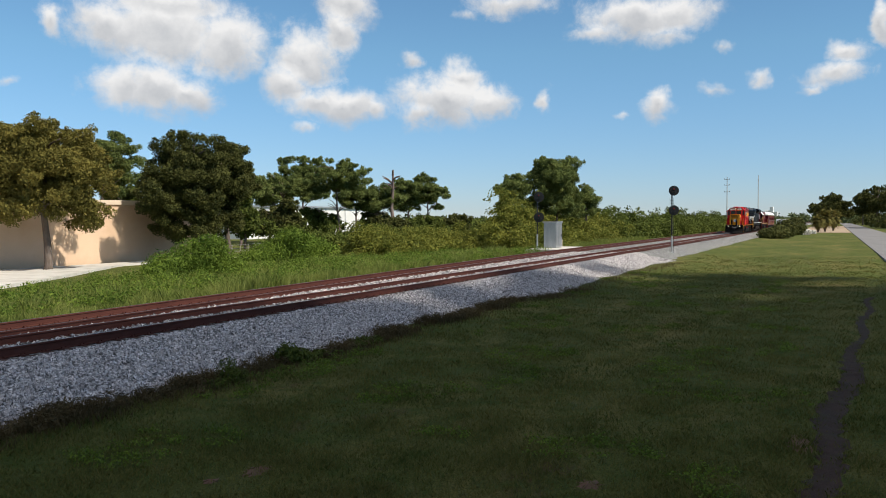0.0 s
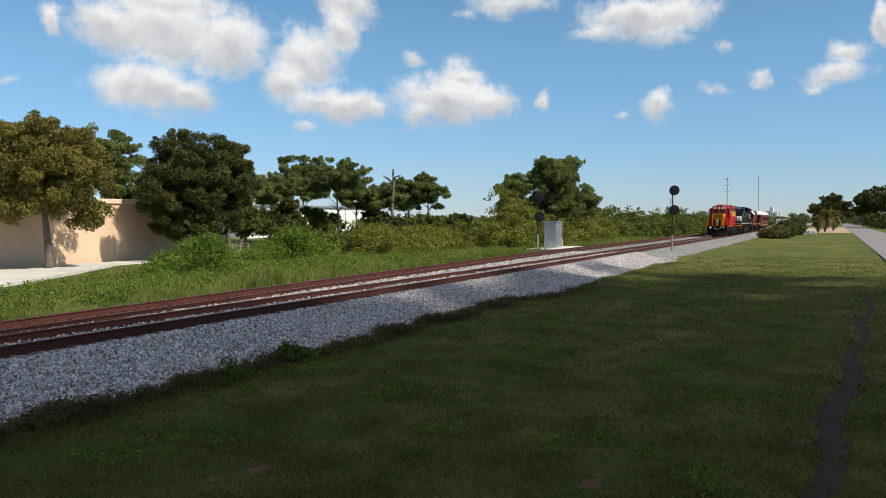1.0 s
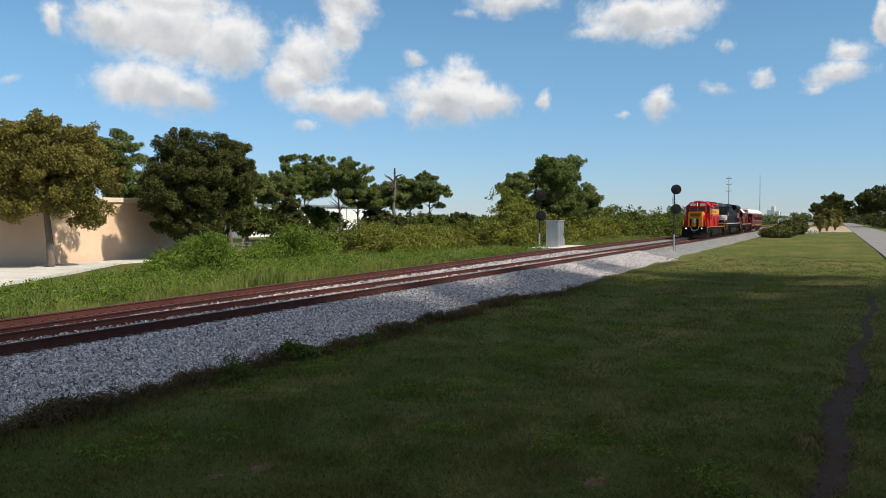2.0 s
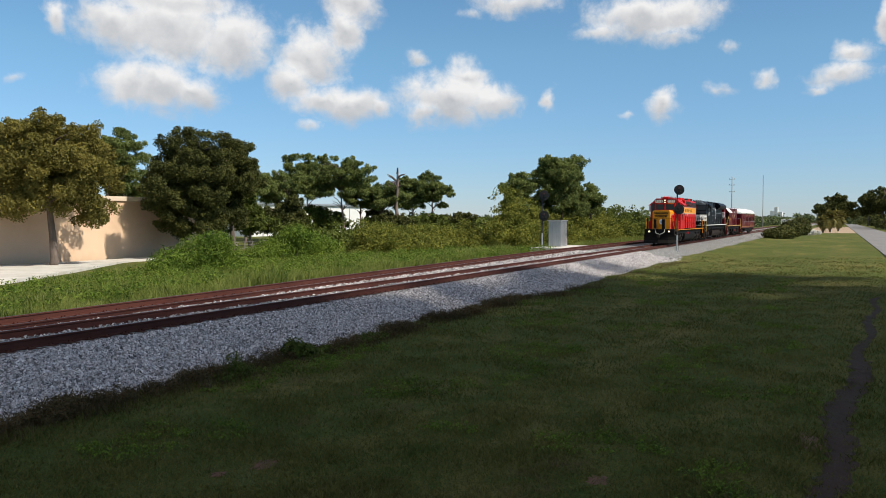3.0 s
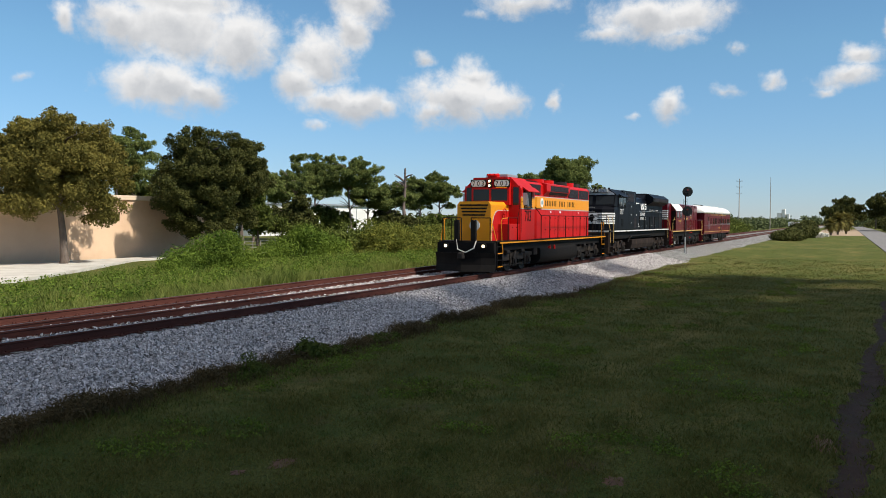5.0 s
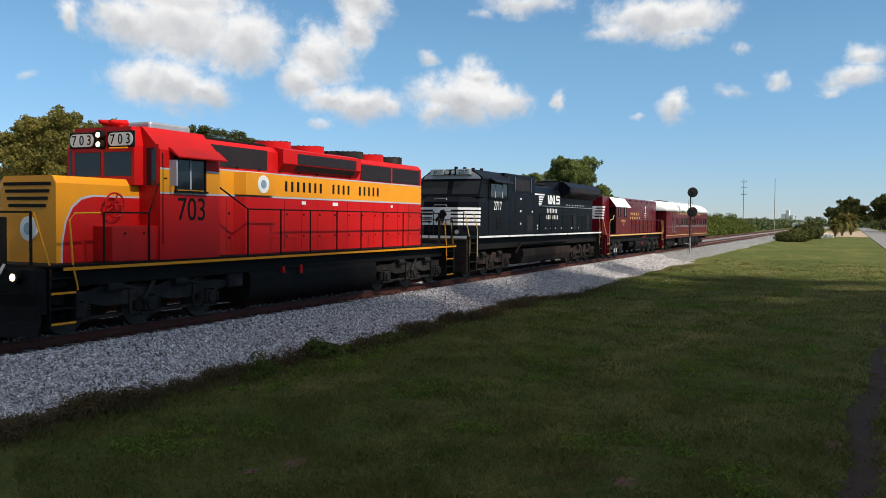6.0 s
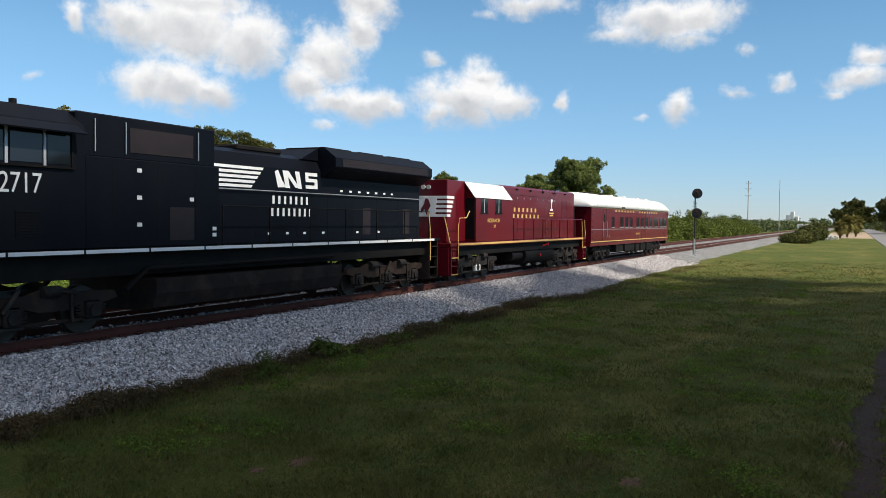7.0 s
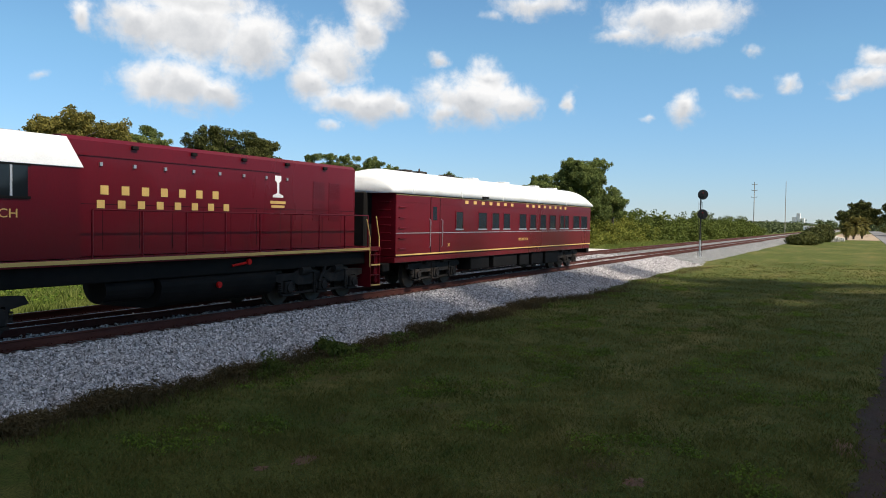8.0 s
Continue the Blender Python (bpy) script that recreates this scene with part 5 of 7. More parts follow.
def red_engine():
    """Six-axle hood locomotive in red and yellow, leading."""
    e = vehicle("lead_locomotive", "red and yellow six-axle diesel locomotive with silver pinstripes, leading", "locomotive", 0.0)
    sill = 1.53
    part("underframe", block(bmesh.new(), 0.75, 20.3, -1.28, 1.28, 1.05, sill - 0.02, 0.02), M_SOOT, e)
    part("walkway", block(bmesh.new(), 0.85, 20.2, -1.49, 1.49, sill - 0.05, sill, 0.01), M_SOOT, e)
    slab("sill_stripe", 1.25, 20.2, 1.41, sill - 0.055, 1.495, M_YELLOW, e, 0.03, "yellow sill stripe")
    # pilot, plough and steps
    part("pilot", block(bmesh.new(), 0.62, 0.9, -1.45, 1.45, 0.55, sill - 0.055, 0.03), M_SOOT, e)
    bm = bmesh.new()
    cols = [(-1.5, 0.62), (-0.9, 0.34), (0.0, 0.16), (0.9, 0.34), (1.5, 0.62)]
    rows = [(0.14, -0.05), (0.45, 0.04), (0.75, 0.02), (1.0, -0.08)]
    grid = [[bm.verts.new((x + dx, y, z)) for z, dx in rows] for y, x in cols]
    back = [[bm.verts.new((x + dx + 0.05, y, z)) for z, dx in rows] for y, x in cols]
    for g, flip in ((grid, False), (back, True)):
        for i in range(4):
            for j in range(3):
                f = (g[i][j], g[i + 1][j], g[i + 1][j + 1], g[i][j + 1])
                bm.faces.new(f[::-1] if flip else f)
    for i in range(4):
        bm.faces.new((grid[i][0], back[i][0], back[i + 1][0], grid[i + 1][0]))
        bm.faces.new((grid[i][3], grid[i + 1][3], back[i + 1][3], back[i][3]))
    for i in (0, 4):
        for j in range(3):
            bm.faces.new((grid[i][j], grid[i][j + 1], back[i][j + 1], back[i][j]))
    bmesh.ops.recalc_face_normals(bm, faces=bm.faces[:])
    part("snow_plough", bm, M_SOOT, e, "scuffed black steel plough")
    part("rear_pilot", block(bmesh.new(), 20.05, 20.3, -1.4, 1.4, 0.4, sill - 0.055, 0.03), M_SOOT, e)
    coupler(e, 0.12, 1)
    coupler(e, 20.9, -1)
    stair(e, 0.95, 1.55, sill, M_SOOT, M_YELLOW)
    stair(e, 19.35, 19.95, sill, M_SOOT, M_YELLOW)
    air_hoses(e, 0.5, M_SOOT)
    part("mu_hose", rod(bmesh.new(), [(0.62, -0.55, 1.55), (0.45, -0.5, 1.2), (0.4, -0.1, 1.0), (0.42, 0.3, 1.15), (0.6, 0.45, 1.7)], 0.032, sides=8), M_HOSE, e, "looped pale jumper hose")
    for s in (-1, 1):
        lamp = part("ditch_light", drum(bmesh.new(), (0.58, s * 0.95, 1.3), "x", 0.14, 0.16, 18), M_SOOT, e)
        part("lens", drum(bmesh.new(), (0.495, s * 0.95, 1.3), "x", 0.075, 0.02, 18), M_LAMP, lamp, "lit ditch light")
        bm = rod(bmesh.new(), [(0.72, s * 0.25, sill), (0.72, s * 0.25, 2.6)], 0.03)
        rod(bm, [(0.72, s * 1.2, sill), (0.72, s * 1.2, 2.6)], 0.03)
        rod(bm, [(0.72, s * 0.25, 2.6), (0.72, s * 1.2, 2.6)], 0.025)
        part("end_rail", bm, M_SOOT, e)
        part("drop_step", block(bmesh.new(), 0.55, 0.7, min(s * 0.3, s * 0.55), max(s * 0.3, s * 0.55), sill, 2.5, 0.02), M_SOOT, e)
    grab_rail(e, [(0.95, 1.45, 1.05), (0.98, 1.42, 1.5), (0.78, 1.2, 2.6)], M_YELLOW)
    grab_rail(e, [(1.62, 1.47, 1.0), (1.5, 1.47, 1.5), (1.42, 1.47, 2.45), (1.55, 1.47, 2.58), (2.2, 1.47, 2.6)], M_YELLOW)
    grab_rail(e, [(19.35, 1.47, 0.9), (19.3, 1.47, 1.6), (19.15, 1.47, 2.4)], M_YELLOW)
    grab_rail(e, [(19.98, 1.44, 0.9), (20.0, 1.44, 1.6), (19.85, 1.42, 2.4)], M_YELLOW)
    # short hood
    nose = [(-0.86, sill), (-0.86, 3.22), (-0.74, 3.38), (0.74, 3.38), (0.86, 3.22), (0.86, sill)]
    nose_ob = part("short_hood", prism(bmesh.new(), nose, "x", 1.6, 3.9), M_YELLOW, e, "yellow short hood")
    curve = [(1.75, sill), (1.77, 2.0), (1.86, 2.4), (2.02, 2.7), (2.25, 2.88), (2.55, 2.95), (3.9, 2.95), (3.9, sill)]
    sheet("nose_flash", curve, 0.868, M_RED, nose_ob, 0.012, "red curved flash")
    line = [(x, z) for x, z in curve[:7]]
    sheet("pinstripe", line + [(3.9, 2.99), (2.54, 2.99), (2.22, 2.925), (1.985, 2.73), (1.82, 2.42), (1.73, 2.0), (1.71, sill)], 0.869, M_SILVER, nose_ob, 0.01)
    for k in range(4):
        z = 3.17 - 0.155 * k
        part("louvre", block(bmesh.new(), 1.57, 1.605, -0.72 + 0.05 * k, 0.72 - 0.05 * k, z, z + 0.07), M_SOOT, nose_ob)
    part("emblem", drum(bmesh.new(), (1.585, -0.05, 2.25), "x", 0.26, 0.03, 28), M_WHITEPAINT, nose_ob, "round white emblem")
    part("emblem_centre", drum(bmesh.new(), (1.568, -0.05, 2.25), "x", 0.13, 0.02, 28), surf("emblem_blue", (0.22, 0.33, 0.42), (0.35, 0.45, 0.5), 6, 0.5, 0.0), nose_ob, "pale blue emblem disc")
    bm = bmesh.new()
    for k in range(24):
        a0, a1 = 6.2832 * k / 24, 6.2832 * (k + 1) / 24
        rod(bm, [(3.05 + 0.27 * math.cos(a0), -1.0, 2.78 + 0.27 * math.sin(a0)), (3.05 + 0.27 * math.cos(a1), -1.0, 2.78 + 0.27 * math.sin(a1))], 0.022, sides=5)
    for k in range(5):
        a0 = 6.2832 * k / 5
        rod(bm, [(3.05, -0.95, 2.78), (3.05 + 0.27 * math.cos(a0), -1.0, 2.78 + 0.27 * math.sin(a0))], 0.016, sides=5)
    rod(bm, [(3.05, -0.86, 2.78), (3.05, -1.02, 2.78)], 0.04)
    part("brake_wheel", bm, M_RED, nose_ob, "red hand-brake wheel")
    slab("battery_box", 2.55, 5.95, sill, 2.32, 1.45, M_RED, e, 0.6, "red battery box", bevel=0.02)
    bm = bmesh.new()
    for k in range(6):
        drum(bm, (2.9 + 0.55 * k, -1.455, 2.15), "y", 0.03, 0.02, 8)
    part("bolts", bm, M_SOOT, e)
    # cab
    cab = [(-1.5, sill), (-1.5, 4.08), (-0.95, 4.62), (0.95, 4.62), (1.5, 4.08), (1.5, sill)]
    body = part("cab", prism(bmesh.new(), cab, "x", 3.9, 5.95), M_RED, e, "red cab with yellow window band")
    front = [(-0.98, 3.32), (-1.5, 3.0), (-1.5, 4.08), (-0.95, 4.62), (0.95, 4.62), (1.5, 4.08), (1.5, 3.0), (0.98, 3.32)]
    part("cab_front", prism(bmesh.new(), [(-1.0, 3.25), (-1.0, 4.16), (-0.9, 4.6), (0.9, 4.6), (1.0, 4.16), (1.0, 3.25)], "x", 3.62, 3.9), M_RED, body)
    slab("yellow_band", 3.9, 5.95, 3.1, 3.62, 1.508, M_YELLOW, body, 0.01, "yellow cab band")
    slab("band_stripe", 3.9, 5.95, 3.06, 3.1, 1.509, M_SILVER, body, 0.01)
    slab("band_stripe", 3.9, 5.95, 3.62, 3.66, 1.509, M_SILVER, body, 0.01)
    for y0, y1 in ((-0.9, -0.06), (0.06, 0.9)):
        part("windscreen", block(bmesh.new(), 3.605, 3.62, y0, y1, 3.46, 4.02, 0.004), M_GLASS, body, "dark windscreen")
    for s in (-1, 1):
        part("front_door_window", block(bmesh.new(), 3.885, 3.9, min(s * 1.1, s * 1.4), max(s * 1.1, s * 1.4), 3.25, 4.12, 0.004), M_GLASS, body)
        part("front_door_frame", block(bmesh.new(), 3.89, 3.902, min(s * 1.03, s * 1.47), max(s * 1.03, s * 1.47), 2.1, 4.2, 0.004), M_RED, body)
    win = slab("side_window", 4.42, 5.36, 3.18, 3.9, 1.52, M_GLASS, body, 0.02, "dark sliding cab window")
    slab("window_frame", 4.36, 4.42, 3.13, 3.95, 1.54, M_SOOT, body, 0.05)
    slab("window_frame", 5.36, 5.42, 3.13, 3.95, 1.54, M_SOOT, body, 0.05)
    slab("window_frame", 4.86, 4.90, 3.18, 3.9, 1.535, M_SILVER, body, 0.03)
    slab("window_sill", 4.34, 5.45, 3.1, 3.15, 1.58, M_SOOT, body, 0.08)
    slab("wind_deflector", 4.2, 4.24, 3.25, 3.85, 1.72, M_SILVER, body, 0.22)
    for s in (-1, 1):
        part("sunshade", prism(bmesh.new(), [(s * 1.45, 4.10), (s * 1.50, 4.16), (s * 1.80, 3.93), (s * 1.79, 3.90)], "x", 4.2, 5.9), M_RED, body)
    part("cab_door_line", block(bmesh.new(), 3.98, 4.0, -1.512, -1.5, 1.9, 4.0), M_SOOT, body)
    letters(body, "703", 4.95, 2.45, 0.78, 1.506, M_SOOT, "side", 0.86, "cab_number")
    for y in (-0.62, 0.62):
        b = part("number_board", block(bmesh.new(), 3.575, 3.62, y - 0.43, y + 0.43, 4.12, 4.50, 0.02), M_SOOT, body, "black-rimmed number board")
        oval = [(y + sy * (0.27 + 0.12 * math.cos(a)), 4.31 + 0.15 * math.sin(a)) for sy, turn in ((1, 0), (-1, 1)) for a in ((math.pi / 2 * (k / 4 - 1) if not turn else math.pi / 2 * (1 - k / 4)) for k in range(9))]
        part("board_face", prism(bmesh.new(), oval, "x", 3.566, 3.574), M_BOARD, b, "white rounded board face")
        letters(b, "7 0 3", 3.562, 4.2, 0.33, y, M_SOOT, "front", 0.95, "board_number")
    for z in (4.2, 4.42):
        l = part("headlight", drum(bmesh.new(), (3.56, 0.0, z), "x", 0.115, 0.14, 20), M_SOOT, body)
        part("lens", drum(bmesh.new(), (3.485, 0.0, z), "x", 0.062, 0.02, 20), M_LAMP, l, "lit headlight")
    part("visor_bar", rod(bmesh.new(), [(3.5, -0.9, 4.1), (3.5, -0.35, 4.1)], 0.02), M_YELLOW, body)
    hornb = bmesh.new()
    block(hornb, 3.9, 4.3, -0.25, 0.25, 4.62, 4.68)
    for y, ln in ((-0.2, 0.5), (0.0, 0.62), (0.2, 0.42)):
        drum(hornb, (3.95 - ln / 2 + 0.2, y, 4.74), "x", 0.04, ln, 10, 0.09)
    part("air_horn", hornb, M_RED, body, "red three-chime air horn")
    part("air_conditioner", block(bmesh.new(), 4.5, 5.9, -0.6, 0.6, 4.625, 4.82, 0.05, 2), M_GALV, body, "flat grey rooftop air conditioner")
    # long hood
    hood = [(-0.86, sill), (-0.86, 4.4), (-0.7, 4.55), (0.7, 4.55), (0.86, 4.4), (0.86, sill)]
    h = part("long_hood", prism(bmesh.new(), hood, "x", 5.95, 18.28), M_RED, e, "red long hood")
    slab("yellow_band", 5.95, 18.28, 3.14, 3.76, 0.868, M_YELLOW, h, 0.012, "yellow hood band")
    slab("band_stripe", 5.95, 18.28, 3.09, 3.14, 0.87, M_SILVER, h, 0.012)
    slab("band_stripe", 5.95, 18.28, 3.76, 3.80, 0.87, M_SILVER, h, 0.012)
    for s in (-1, 1):
        part("blower_duct", prism(bmesh.new(), [(7.25, s * 0.86), (7.45, s * 1.12), (8.75, s * 1.12), (8.95, s * 0.86)], "z", 3.145, 3.755), M_YELLOW, h)
        part("lower_duct", prism(bmesh.new(), [(7.25, s * 0.86), (7.45, s * 1.1), (8.75, s * 1.1), (8.95, s * 0.86)], "z", sill, 3.08), M_RED, h)
        part("brake_grid", prism(bmesh.new(), [(s * 0.84, 3.83), (s * 1.06, 4.1), (s * 1.06, 4.5), (s * 0.7, 4.58)], "x", 9.2, 13.5), M_RED, h, "flared red dynamic-brake housing")
        part("grid_screen", prism(bmesh.new(), [(s * 0.95, 3.93), (s * 1.068, 4.12), (s * 1.068, 4.42), (s * 1.0, 4.42)], "x", 9.9, 13.2), M_GRILLE, h)
    slab("air_filter_screen", 6.35, 8.7, 3.86, 4.42, 0.875, M_GRILLE, h, 0.02, "black inertial filter screen")
    slab("radiator_screen", 13.8, 18.1, 3.84, 4.36, 0.885, M_GRILLE, h, 0.03, "black radiator screen")
    for x in (15.9, 18.14):
        slab("radiator_post", x - 0.04, x + 0.04, 3.8, 4.4, 0.893, M_RED, h, 0.03)
    x = 6.1
    while x < 18.2:
        slab("door_seam", x - 0.008, x + 0.008, sill + 0.1, 3.08, 0.8625, M_SOOT, h, 0.005)
        for z in (1.95, 2.6):
            slab("door_latch", x + 0.07, x + 0.13, z, z + 0.06, 0.875, M_SOOT, h, 0.012)
        x += 0.86
    slab("lower_ledge", 5.95, 18.28, 1.93, 1.95, 0.875, M_RED, h, 0.015)
    for k in range(13):
        slab("lifting_lug", 6.4 + 0.95 * k, 6.46 + 0.95 * k, 3.84, 3.9, 0.89, M_SOOT, h, 0.03)
    slab("notice", 10.4, 10.62, 2.93, 3.03, 0.866, M_WHITEPAINT, h, 0.006)
    slab("notice", 12.1, 12.4, 2.92, 3.03, 0.866, M_WHITEPAINT, h, 0.006)
    slab("notice", 15.9, 16.05, 2.93, 3.02, 0.866, M_WHITEPAINT, h, 0.006)
    part("emblem", drum(bmesh.new(), (8.2, -1.125, 3.45), "y", 0.25, 0.02, 28), M_WHITEPAINT, h, "round white emblem")
    part("emblem_centre", drum(bmesh.new(), (8.2, -1.137, 3.45), "y", 0.12, 0.01, 28), surf("emblem_teal", (0.16, 0.28, 0.36), (0.3, 0.42, 0.48), 6, 0.5, 0.0), h)
    name_bars(h, (7, 4, 5), 9.5, 15.15, 3.30, 3.60, 0.868, M_SOOT)
    for x in (10.1, 11.9):
        roof_fan(h, x, 4.55, 0.55, M_RED)
    for x in (14.2, 15.6, 17.0):
        roof_fan(h, x, 4.55, 0.62, M_RED if x == 15.6 else M_GRIME)
    part("exhaust_stack", block(bmesh.new(), 12.8, 13.4, -0.2, 0.2, 4.55, 4.75, 0.03), M_SOOT, h)
    part("spark_hatch", block(bmesh.new(), 6.2, 9.0, -0.6, 0.6, 4.552, 4.63, 0.02), M_SOOT, h)
    handrail(e, 7.1, 18.6, sill, 1.22, 1.45, M_SOOT, 1.47, (6.0, 1.42, 0.55))
    handrail(e, 2.3, 3.6, sill, 1.08, 1.3, M_SOOT, 1.47, None)
    grab_rail(e, [(3.6, 1.47, 2.62), (3.95, 1.47, 3.4), (4.1, 1.52, 3.42)], M_SOOT)
    handrail(e, 18.7, 19.9, sill, 0.98, 0.5, M_SOOT, 1.45)
    bm = bmesh.new()
    for y in (-1.3, -0.8, -0.3, 0.3, 0.8, 1.3):
        rod(bm, [(20.12, y, sill), (20.12, y, 2.5)], 0.024)
    rod(bm, [(20.12, -1.3, 2.5), (20.12, 1.3, 2.5)], 0.022)
    rod(bm, [(20.12, -1.3, 2.05), (20.12, 1.3, 2.05)], 0.018)
    part("rear_rail", bm, M_SOOT, e)
    # below the frame
    tank(e, 7.35, 14.05, 0.22, 1.1, 1.36, M_SOOT, 0.42)
    for s in (-1, 1):
        part("air_reservoir", drum(bmesh.new(), (11.2, s * 1.12, 1.24), "x", 0.17, 4.6, 18), M_SOOT, e, "long black air reservoir")
    part("fuel_filler", rod(bmesh.new(), [(8.75, -1.3, 1.0), (8.75, -1.42, 1.12), (8.75, -1.42, 0.98)], 0.05), M_RED, e, "red fuel valve")
    part("fuel_cutoff", block(bmesh.new(), 9.55, 9.68, -1.42, -1.36, 0.92, 1.16, 0.01), M_RED, e, "red emergency cut-off")
    part("air_box", block(bmesh.new(), 6.6, 7.2, -1.25, 1.25, 0.7, 1.1, 0.04), M_GRIME, e)
    truck(e, (1.85, 3.9, 5.95), M_GRIME)
    truck(e, (15.05, 17.1, 19.15), M_GRIME)


def black_engine():
    """Wide-nosed six-axle locomotive in black and white."""
    e = vehicle("second_locomotive", "black six-axle diesel locomotive with white nose stripes, coupled behind the leader", "locomotive", 20.98)
    sill = 1.84
    part("underframe", block(bmesh.new(), 0.7, 21.9, -1.25, 1.25, 1.2, sill - 0.03, 0.02), M_SOOT, e)
    part("walkway", block(bmesh.new(), 0.5, 21.8, -1.5, 1.5, sill - 0.12, sill - 0.02, 0.01), M_BLACK, e)
    for s in (-1, 1):
        for k in range(11):
            x = 1.55 + 1.8 * k
            part("sill_stripe", block(bmesh.new(), x, x + 1.74, min(s * 1.5, s * 1.506), max(s * 1.5, s * 1.506), 1.735, 1.815), M_WHITEPAINT, e, "white sill stripe")
    part("pilot", block(bmesh.new(), 0.45, 0.75, -1.42, 1.42, 0.25, sill - 0.13, 0.05), M_GRIMEBROWN, e)
    part("pilot_band", block(bmesh.new(), 0.435, 0.447, -1.4, 1.4, 1.73, 1.83), M_WHITEPAINT, e)
    part("rear_pilot", block(bmesh.new(), 21.6, 21.85, -1.4, 1.4, 0.4, sill - 0.13, 0.05), M_GRIMEBROWN, e)
    coupler(e, 0.1, 1)
    coupler(e, 22.3, -1)
    stair(e, 0.62, 1.3, sill, M_GRIMEBROWN, M_SOOT)
    stair(e, 21.0, 21.6, sill, M_GRIMEBROWN, M_SOOT)
    air_hoses(e, 0.35, M_SOOT)
    for s in (-1, 1):
        l = part("ditch_light", drum(bmesh.new(), (0.5, s * 0.95, 2.0), "x", 0.12, 0.14, 18), M_SOOT, e)
        part("lens", drum(bmesh.new(), (0.425, s * 0.95, 2.0), "x", 0.095, 0.02, 18), M_LAMPOFF, l)
        part("end_rail", rod(bmesh.new(), [(0.55, s * 0.2, sill), (0.55, s * 0.2, 2.85), (0.55, s * 1.2, 2.85), (0.55, s * 1.2, sill)], 0.024), M_SOOT, e)
    # nose and cab
    plan = [(0.85, -0.8), (1.5, -1.48), (2.6, -1.48), (2.6, 1.48), (1.5, 1.48), (0.85, 0.8)]
    nose = part("nose", prism(bmesh.new(), plan, "z", sill, 3.28), M_BLACK, e, "wide black safety nose")
    bm = bmesh.new()
    low = [bm.verts.new((x, y, 3.28)) for x, y in plan]
    hi = [bm.verts.new((x, y, z)) for (x, y), z in zip([(1.25, -0.8), (1.75, -1.4), (2.6, -1.44), (2.6, 1.44), (1.75, 1.4), (1.25, 0.8)], (3.5, 3.46, 3.6, 3.6, 3.46, 3.5))]
    for i in range(6):
        bm.faces.new((low[i], low[(i + 1) % 6], hi[(i + 1) % 6], hi[i]))
    bm.faces.new(hi)
    bmesh.ops.recalc_face_normals(bm, faces=bm.faces[:])
    part("nose_top", bm, M_BLACK, nose)
    for k in range(5):
        z = 2.94 - 0.165 * k
        hgt = 0.10
        e1 = 1.6 - 0.09 * k
        pts = [(1.5 + e1 * 0.15, -1.486), (1.5, -1.487), (0.845, -0.803), (0.843, 0.803), (1.5, 1.487), (1.5 + e1 * 0.15, 1.486), (1.5 + e1 * 0.15, 1.48), (1.5, 1.48), (0.851, 0.8), (0.851, -0.8), (1.5, -1.48), (1.5 + e1 * 0.15, -1.48)]
        part("nose_stripe", prism(bmesh.new(), pts, "z", z, z + hgt), M_WHITEPAINT, nose, "white wrap-around nose stripe")
    part("emblem_panel", prism(bmesh.new(), [(-0.42, 2.3), (-0.5, 3.02), (0.36, 3.02), (0.44, 2.3)], "x", 0.835, 0.842), M_WHITEPAINT, nose, "white emblem panel")
    part("emblem_mark", prism(bmesh.new(), [(-0.12, 2.34), (-0.2, 2.62), (-0.3, 2.72), (-0.16, 2.95), (0.02, 2.9), (0.1, 2.68), (0.26, 2.52), (0.2, 2.38), (0.06, 2.56)], "x", 0.826, 0.834), M_SOOT, nose, "black emblem mark")
    for z in (3.14, 3.42):
        part("nose_grab", rod(bmesh.new(), [(0.8, -0.3, z - 0.06), (0.8, -0.28, z), (0.8, 0.28, z), (0.8, 0.3, z - 0.06)], 0.016), M_GALV, nose)
    cab = part("cab", block(bmesh.new(), 2.6, 5.15, -1.5, 1.5, sill, 4.28, 0.02), M_BLACK, e, "black cab")
    part("cab_roof", prism(bmesh.new(), [(-1.5, 4.285), (-1.42, 4.4), (-0.95, 4.72), (0.95, 4.72), (1.42, 4.4), (1.5, 4.285)], "x", 1.95, 5.15), M_BLACK, cab)
    part("windscreen_frame", prism(bmesh.new(), [(1.62, 3.5), (1.95, 4.284), (2.6, 4.284), (2.6, 3.5)], "y", -1.46, 1.46), M_BLACK, cab)
    for y0, y1 in ((-1.38, -0.12), (0.12, 1.38)):
        bm = bmesh.new()
        prism(bm, [(1.655, 3.62), (1.885, 4.19), (1.905, 4.185), (1.675, 3.615)], "y", y0, y1)
        part("windscreen", bm, M_GLASS, cab, "dark windscreen")
    part("brow", prism(bmesh.new(), [(-1.4, 4.3), (-1.3, 4.42), (-0.9, 4.66), (0.9, 4.66), (1.3, 4.42), (1.4, 4.3)], "x", 1.93, 1.948), M_SILVER, cab, "silver-grey brow over the windscreen")
    for y in (-0.62, 0.62):
        b = part("number_board", block(bmesh.new(), 1.72, 1.945, y - 0.33, y + 0.33, 4.46, 4.72, 0.02), M_GALV, cab, "grey number board housing")
        letters(b, "2717", 1.715, 4.51, 0.22, y, M_SOOT, "front", 0.9, "board_number")
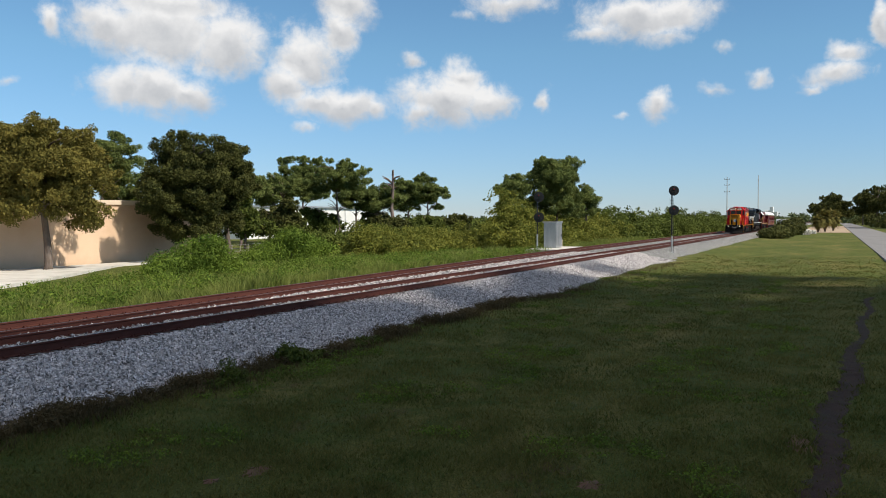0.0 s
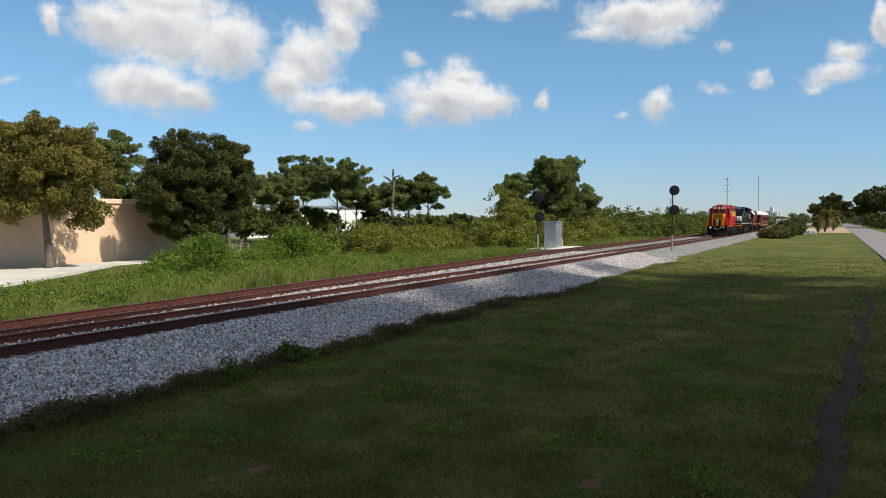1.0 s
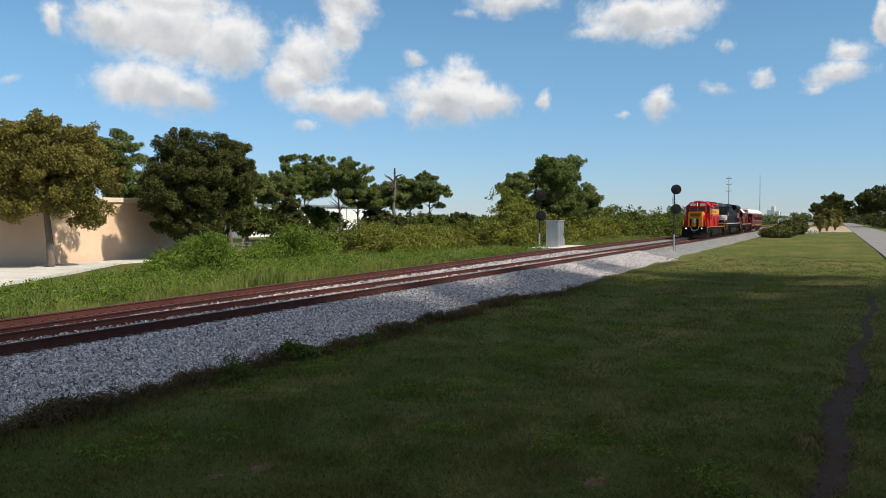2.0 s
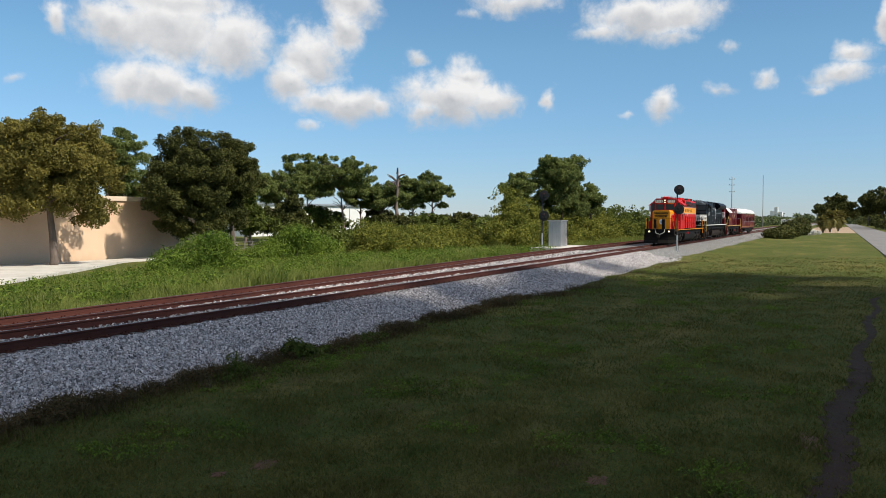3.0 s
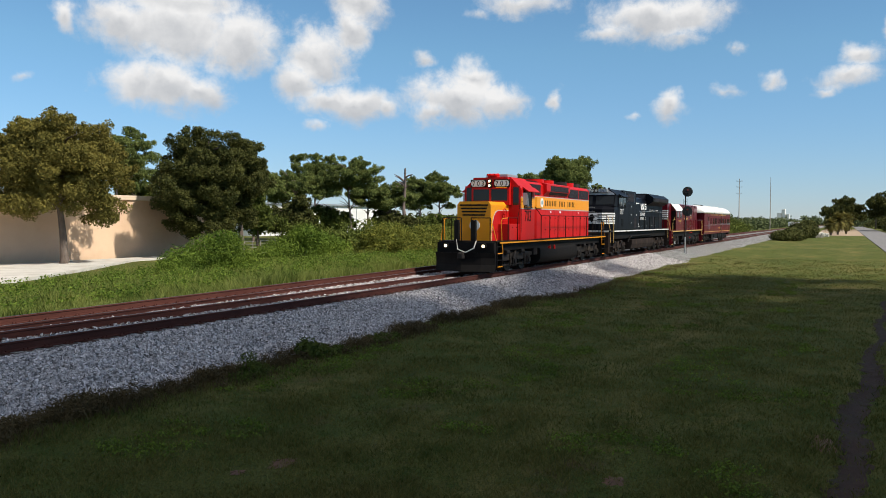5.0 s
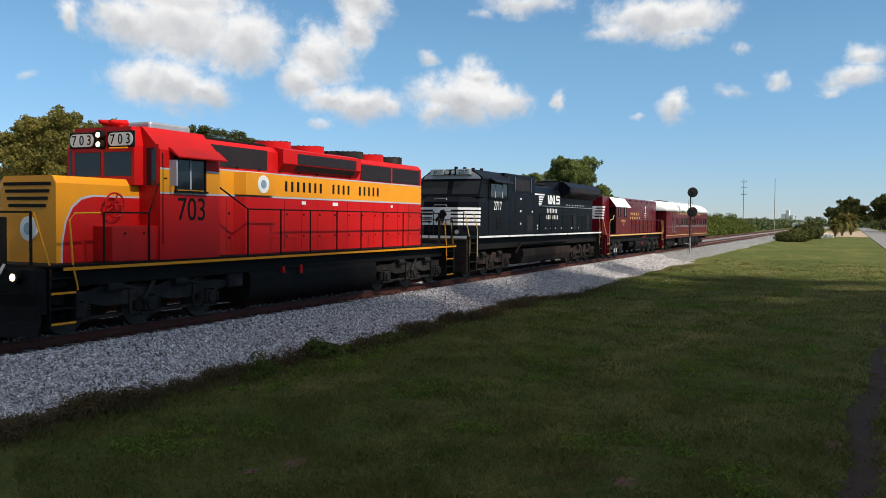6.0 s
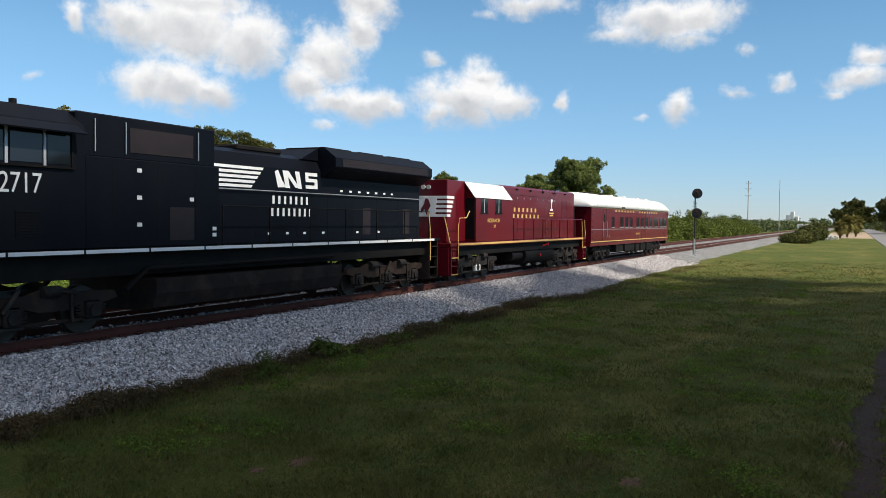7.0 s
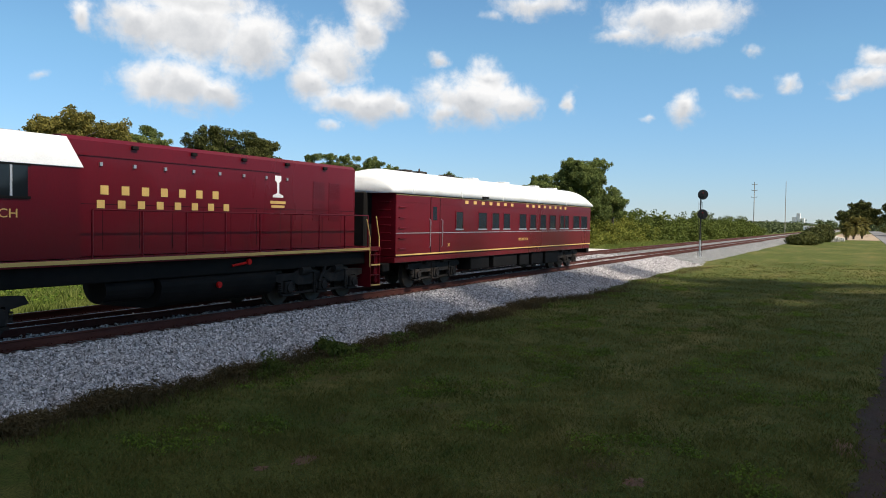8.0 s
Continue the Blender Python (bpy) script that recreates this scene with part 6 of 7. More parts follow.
    for y in (-0.14, 0.14):
        l = part("headlight", drum(bmesh.new(), (1.85, y, 4.58), "x", 0.12, 0.2, 20), M_SOOT, cab)
        part("lens", drum(bmesh.new(), (1.745, y, 4.58), "x", 0.095, 0.02, 20), M_LAMPOFF, l)
    slab("side_window", 2.75, 3.25, 3.55, 4.14, 1.51, M_GLASS, cab, 0.02)
    slab("side_window", 3.4, 4.1, 3.55, 4.14, 1.51, M_WINDOW, cab, 0.02, "sliding cab window")
    slab("side_window", 4.22, 4.75, 3.55, 4.14, 1.51, M_GLASS, cab, 0.02)
    for x in (2.7, 3.28, 4.12, 4.78):
        slab("window_frame", x, x + 0.06, 3.5, 4.19, 1.525, M_SILVER if x in (3.28, 4.12) else M_SOOT, cab, 0.04)
    slab("window_sill", 2.65, 4.85, 3.46, 3.5, 1.56, M_SOOT, cab, 0.08)
    for s in (-1, 1):
        part("sunshade", prism(bmesh.new(), [(s * 1.48, 4.3), (s * 1.52, 4.36), (s * 1.85, 4.18), (s * 1.84, 4.15)], "x", 2.65, 4.9), M_BLACK, cab)
    letters(cab, "2717", 3.62, 2.96, 0.56, 1.506, M_WHITEPAINT, "side", 0.85, "cab_number")
    bm = bmesh.new()
    for k in range(9):
        block(bm, 3.5, 4.05, -1.52, -1.5, 2.1 + 0.06 * k, 2.13 + 0.06 * k)
    part("side_louvre", bm, M_SOOT, cab)
    bm = bmesh.new()
    for k in range(4):
        drum(bm, (2.8 + 0.5 * k, 0.2 - 0.2 * k, 4.8), "z", 0.08, 0.18, 10)
    part("antenna_domes", bm, M_SOOT, cab)
    # carbody behind the cab
    low_body = part("equipment_locker", block(bmesh.new(), 5.152, 9.25, -1.49, 1.49, sill, 3.78, 0.02), M_BLACK, e, "black full-width equipment locker")
    up = part("blower_section", block(bmesh.new(), 5.152, 9.4, -1.22, 1.22, 3.785, 4.72, 0.03), M_BLACK, e)
    slab("intake_screen", 6.6, 8.6, 3.95, 4.5, 1.235, M_GRILLE, up, 0.02)
    for x in (5.6, 6.45, 8.75):
        slab("grab_iron", x, x + 0.025, 3.9, 4.6, 1.26, M_GALV, up, 0.02)
    for x in (5.9, 7.2, 8.4):
        slab("locker_seam", x, x + 0.015, 1.95, 3.7, 1.494, M_SOOT, low_body, 0.005)
    slab("locker_vent", 7.55, 8.35, 1.98, 2.75, 1.496, M_GRILLE, low_body, 0.01)
    for x, z in ((6.55, 2.3), (6.55, 2.9), (6.55, 3.5), (8.2, 2.9), (9.0, 2.2), (9.0, 2.05)):
        slab("notice", x, x + 0.14, z, z + 0.09, 1.495, M_WHITEPAINT, low_body, 0.006)
    hood = [(-0.95, sill), (-0.95, 3.95), (-0.8, 4.28), (-0.4, 4.42), (0.4, 4.42), (0.8, 4.28), (0.95, 3.95), (0.95, sill)]
    h = part("long_hood", prism(bmesh.new(), hood, "x", 9.252, 21.08), M_BLACK, e, "black long hood", False)
    rad = [(-0.9, 3.75), (-1.45, 4.05), (-1.5, 4.12), (-1.5, 4.4), (-1.1, 4.7), (1.1, 4.7), (1.5, 4.4), (1.5, 4.12), (1.45, 4.05), (0.9, 3.75)]
    r = part("radiator_housing", prism(bmesh.new(), rad, "x", 14.5, 21.05), M_BLACK, e, "flared black radiator housing")
    slab("radiator_screen", 14.9, 20.7, 4.14, 4.38, 1.51, M_GRILLE, r, 0.02)
    part("radiator_front", prism(bmesh.new(), [(13.6, 4.3), (14.5, 4.69), (14.5, 4.3)], "y", -0.85, 0.85), M_BLACK, r)
    for x in (15.8, 17.9, 19.9):
        part("roof_grille", block(bmesh.new(), x - 0.8, x + 0.8, -0.75, 0.75, 4.702, 4.78, 0.02), M_SOOT, r)
    bm = block(bmesh.new(), 9.35, 9.9, -0.4, 0.4, 4.42, 4.66, 0.03)
    for y in (-0.25, 0.0, 0.25):
        drum(bm, (9.75, y, 4.72), "x", 0.05, 0.5, 10, 0.11)
    part("air_horn", bm, M_SOOT, h, "black air horn cluster")
    part("exhaust_silencer", block(bmesh.new(), 11.2, 13.2, -0.45, 0.45, 4.4, 4.56, 0.04), M_SOOT, h)
    for x in (11.2, 13.3, 14.9, 16.4, 17.9, 19.4):
        slab("door_seam", x, x + 0.015, 1.95, 3.25, 0.954, M_SOOT, h, 0.005)
    for x in (17.0, 19.8):
        slab("louvre_panel", x, x + 0.5, 2.0, 2.9, 0.956, M_GRILLE, h, 0.01)
    bm = rod(bmesh.new(), [(9.6, -1.02, 3.28), (21.0, -1.02, 3.28)], 0.017)
    for k in range(8):
        rod(bm, [(9.7 + 1.6 * k, -0.94, 3.28), (9.7 + 1.6 * k, -1.03, 3.28)], 0.015)
    part("hood_rail", bm, M_GALV, h, "thin steel hood handrail")
    for x in (11.9, 12.75, 13.6, 14.6, 16.6, 18.0):
        slab("notice", x, x + 0.13, 2.05, 2.12, 0.956, M_WHITEPAINT, h, 0.005)
    for k in range(7):
        slab("notice", 15.6 + 0.55 * k, 15.75 + 0.55 * k, 3.38, 3.44, 0.956, M_WHITEPAINT, h, 0.005)
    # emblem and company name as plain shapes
    for k in range(5):
        z = 3.92 - 0.125 * k
        cut = 0.12 * k
        sheet("emblem_stripe", [(9.5, z), (9.5, z - 0.075), (11.7 - cut - 0.06, z - 0.075), (11.7 - cut, z)], 0.958, M_WHITEPAINT, h, 0.006)
    sheet("emblem_head", [(12.35, 3.4), (12.2, 3.85), (12.35, 3.9), (12.55, 3.6), (12.75, 3.42)], 0.958, M_WHITEPAINT, h, 0.006)
    for x in (12.72, 13.32):
        sheet("emblem_block", [(x, 3.40), (x - 0.16, 3.9), (x + 0.06, 3.9), (x + 0.20, 3.40)], 0.958, M_WHITEPAINT, h, 0.006)
    sheet("emblem_bar", [(12.62, 3.9), (12.84, 3.9), (13.4, 3.42), (13.2, 3.42)], 0.957, M_WHITEPAINT, h, 0.005)
    for z in (3.42, 3.62, 3.80):
        sheet("emblem_bar", [(13.72, z), (13.70, z + 0.1), (14.3, z + 0.1), (14.32, z)], 0.958, M_WHITEPAINT, h, 0.006)
    sheet("emblem_bar", [(13.70, 3.65), (13.68, 3.9), (13.84, 3.9), (13.86, 3.65)], 0.957, M_WHITEPAINT, h, 0.005)
    sheet("emblem_bar", [(14.18, 3.42), (14.16, 3.7), (14.32, 3.7), (14.34, 3.42)], 0.957, M_WHITEPAINT, h, 0.005)
    name_bars(h, (7,), 12.05, 13.95, 2.93, 3.16, 0.957, M_WHITEPAINT)
    name_bars(h, (8,), 12.0, 14.1, 2.58, 2.81, 0.957, M_WHITEPAINT)
    handrail(e, 9.4, 20.9, sill, 0.98, 1.9, M_SOOT, 1.47)
    grab_rail(e, [(0.62, 1.47, 1.0), (0.62, 1.47, 1.7), (0.45, 1.3, 2.85)], M_GOLD)
    grab_rail(e, [(1.36, 1.5, 0.95), (1.36, 1.5, 2.1), (0.95, 1.5, 2.75)], M_GOLD)
    grab_rail(e, [(21.0, 1.48, 1.0), (21.0, 1.48, 2.0), (20.85, 1.48, 2.8)], M_GOLD)
    tank_pts = [(-1.42, 0.75), (-1.3, 0.42), (-0.9, 0.34), (0.9, 0.34), (1.3, 0.42), (1.42, 0.75), (1.42, 1.1), (-1.42, 1.1)]
    part("fuel_tank", prism(bmesh.new(), tank_pts, "x", 7.2, 15.0), M_GRIMEBROWN, e, "dusty brown fuel tank")
    for s in (-1, 1):
        part("air_pipe", rod(bmesh.new(), [(6.4, s * 1.3, 0.9), (7.0, s * 1.35, 1.35), (14.6, s * 1.35, 1.38)], 0.06, sides=8), M_SOOT, e)
        part("air_reservoir", drum(bmesh.new(), (11, s * 1.1, 1.42), "x", 0.15, 5.5, 16), M_SOOT, e)
    truck(e, (1.75, 3.65, 5.6), M_GRIMEBROWN)
    truck(e, (16.4, 18.35, 20.3), M_GRIMEBROWN)


def maroon_engine():
    """Maroon research unit with a small cab between two hoods."""
    e = vehicle("research_locomotive", "glossy maroon research locomotive with a white-sided cab roof and gold lettering", "locomotive", 43.4)
    sill = 1.62
    part("underframe", block(bmesh.new(), 0.6, 19.0, -1.25, 1.25, 1.05, sill - 0.03, 0.02), M_SOOT, e)
    part("walkway", block(bmesh.new(), 0.4, 19.1, -1.46, 1.46, sill - 0.16, sill - 0.02, 0.01), M_MAROON, e)
    slab("sill_stripe", 1.2, 18.4, 1.50, 1.58, 1.468, M_GOLD, e, 0.01, "gold sill stripe")
    part("pilot", block(bmesh.new(), 0.4, 0.68, -1.42, 1.42, 0.28, sill - 0.17, 0.05), M_MAROON, e)
    part("rear_pilot", block(bmesh.new(), 18.85, 19.1, -1.4, 1.4, 0.4, sill - 0.17, 0.05), M_MAROON, e)
    part("side_skirt", block(bmesh.new(), 0.68, 1.25, -1.42, 1.42, 0.85, sill - 0.17, 0.03), M_MAROON, e)
    coupler(e, 0.1, 1)
    coupler(e, 19.5, -1)
    stair(e, 0.45, 1.05, sill, M_MAROON, M_GOLD)
    stair(e, 18.45, 19.0, sill, M_MAROON, M_GOLD)
    air_hoses(e, 0.35, M_SOOT)
    front = part("short_hood", block(bmesh.new(), 1.1, 2.9, -0.95, 0.95, sill, 4.16, 0.02), M_MAROON, e, "tall maroon short hood")
    for k in range(5):
        z = 3.5 - 0.185 * k
        c = 0.09 * k
        pts = [(1.095, -0.953), (1.095, 0.953), (1.78 - c, 0.953), (1.78 - c, 0.948), (1.102, 0.948), (1.102, -0.948), (1.78 - c, -0.948), (1.78 - c, -0.953)]
        part("nose_stripe", prism(bmesh.new(), pts, "z", z - 0.11, z), M_WHITEPAINT, front, "white hood stripe")
    part("emblem_panel", prism(bmesh.new(), [(-0.42, 2.66), (-0.5, 3.46), (0.3, 3.46), (0.4, 2.66)], "x", 1.085, 1.094), M_WHITEPAINT, front)
    part("emblem_mark", prism(bmesh.new(), [(-0.05, 2.68), (-0.1, 2.9), (-0.22, 3.1), (-0.1, 3.38), (0.02, 3.4), (0.1, 3.15), (0.24, 2.95), (0.2, 2.8), (0.06, 2.95)], "x", 1.076, 1.084), M_MAROON, front, "maroon emblem mark")
    for y in (-0.12, 0.12):
        part("headlight", drum(bmesh.new(), (1.07, y, 3.86), "x", 0.09, 0.06, 16), M_LAMPOFF, front)
    bm = bmesh.new()
    for k in range(12):
        block(bm, 2.0, 2.4, -0.962, -0.95, 2.35 + 0.09 * k, 2.385 + 0.09 * k)
    part("side_louvre", bm, M_MAROON, front)
    wall = [(-1.44, sill), (-1.44, 3.5), (-0.98, 4.1), (0.98, 4.1), (1.44, 3.5), (1.44, sill)]
    cab = part("cab", prism(bmesh.new(), wall, "x", 2.9, 7.0), M_MAROON, e, "maroon cab")
    for s in (-1, 1):
        part("cab_roof_side", prism(bmesh.new(), [(s * 1.46, 3.47), (s * 0.97, 4.12), (s * 0.97, 4.135), (s * 1.475, 3.48)], "x", 2.75, 7.05), M_WHITEPAINT, cab, "white sloping roof panel")
        part("cab_doorway", block(bmesh.new(), 2.885, 2.9, min(s * 0.98, s * 1.38), max(s * 0.98, s * 1.38), sill + 0.1, 3.45), M_SOOT, cab)
    for x in (3.42, 5.05):
        slab("side_window", x, x + 0.72, 2.85, 3.44, 1.45, M_GLASS, cab, 0.02, "dark cab window")
        slab("window_frame", x + 0.33, x + 0.38, 2.85, 3.44, 1.46, M_SILVER, cab, 0.02)
        slab("window_frame", x - 0.05, x + 0.77, 2.8, 2.85, 1.47, M_SOOT, cab, 0.04)
        slab("window_frame", x - 0.05, x + 0.77, 3.44, 3.48, 1.465, M_SOOT, cab, 0.04)
    letters(cab, "RESEARCH", 4.85, 2.44, 0.24, 1.446, M_GOLD, "side", 1.25)
    letters(cab, "38", 4.95, 2.2, 0.2, 1.446, M_GOLD, "side", 1.2)
    part("roof_vent", block(bmesh.new(), 4.2, 6.4, -0.5, 0.5, 4.102, 4.2, 0.03), M_GALV, cab)
    h = part("long_hood", prism(bmesh.new(), [(-0.95, sill), (-0.95, 4.1), (-0.85, 4.19), (0.85, 4.19), (0.95, 4.1), (0.95, sill)], "x", 7.002, 18.25), M_MAROON, e, "long maroon hood")
    slab("hood_gutter", 7.1, 14.3, 3.78, 3.82, 0.975, M_MAROON, h, 0.03)
    for k in range(8):
        slab("bracket", 7.9 + 0.95 * k, 7.98 + 0.95 * k, 3.58, 3.66, 0.99, M_GALV, h, 0.04)
    for k in range(5):
        part("marker_lamp", block(bmesh.new(), 8.8 + 1.9 * k, 8.98 + 1.9 * k, -1.02, -0.95, 4.0, 4.08, 0.01), M_SOOT, h)
    for x in (15.9, 16.75):
        for z in (2.45, 3.1):
            bm = bmesh.new()
            for k in range(10):
                block(bm, x, x + 0.62, -0.965, -0.95, z + 0.055 * k, z + 0.03 + 0.055 * k)
            part("louvre_panel", bm, M_MAROON, h)
    x = 8.0
    while x < 18:
        slab("door_seam", x, x + 0.012, 1.75, 2.72, 0.9535, M_SOOT, h, 0.004)
        x += 1.05
    slab("hood_seam", 7.05, 18.2, 2.74, 2.752, 0.9535, M_SOOT, h, 0.004)
    name_bars(h, (7,), 7.85, 12.0, 2.96, 3.16, 0.951, M_GOLD)
    name_bars(h, (8,), 7.75, 12.4, 2.66, 2.84, 0.955, M_GOLD)
    sheet("rail_emblem", [(13.96, 3.08), (14.44, 3.08), (14.44, 3.14), (14.25, 3.2), (14.25, 3.5), (14.34, 3.56), (14.34, 3.7), (14.06, 3.7), (14.06, 3.56), (14.15, 3.5), (14.15, 3.2), (13.96, 3.14)], 0.956, M_WHITEPAINT, h, 0.005, "white rail-section emblem")
    slab("emblem_caption", 13.85, 14.55, 2.9, 2.98, 0.956, M_GOLD, h, 0.005)
    slab("emblem_caption", 13.9, 14.5, 2.79, 2.86, 0.956, M_GOLD, h, 0.005)
    handrail(e, 7.3, 18.3, sill, 1.0, 1.35, M_MAROON, 1.44)
    grab_rail(e, [(0.45, 1.44, 0.95), (0.45, 1.44, 1.5), (0.35, 1.2, 2.65)], M_GOLD)
    grab_rail(e, [(1.12, 1.46, 0.9), (1.12, 1.46, 2.3), (1.25, 1.46, 2.6), (1.9, 1.46, 2.62), (2.2, 1.46, 2.9)], M_GOLD)
    grab_rail(e, [(18.4, 1.46, 0.95), (18.4, 1.46, 1.9), (18.2, 1.46, 2.5)], M_GOLD)
    grab_rail(e, [(19.05, 1.42, 0.95), (19.05, 1.42, 1.9), (18.85, 1.42, 2.6)], M_GOLD)
    tank(e, 9.4, 13.7, 0.34, 1.05, 1.3, M_SOOT, 0.5)
    part("air_reservoir", drum(bmesh.new(), (8.6, -0.9, 0.85), "x", 0.28, 1.4, 18), M_SOOT, e)
    part("fuel_filler", rod(bmesh.new(), [(11.9, -1.25, 1.25), (12.5, -1.35, 1.33)], 0.035), M_RED, e, "red fuel filler handle")
    for x, z in ((12.45, 1.34), (11.3, 0.8)):
        part("filler_cap", drum(bmesh.new(), (x, -1.36, z), "y", 0.08, 0.06, 14), M_RED, e, "red cap")
    part("equipment_box", block(bmesh.new(), 3.4, 3.9, -1.25, -1.05, 0.35, 0.62, 0.02), M_WHITEPAINT, e, "small white box on the bogie")
    truck(e, (1.9, 3.6, 5.3), M_GRIME)
    truck(e, (14.4, 16.1, 17.8), M_GRIME)


COACH_WINDOWS = ((4.79, 5.42), (6.98, 7.81), (8.43, 9.19), (9.72, 10.46), (11.66, 12.55), (13.09, 13.88), (14.53, 15.37), (15.97, 16.87), (17.6, 18.25), (18.4, 19.05), (19.86, 21.0), (21.33, 22.5))


def coach():
    c = vehicle("research_coach", "glossy maroon passenger coach with a white arched roof and gold stripes", "railway coach", 63.44)
    L = 23.2
    body = part("body", block(bmesh.new(), 0.0, L, -1.5, 1.5, 1.22, 3.42, 0.02), M_MAROON, c, "maroon riveted coach body")
    slab("belt_rail", 0.0, L, 2.02, 2.05, 1.515, M_GALV, body, 0.02)
    slab("letter_board", 0.0, L, 3.12, 3.15, 1.512, M_MAROON, body, 0.02)
    slab("sill_stripe", 0.0, L, 1.25, 1.30, 1.508, M_GOLD, body, 0.012, "gold sill stripe")
    slab("eave_stripe", 0.0, L, 3.36, 3.39, 1.508, M_GOLD, body, 0.012, "gold eave stripe")
    part("side_sill", block(bmesh.new(), 0.0, L, -1.46, 1.46, 1.0, 1.218, 0.02), M_MAROON, body)
    arch = [(1.56 * math.cos(a), 3.40 + 0.92 * math.sin(a) ** 0.8 if 0 < a < math.pi else 3.40) for a in (math.pi * k / 16 for k in range(17))]
    bm = bmesh.new()
    rings = []
    for x, s in ((-0.35, 0.55), (0.05, 0.72), (0.5, 0.9), (1.1, 1.0), (L - 1.1, 1.0), (L - 0.5, 0.88), (L - 0.1, 0.66), (L + 0.3, 0.45)):
        rings.append([bm.verts.new((x, y, 3.42 + (z - 3.40) * s)) for y, z in arch])
    for a, b in zip(rings, rings[1:]):
        for k in range(16):
            bm.faces.new((a[k], a[k + 1], b[k + 1], b[k]))
        bm.faces.new((a[0], b[0], b[16], a[16]))
    bm.faces.new(rings[0])
    bm.faces.new(rings[-1][::-1])
    bmesh.ops.recalc_face_normals(bm, faces=bm.faces[:])
    roof = part("roof", bm, M_WHITEPAINT, c, "white arched roof", True)
    for x in (1.15, 5.2, 9.5, 14.0, 18.4):
        bm = rod(bmesh.new(), [(x, y * 1.004, z + 0.006) for y, z in arch], 0.02, sides=5)
        part("roof_seam", bm, M_WHITEPAINT, roof)
    for x in (3.2, 4.4, 6.9, 9.5, 13.2, 17.5, 20.5):
        part("roof_vent", block(bmesh.new(), x - 0.3, x + 0.3, -0.25, 0.25, 4.3, 4.42, 0.03), M_GRIME if x < 7 else M_WHITEPAINT, roof)
    for x in (6.1, 7.9):
        part("roof_ladder", rod(bmesh.new(), [(x, -1.2, 3.98), (x + 0.1, -1.28, 3.92), (x + 1.0, -1.28, 3.95), (x + 1.1, -1.2, 4.0)], 0.018), M_SOOT, roof)
    part("roof_step", block(bmesh.new(), 7.2, 7.8, -1.62, -1.44, 3.44, 3.52, 0.01), M_SOOT, roof)
    for x0, x1 in COACH_WINDOWS:
        slab("window", x0, x1, 2.18, 2.84, 1.5035, M_WINDOW, body, 0.01, "dark coach window")
        slab("window_frame", x0 - 0.05, x1 + 0.05, 2.84, 2.89, 1.516, M_MAROON, body, 0.02)
        slab("window_frame", x0 - 0.05, x1 + 0.05, 2.12, 2.18, 1.522, M_GALV, body, 0.03)
        for x in (x0 - 0.05, x1):
            slab("window_frame", x, x + 0.05, 2.18, 2.84, 1.516, M_MAROON, body, 0.02)
    door = slab("side_door", 2.62, 3.34, 1.3, 3.36, 1.507, M_MAROON, body, 0.012, "narrow maroon side door")
    slab("door_edge", 2.58, 2.62, 1.3, 3.36, 1.512, M_SOOT, body, 0.02)
    slab("door_edge", 3.34, 3.38, 1.3, 3.36, 1.512, M_SOOT, body, 0.02)
    slab("door_window", 2.78, 3.1, 2.5, 3.0, 1.512, M_WINDOW, body, 0.01)
    for x in (2.5, 3.5):
        part("grab_iron", rod(bmesh.new(), [(x, -1.5, 1.5), (x, -1.56, 1.55), (x, -1.56, 2.5), (x, -1.5, 2.55)], 0.015), M_GALV, body)
    for k in range(5):
        part("end_ladder", rod(bmesh.new(), [(0.18, -1.5, 1.5 + 0.36 * k), (0.18, -1.55, 1.5 + 0.36 * k), (0.62, -1.55, 1.5 + 0.36 * k), (0.62, -1.5, 1.5 + 0.36 * k)], 0.014), M_MAROON, body)
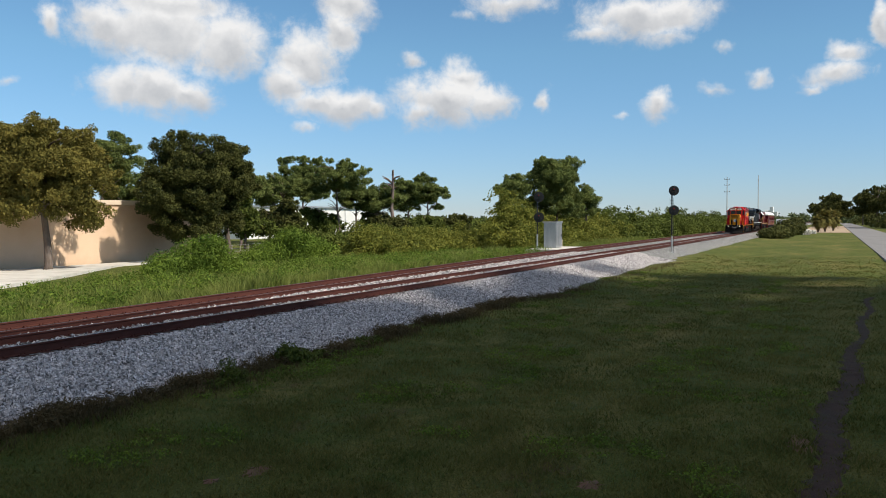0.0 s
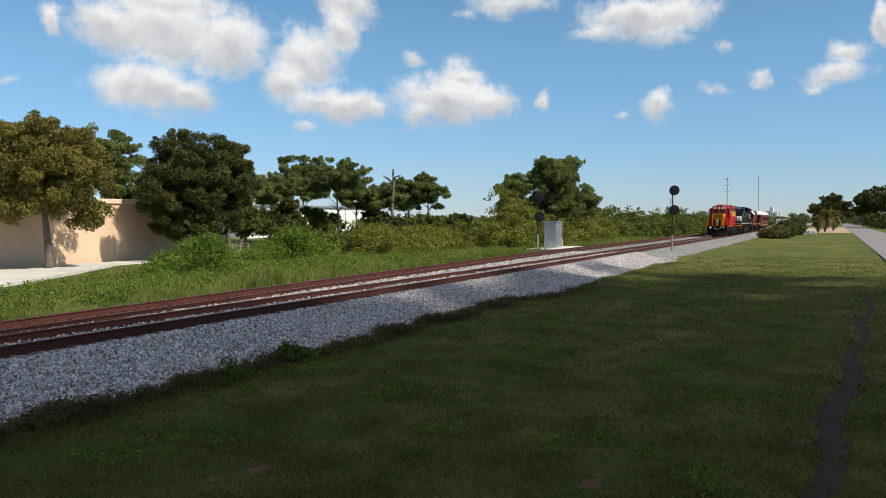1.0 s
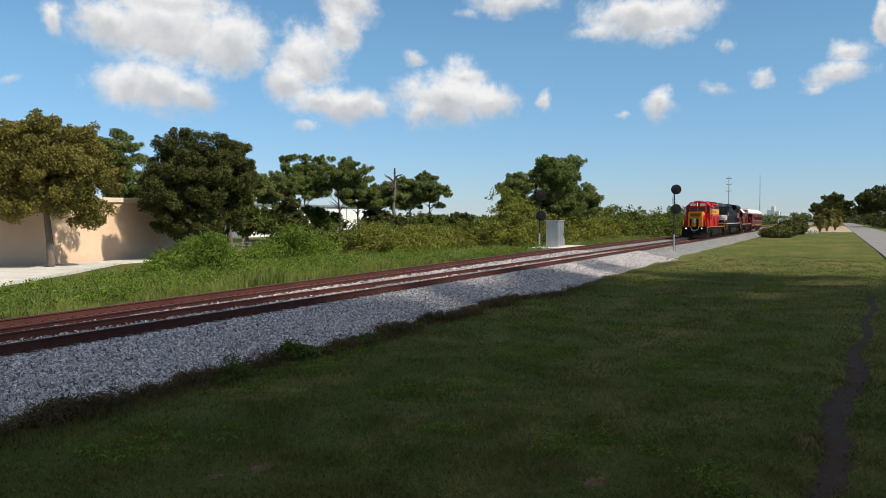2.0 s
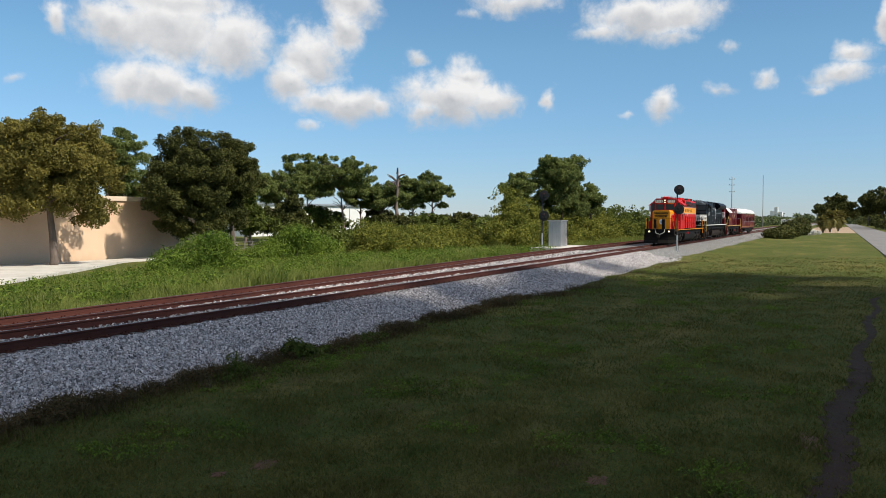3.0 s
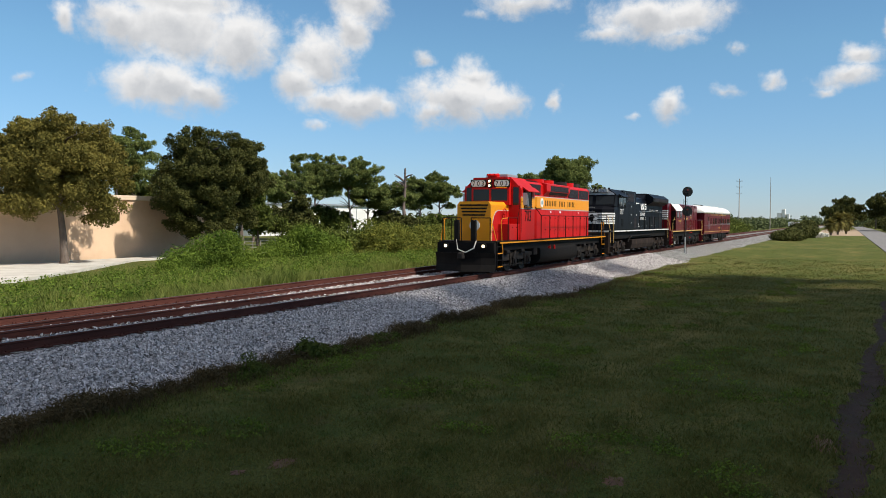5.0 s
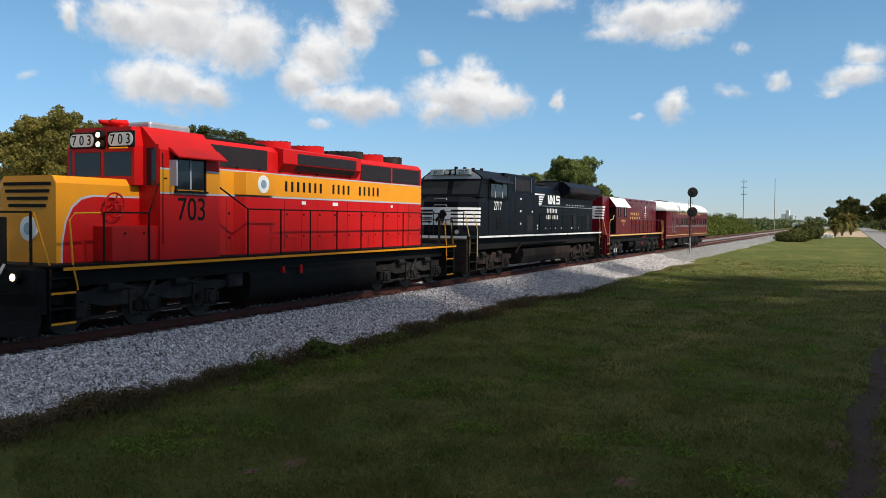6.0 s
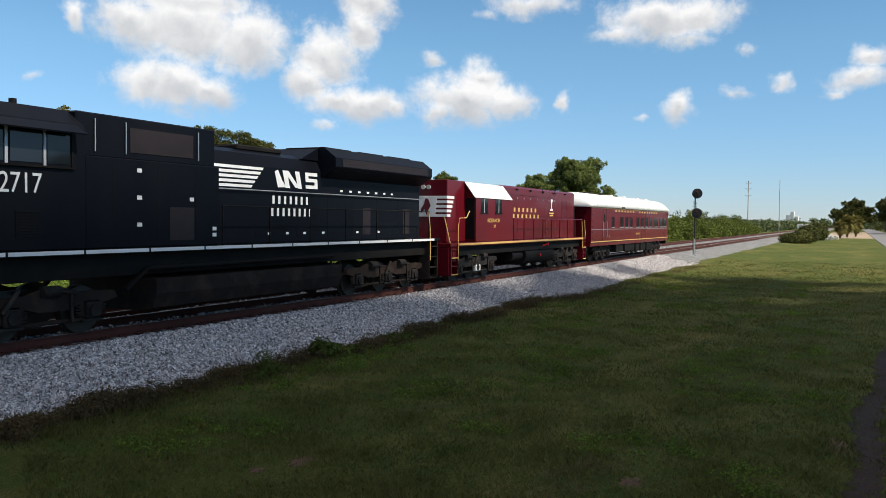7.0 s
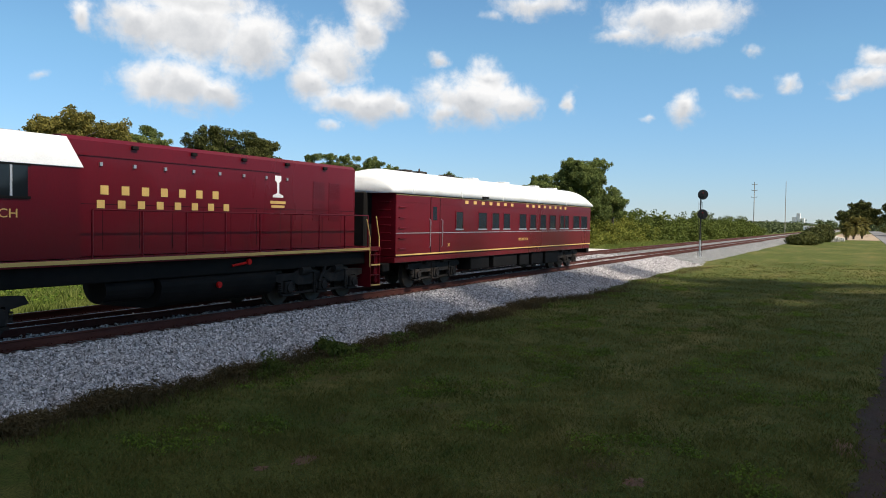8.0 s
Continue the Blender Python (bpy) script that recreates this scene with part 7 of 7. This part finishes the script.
    for x in (-0.5, L):
        part("vestibule_bellows", block(bmesh.new(), x, x + 0.5, -0.55, 0.55, 1.2, 3.45, 0.05), M_SOOT, c, "black vestibule diaphragm")
        part("buffer_beam", block(bmesh.new(), min(x, x + 0.4), x + 0.45, -1.3, 1.3, 0.72, 1.0, 0.03), M_SOOT, c)
    for k in range(7):
        part("end_rung", rod(bmesh.new(), [(-0.02, -1.3, 1.5 + 0.27 * k), (-0.05, -1.3, 1.5 + 0.27 * k), (-0.05, -0.85, 1.5 + 0.27 * k), (-0.02, -0.85, 1.5 + 0.27 * k)], 0.014), M_MAROON, body)
    coupler(c, -0.55, 1)
    coupler(c, L + 0.55, -1)
    name_bars(body, (7, 8), 5.5, 19.0, 3.18, 3.31, 1.503, M_GOLD)
    letters(body, "RESEARCH 36", 12.2, 1.62, 0.17, 1.504, M_GOLD, "side", 1.2)
    letters(body, "36", 4.15, 1.5, 0.17, 1.504, M_GOLD, "side", 1.2)
    rng = random.Random(6)
    for x, w in ((6.6, 1.9), (9.0, 2.8), (12.2, 1.2), (13.8, 1.6), (15.8, 2.0)):
        z = rng.uniform(0.38, 0.5)
        for s in (-1, 1):
            part("underfloor_box", block(bmesh.new(), x, x + w, min(s * 0.7, s * 1.36), max(s * 0.7, s * 1.36), z, 0.99, 0.03), M_SOOT, c, "black underfloor equipment box")
    part("centre_sill", block(bmesh.new(), 0.4, L - 0.4, -0.3, 0.3, 0.6, 1.0, 0.02), M_SOOT, c)
    part("truss_pipe", rod(bmesh.new(), [(6.0, -1.2, 0.4), (18, -1.2, 0.4)], 0.04), M_SOOT, c)
    truck(c, (2.2, 3.7, 5.2), M_GRIME, False)
    truck(c, (L - 5.0, L - 3.5, L - 2.0), M_GRIME, False)


red_engine()
black_engine()
maroon_engine()
coach()

FRONT_AT_6, SPEED = 10.78, 24.5


def along(t):
    """Where the leader's front coupler is; the train runs towards the viewer at an even speed."""
    return FRONT_AT_6 - SPEED * (t - 6)


def motions():
    for ob, start in TRAIN:
        walk(ob, [(t, pose(along(t) + start, 0, 0)) for t in (0, 1, 2, 3, 4, 5, 6, 7, 8)])


motions()
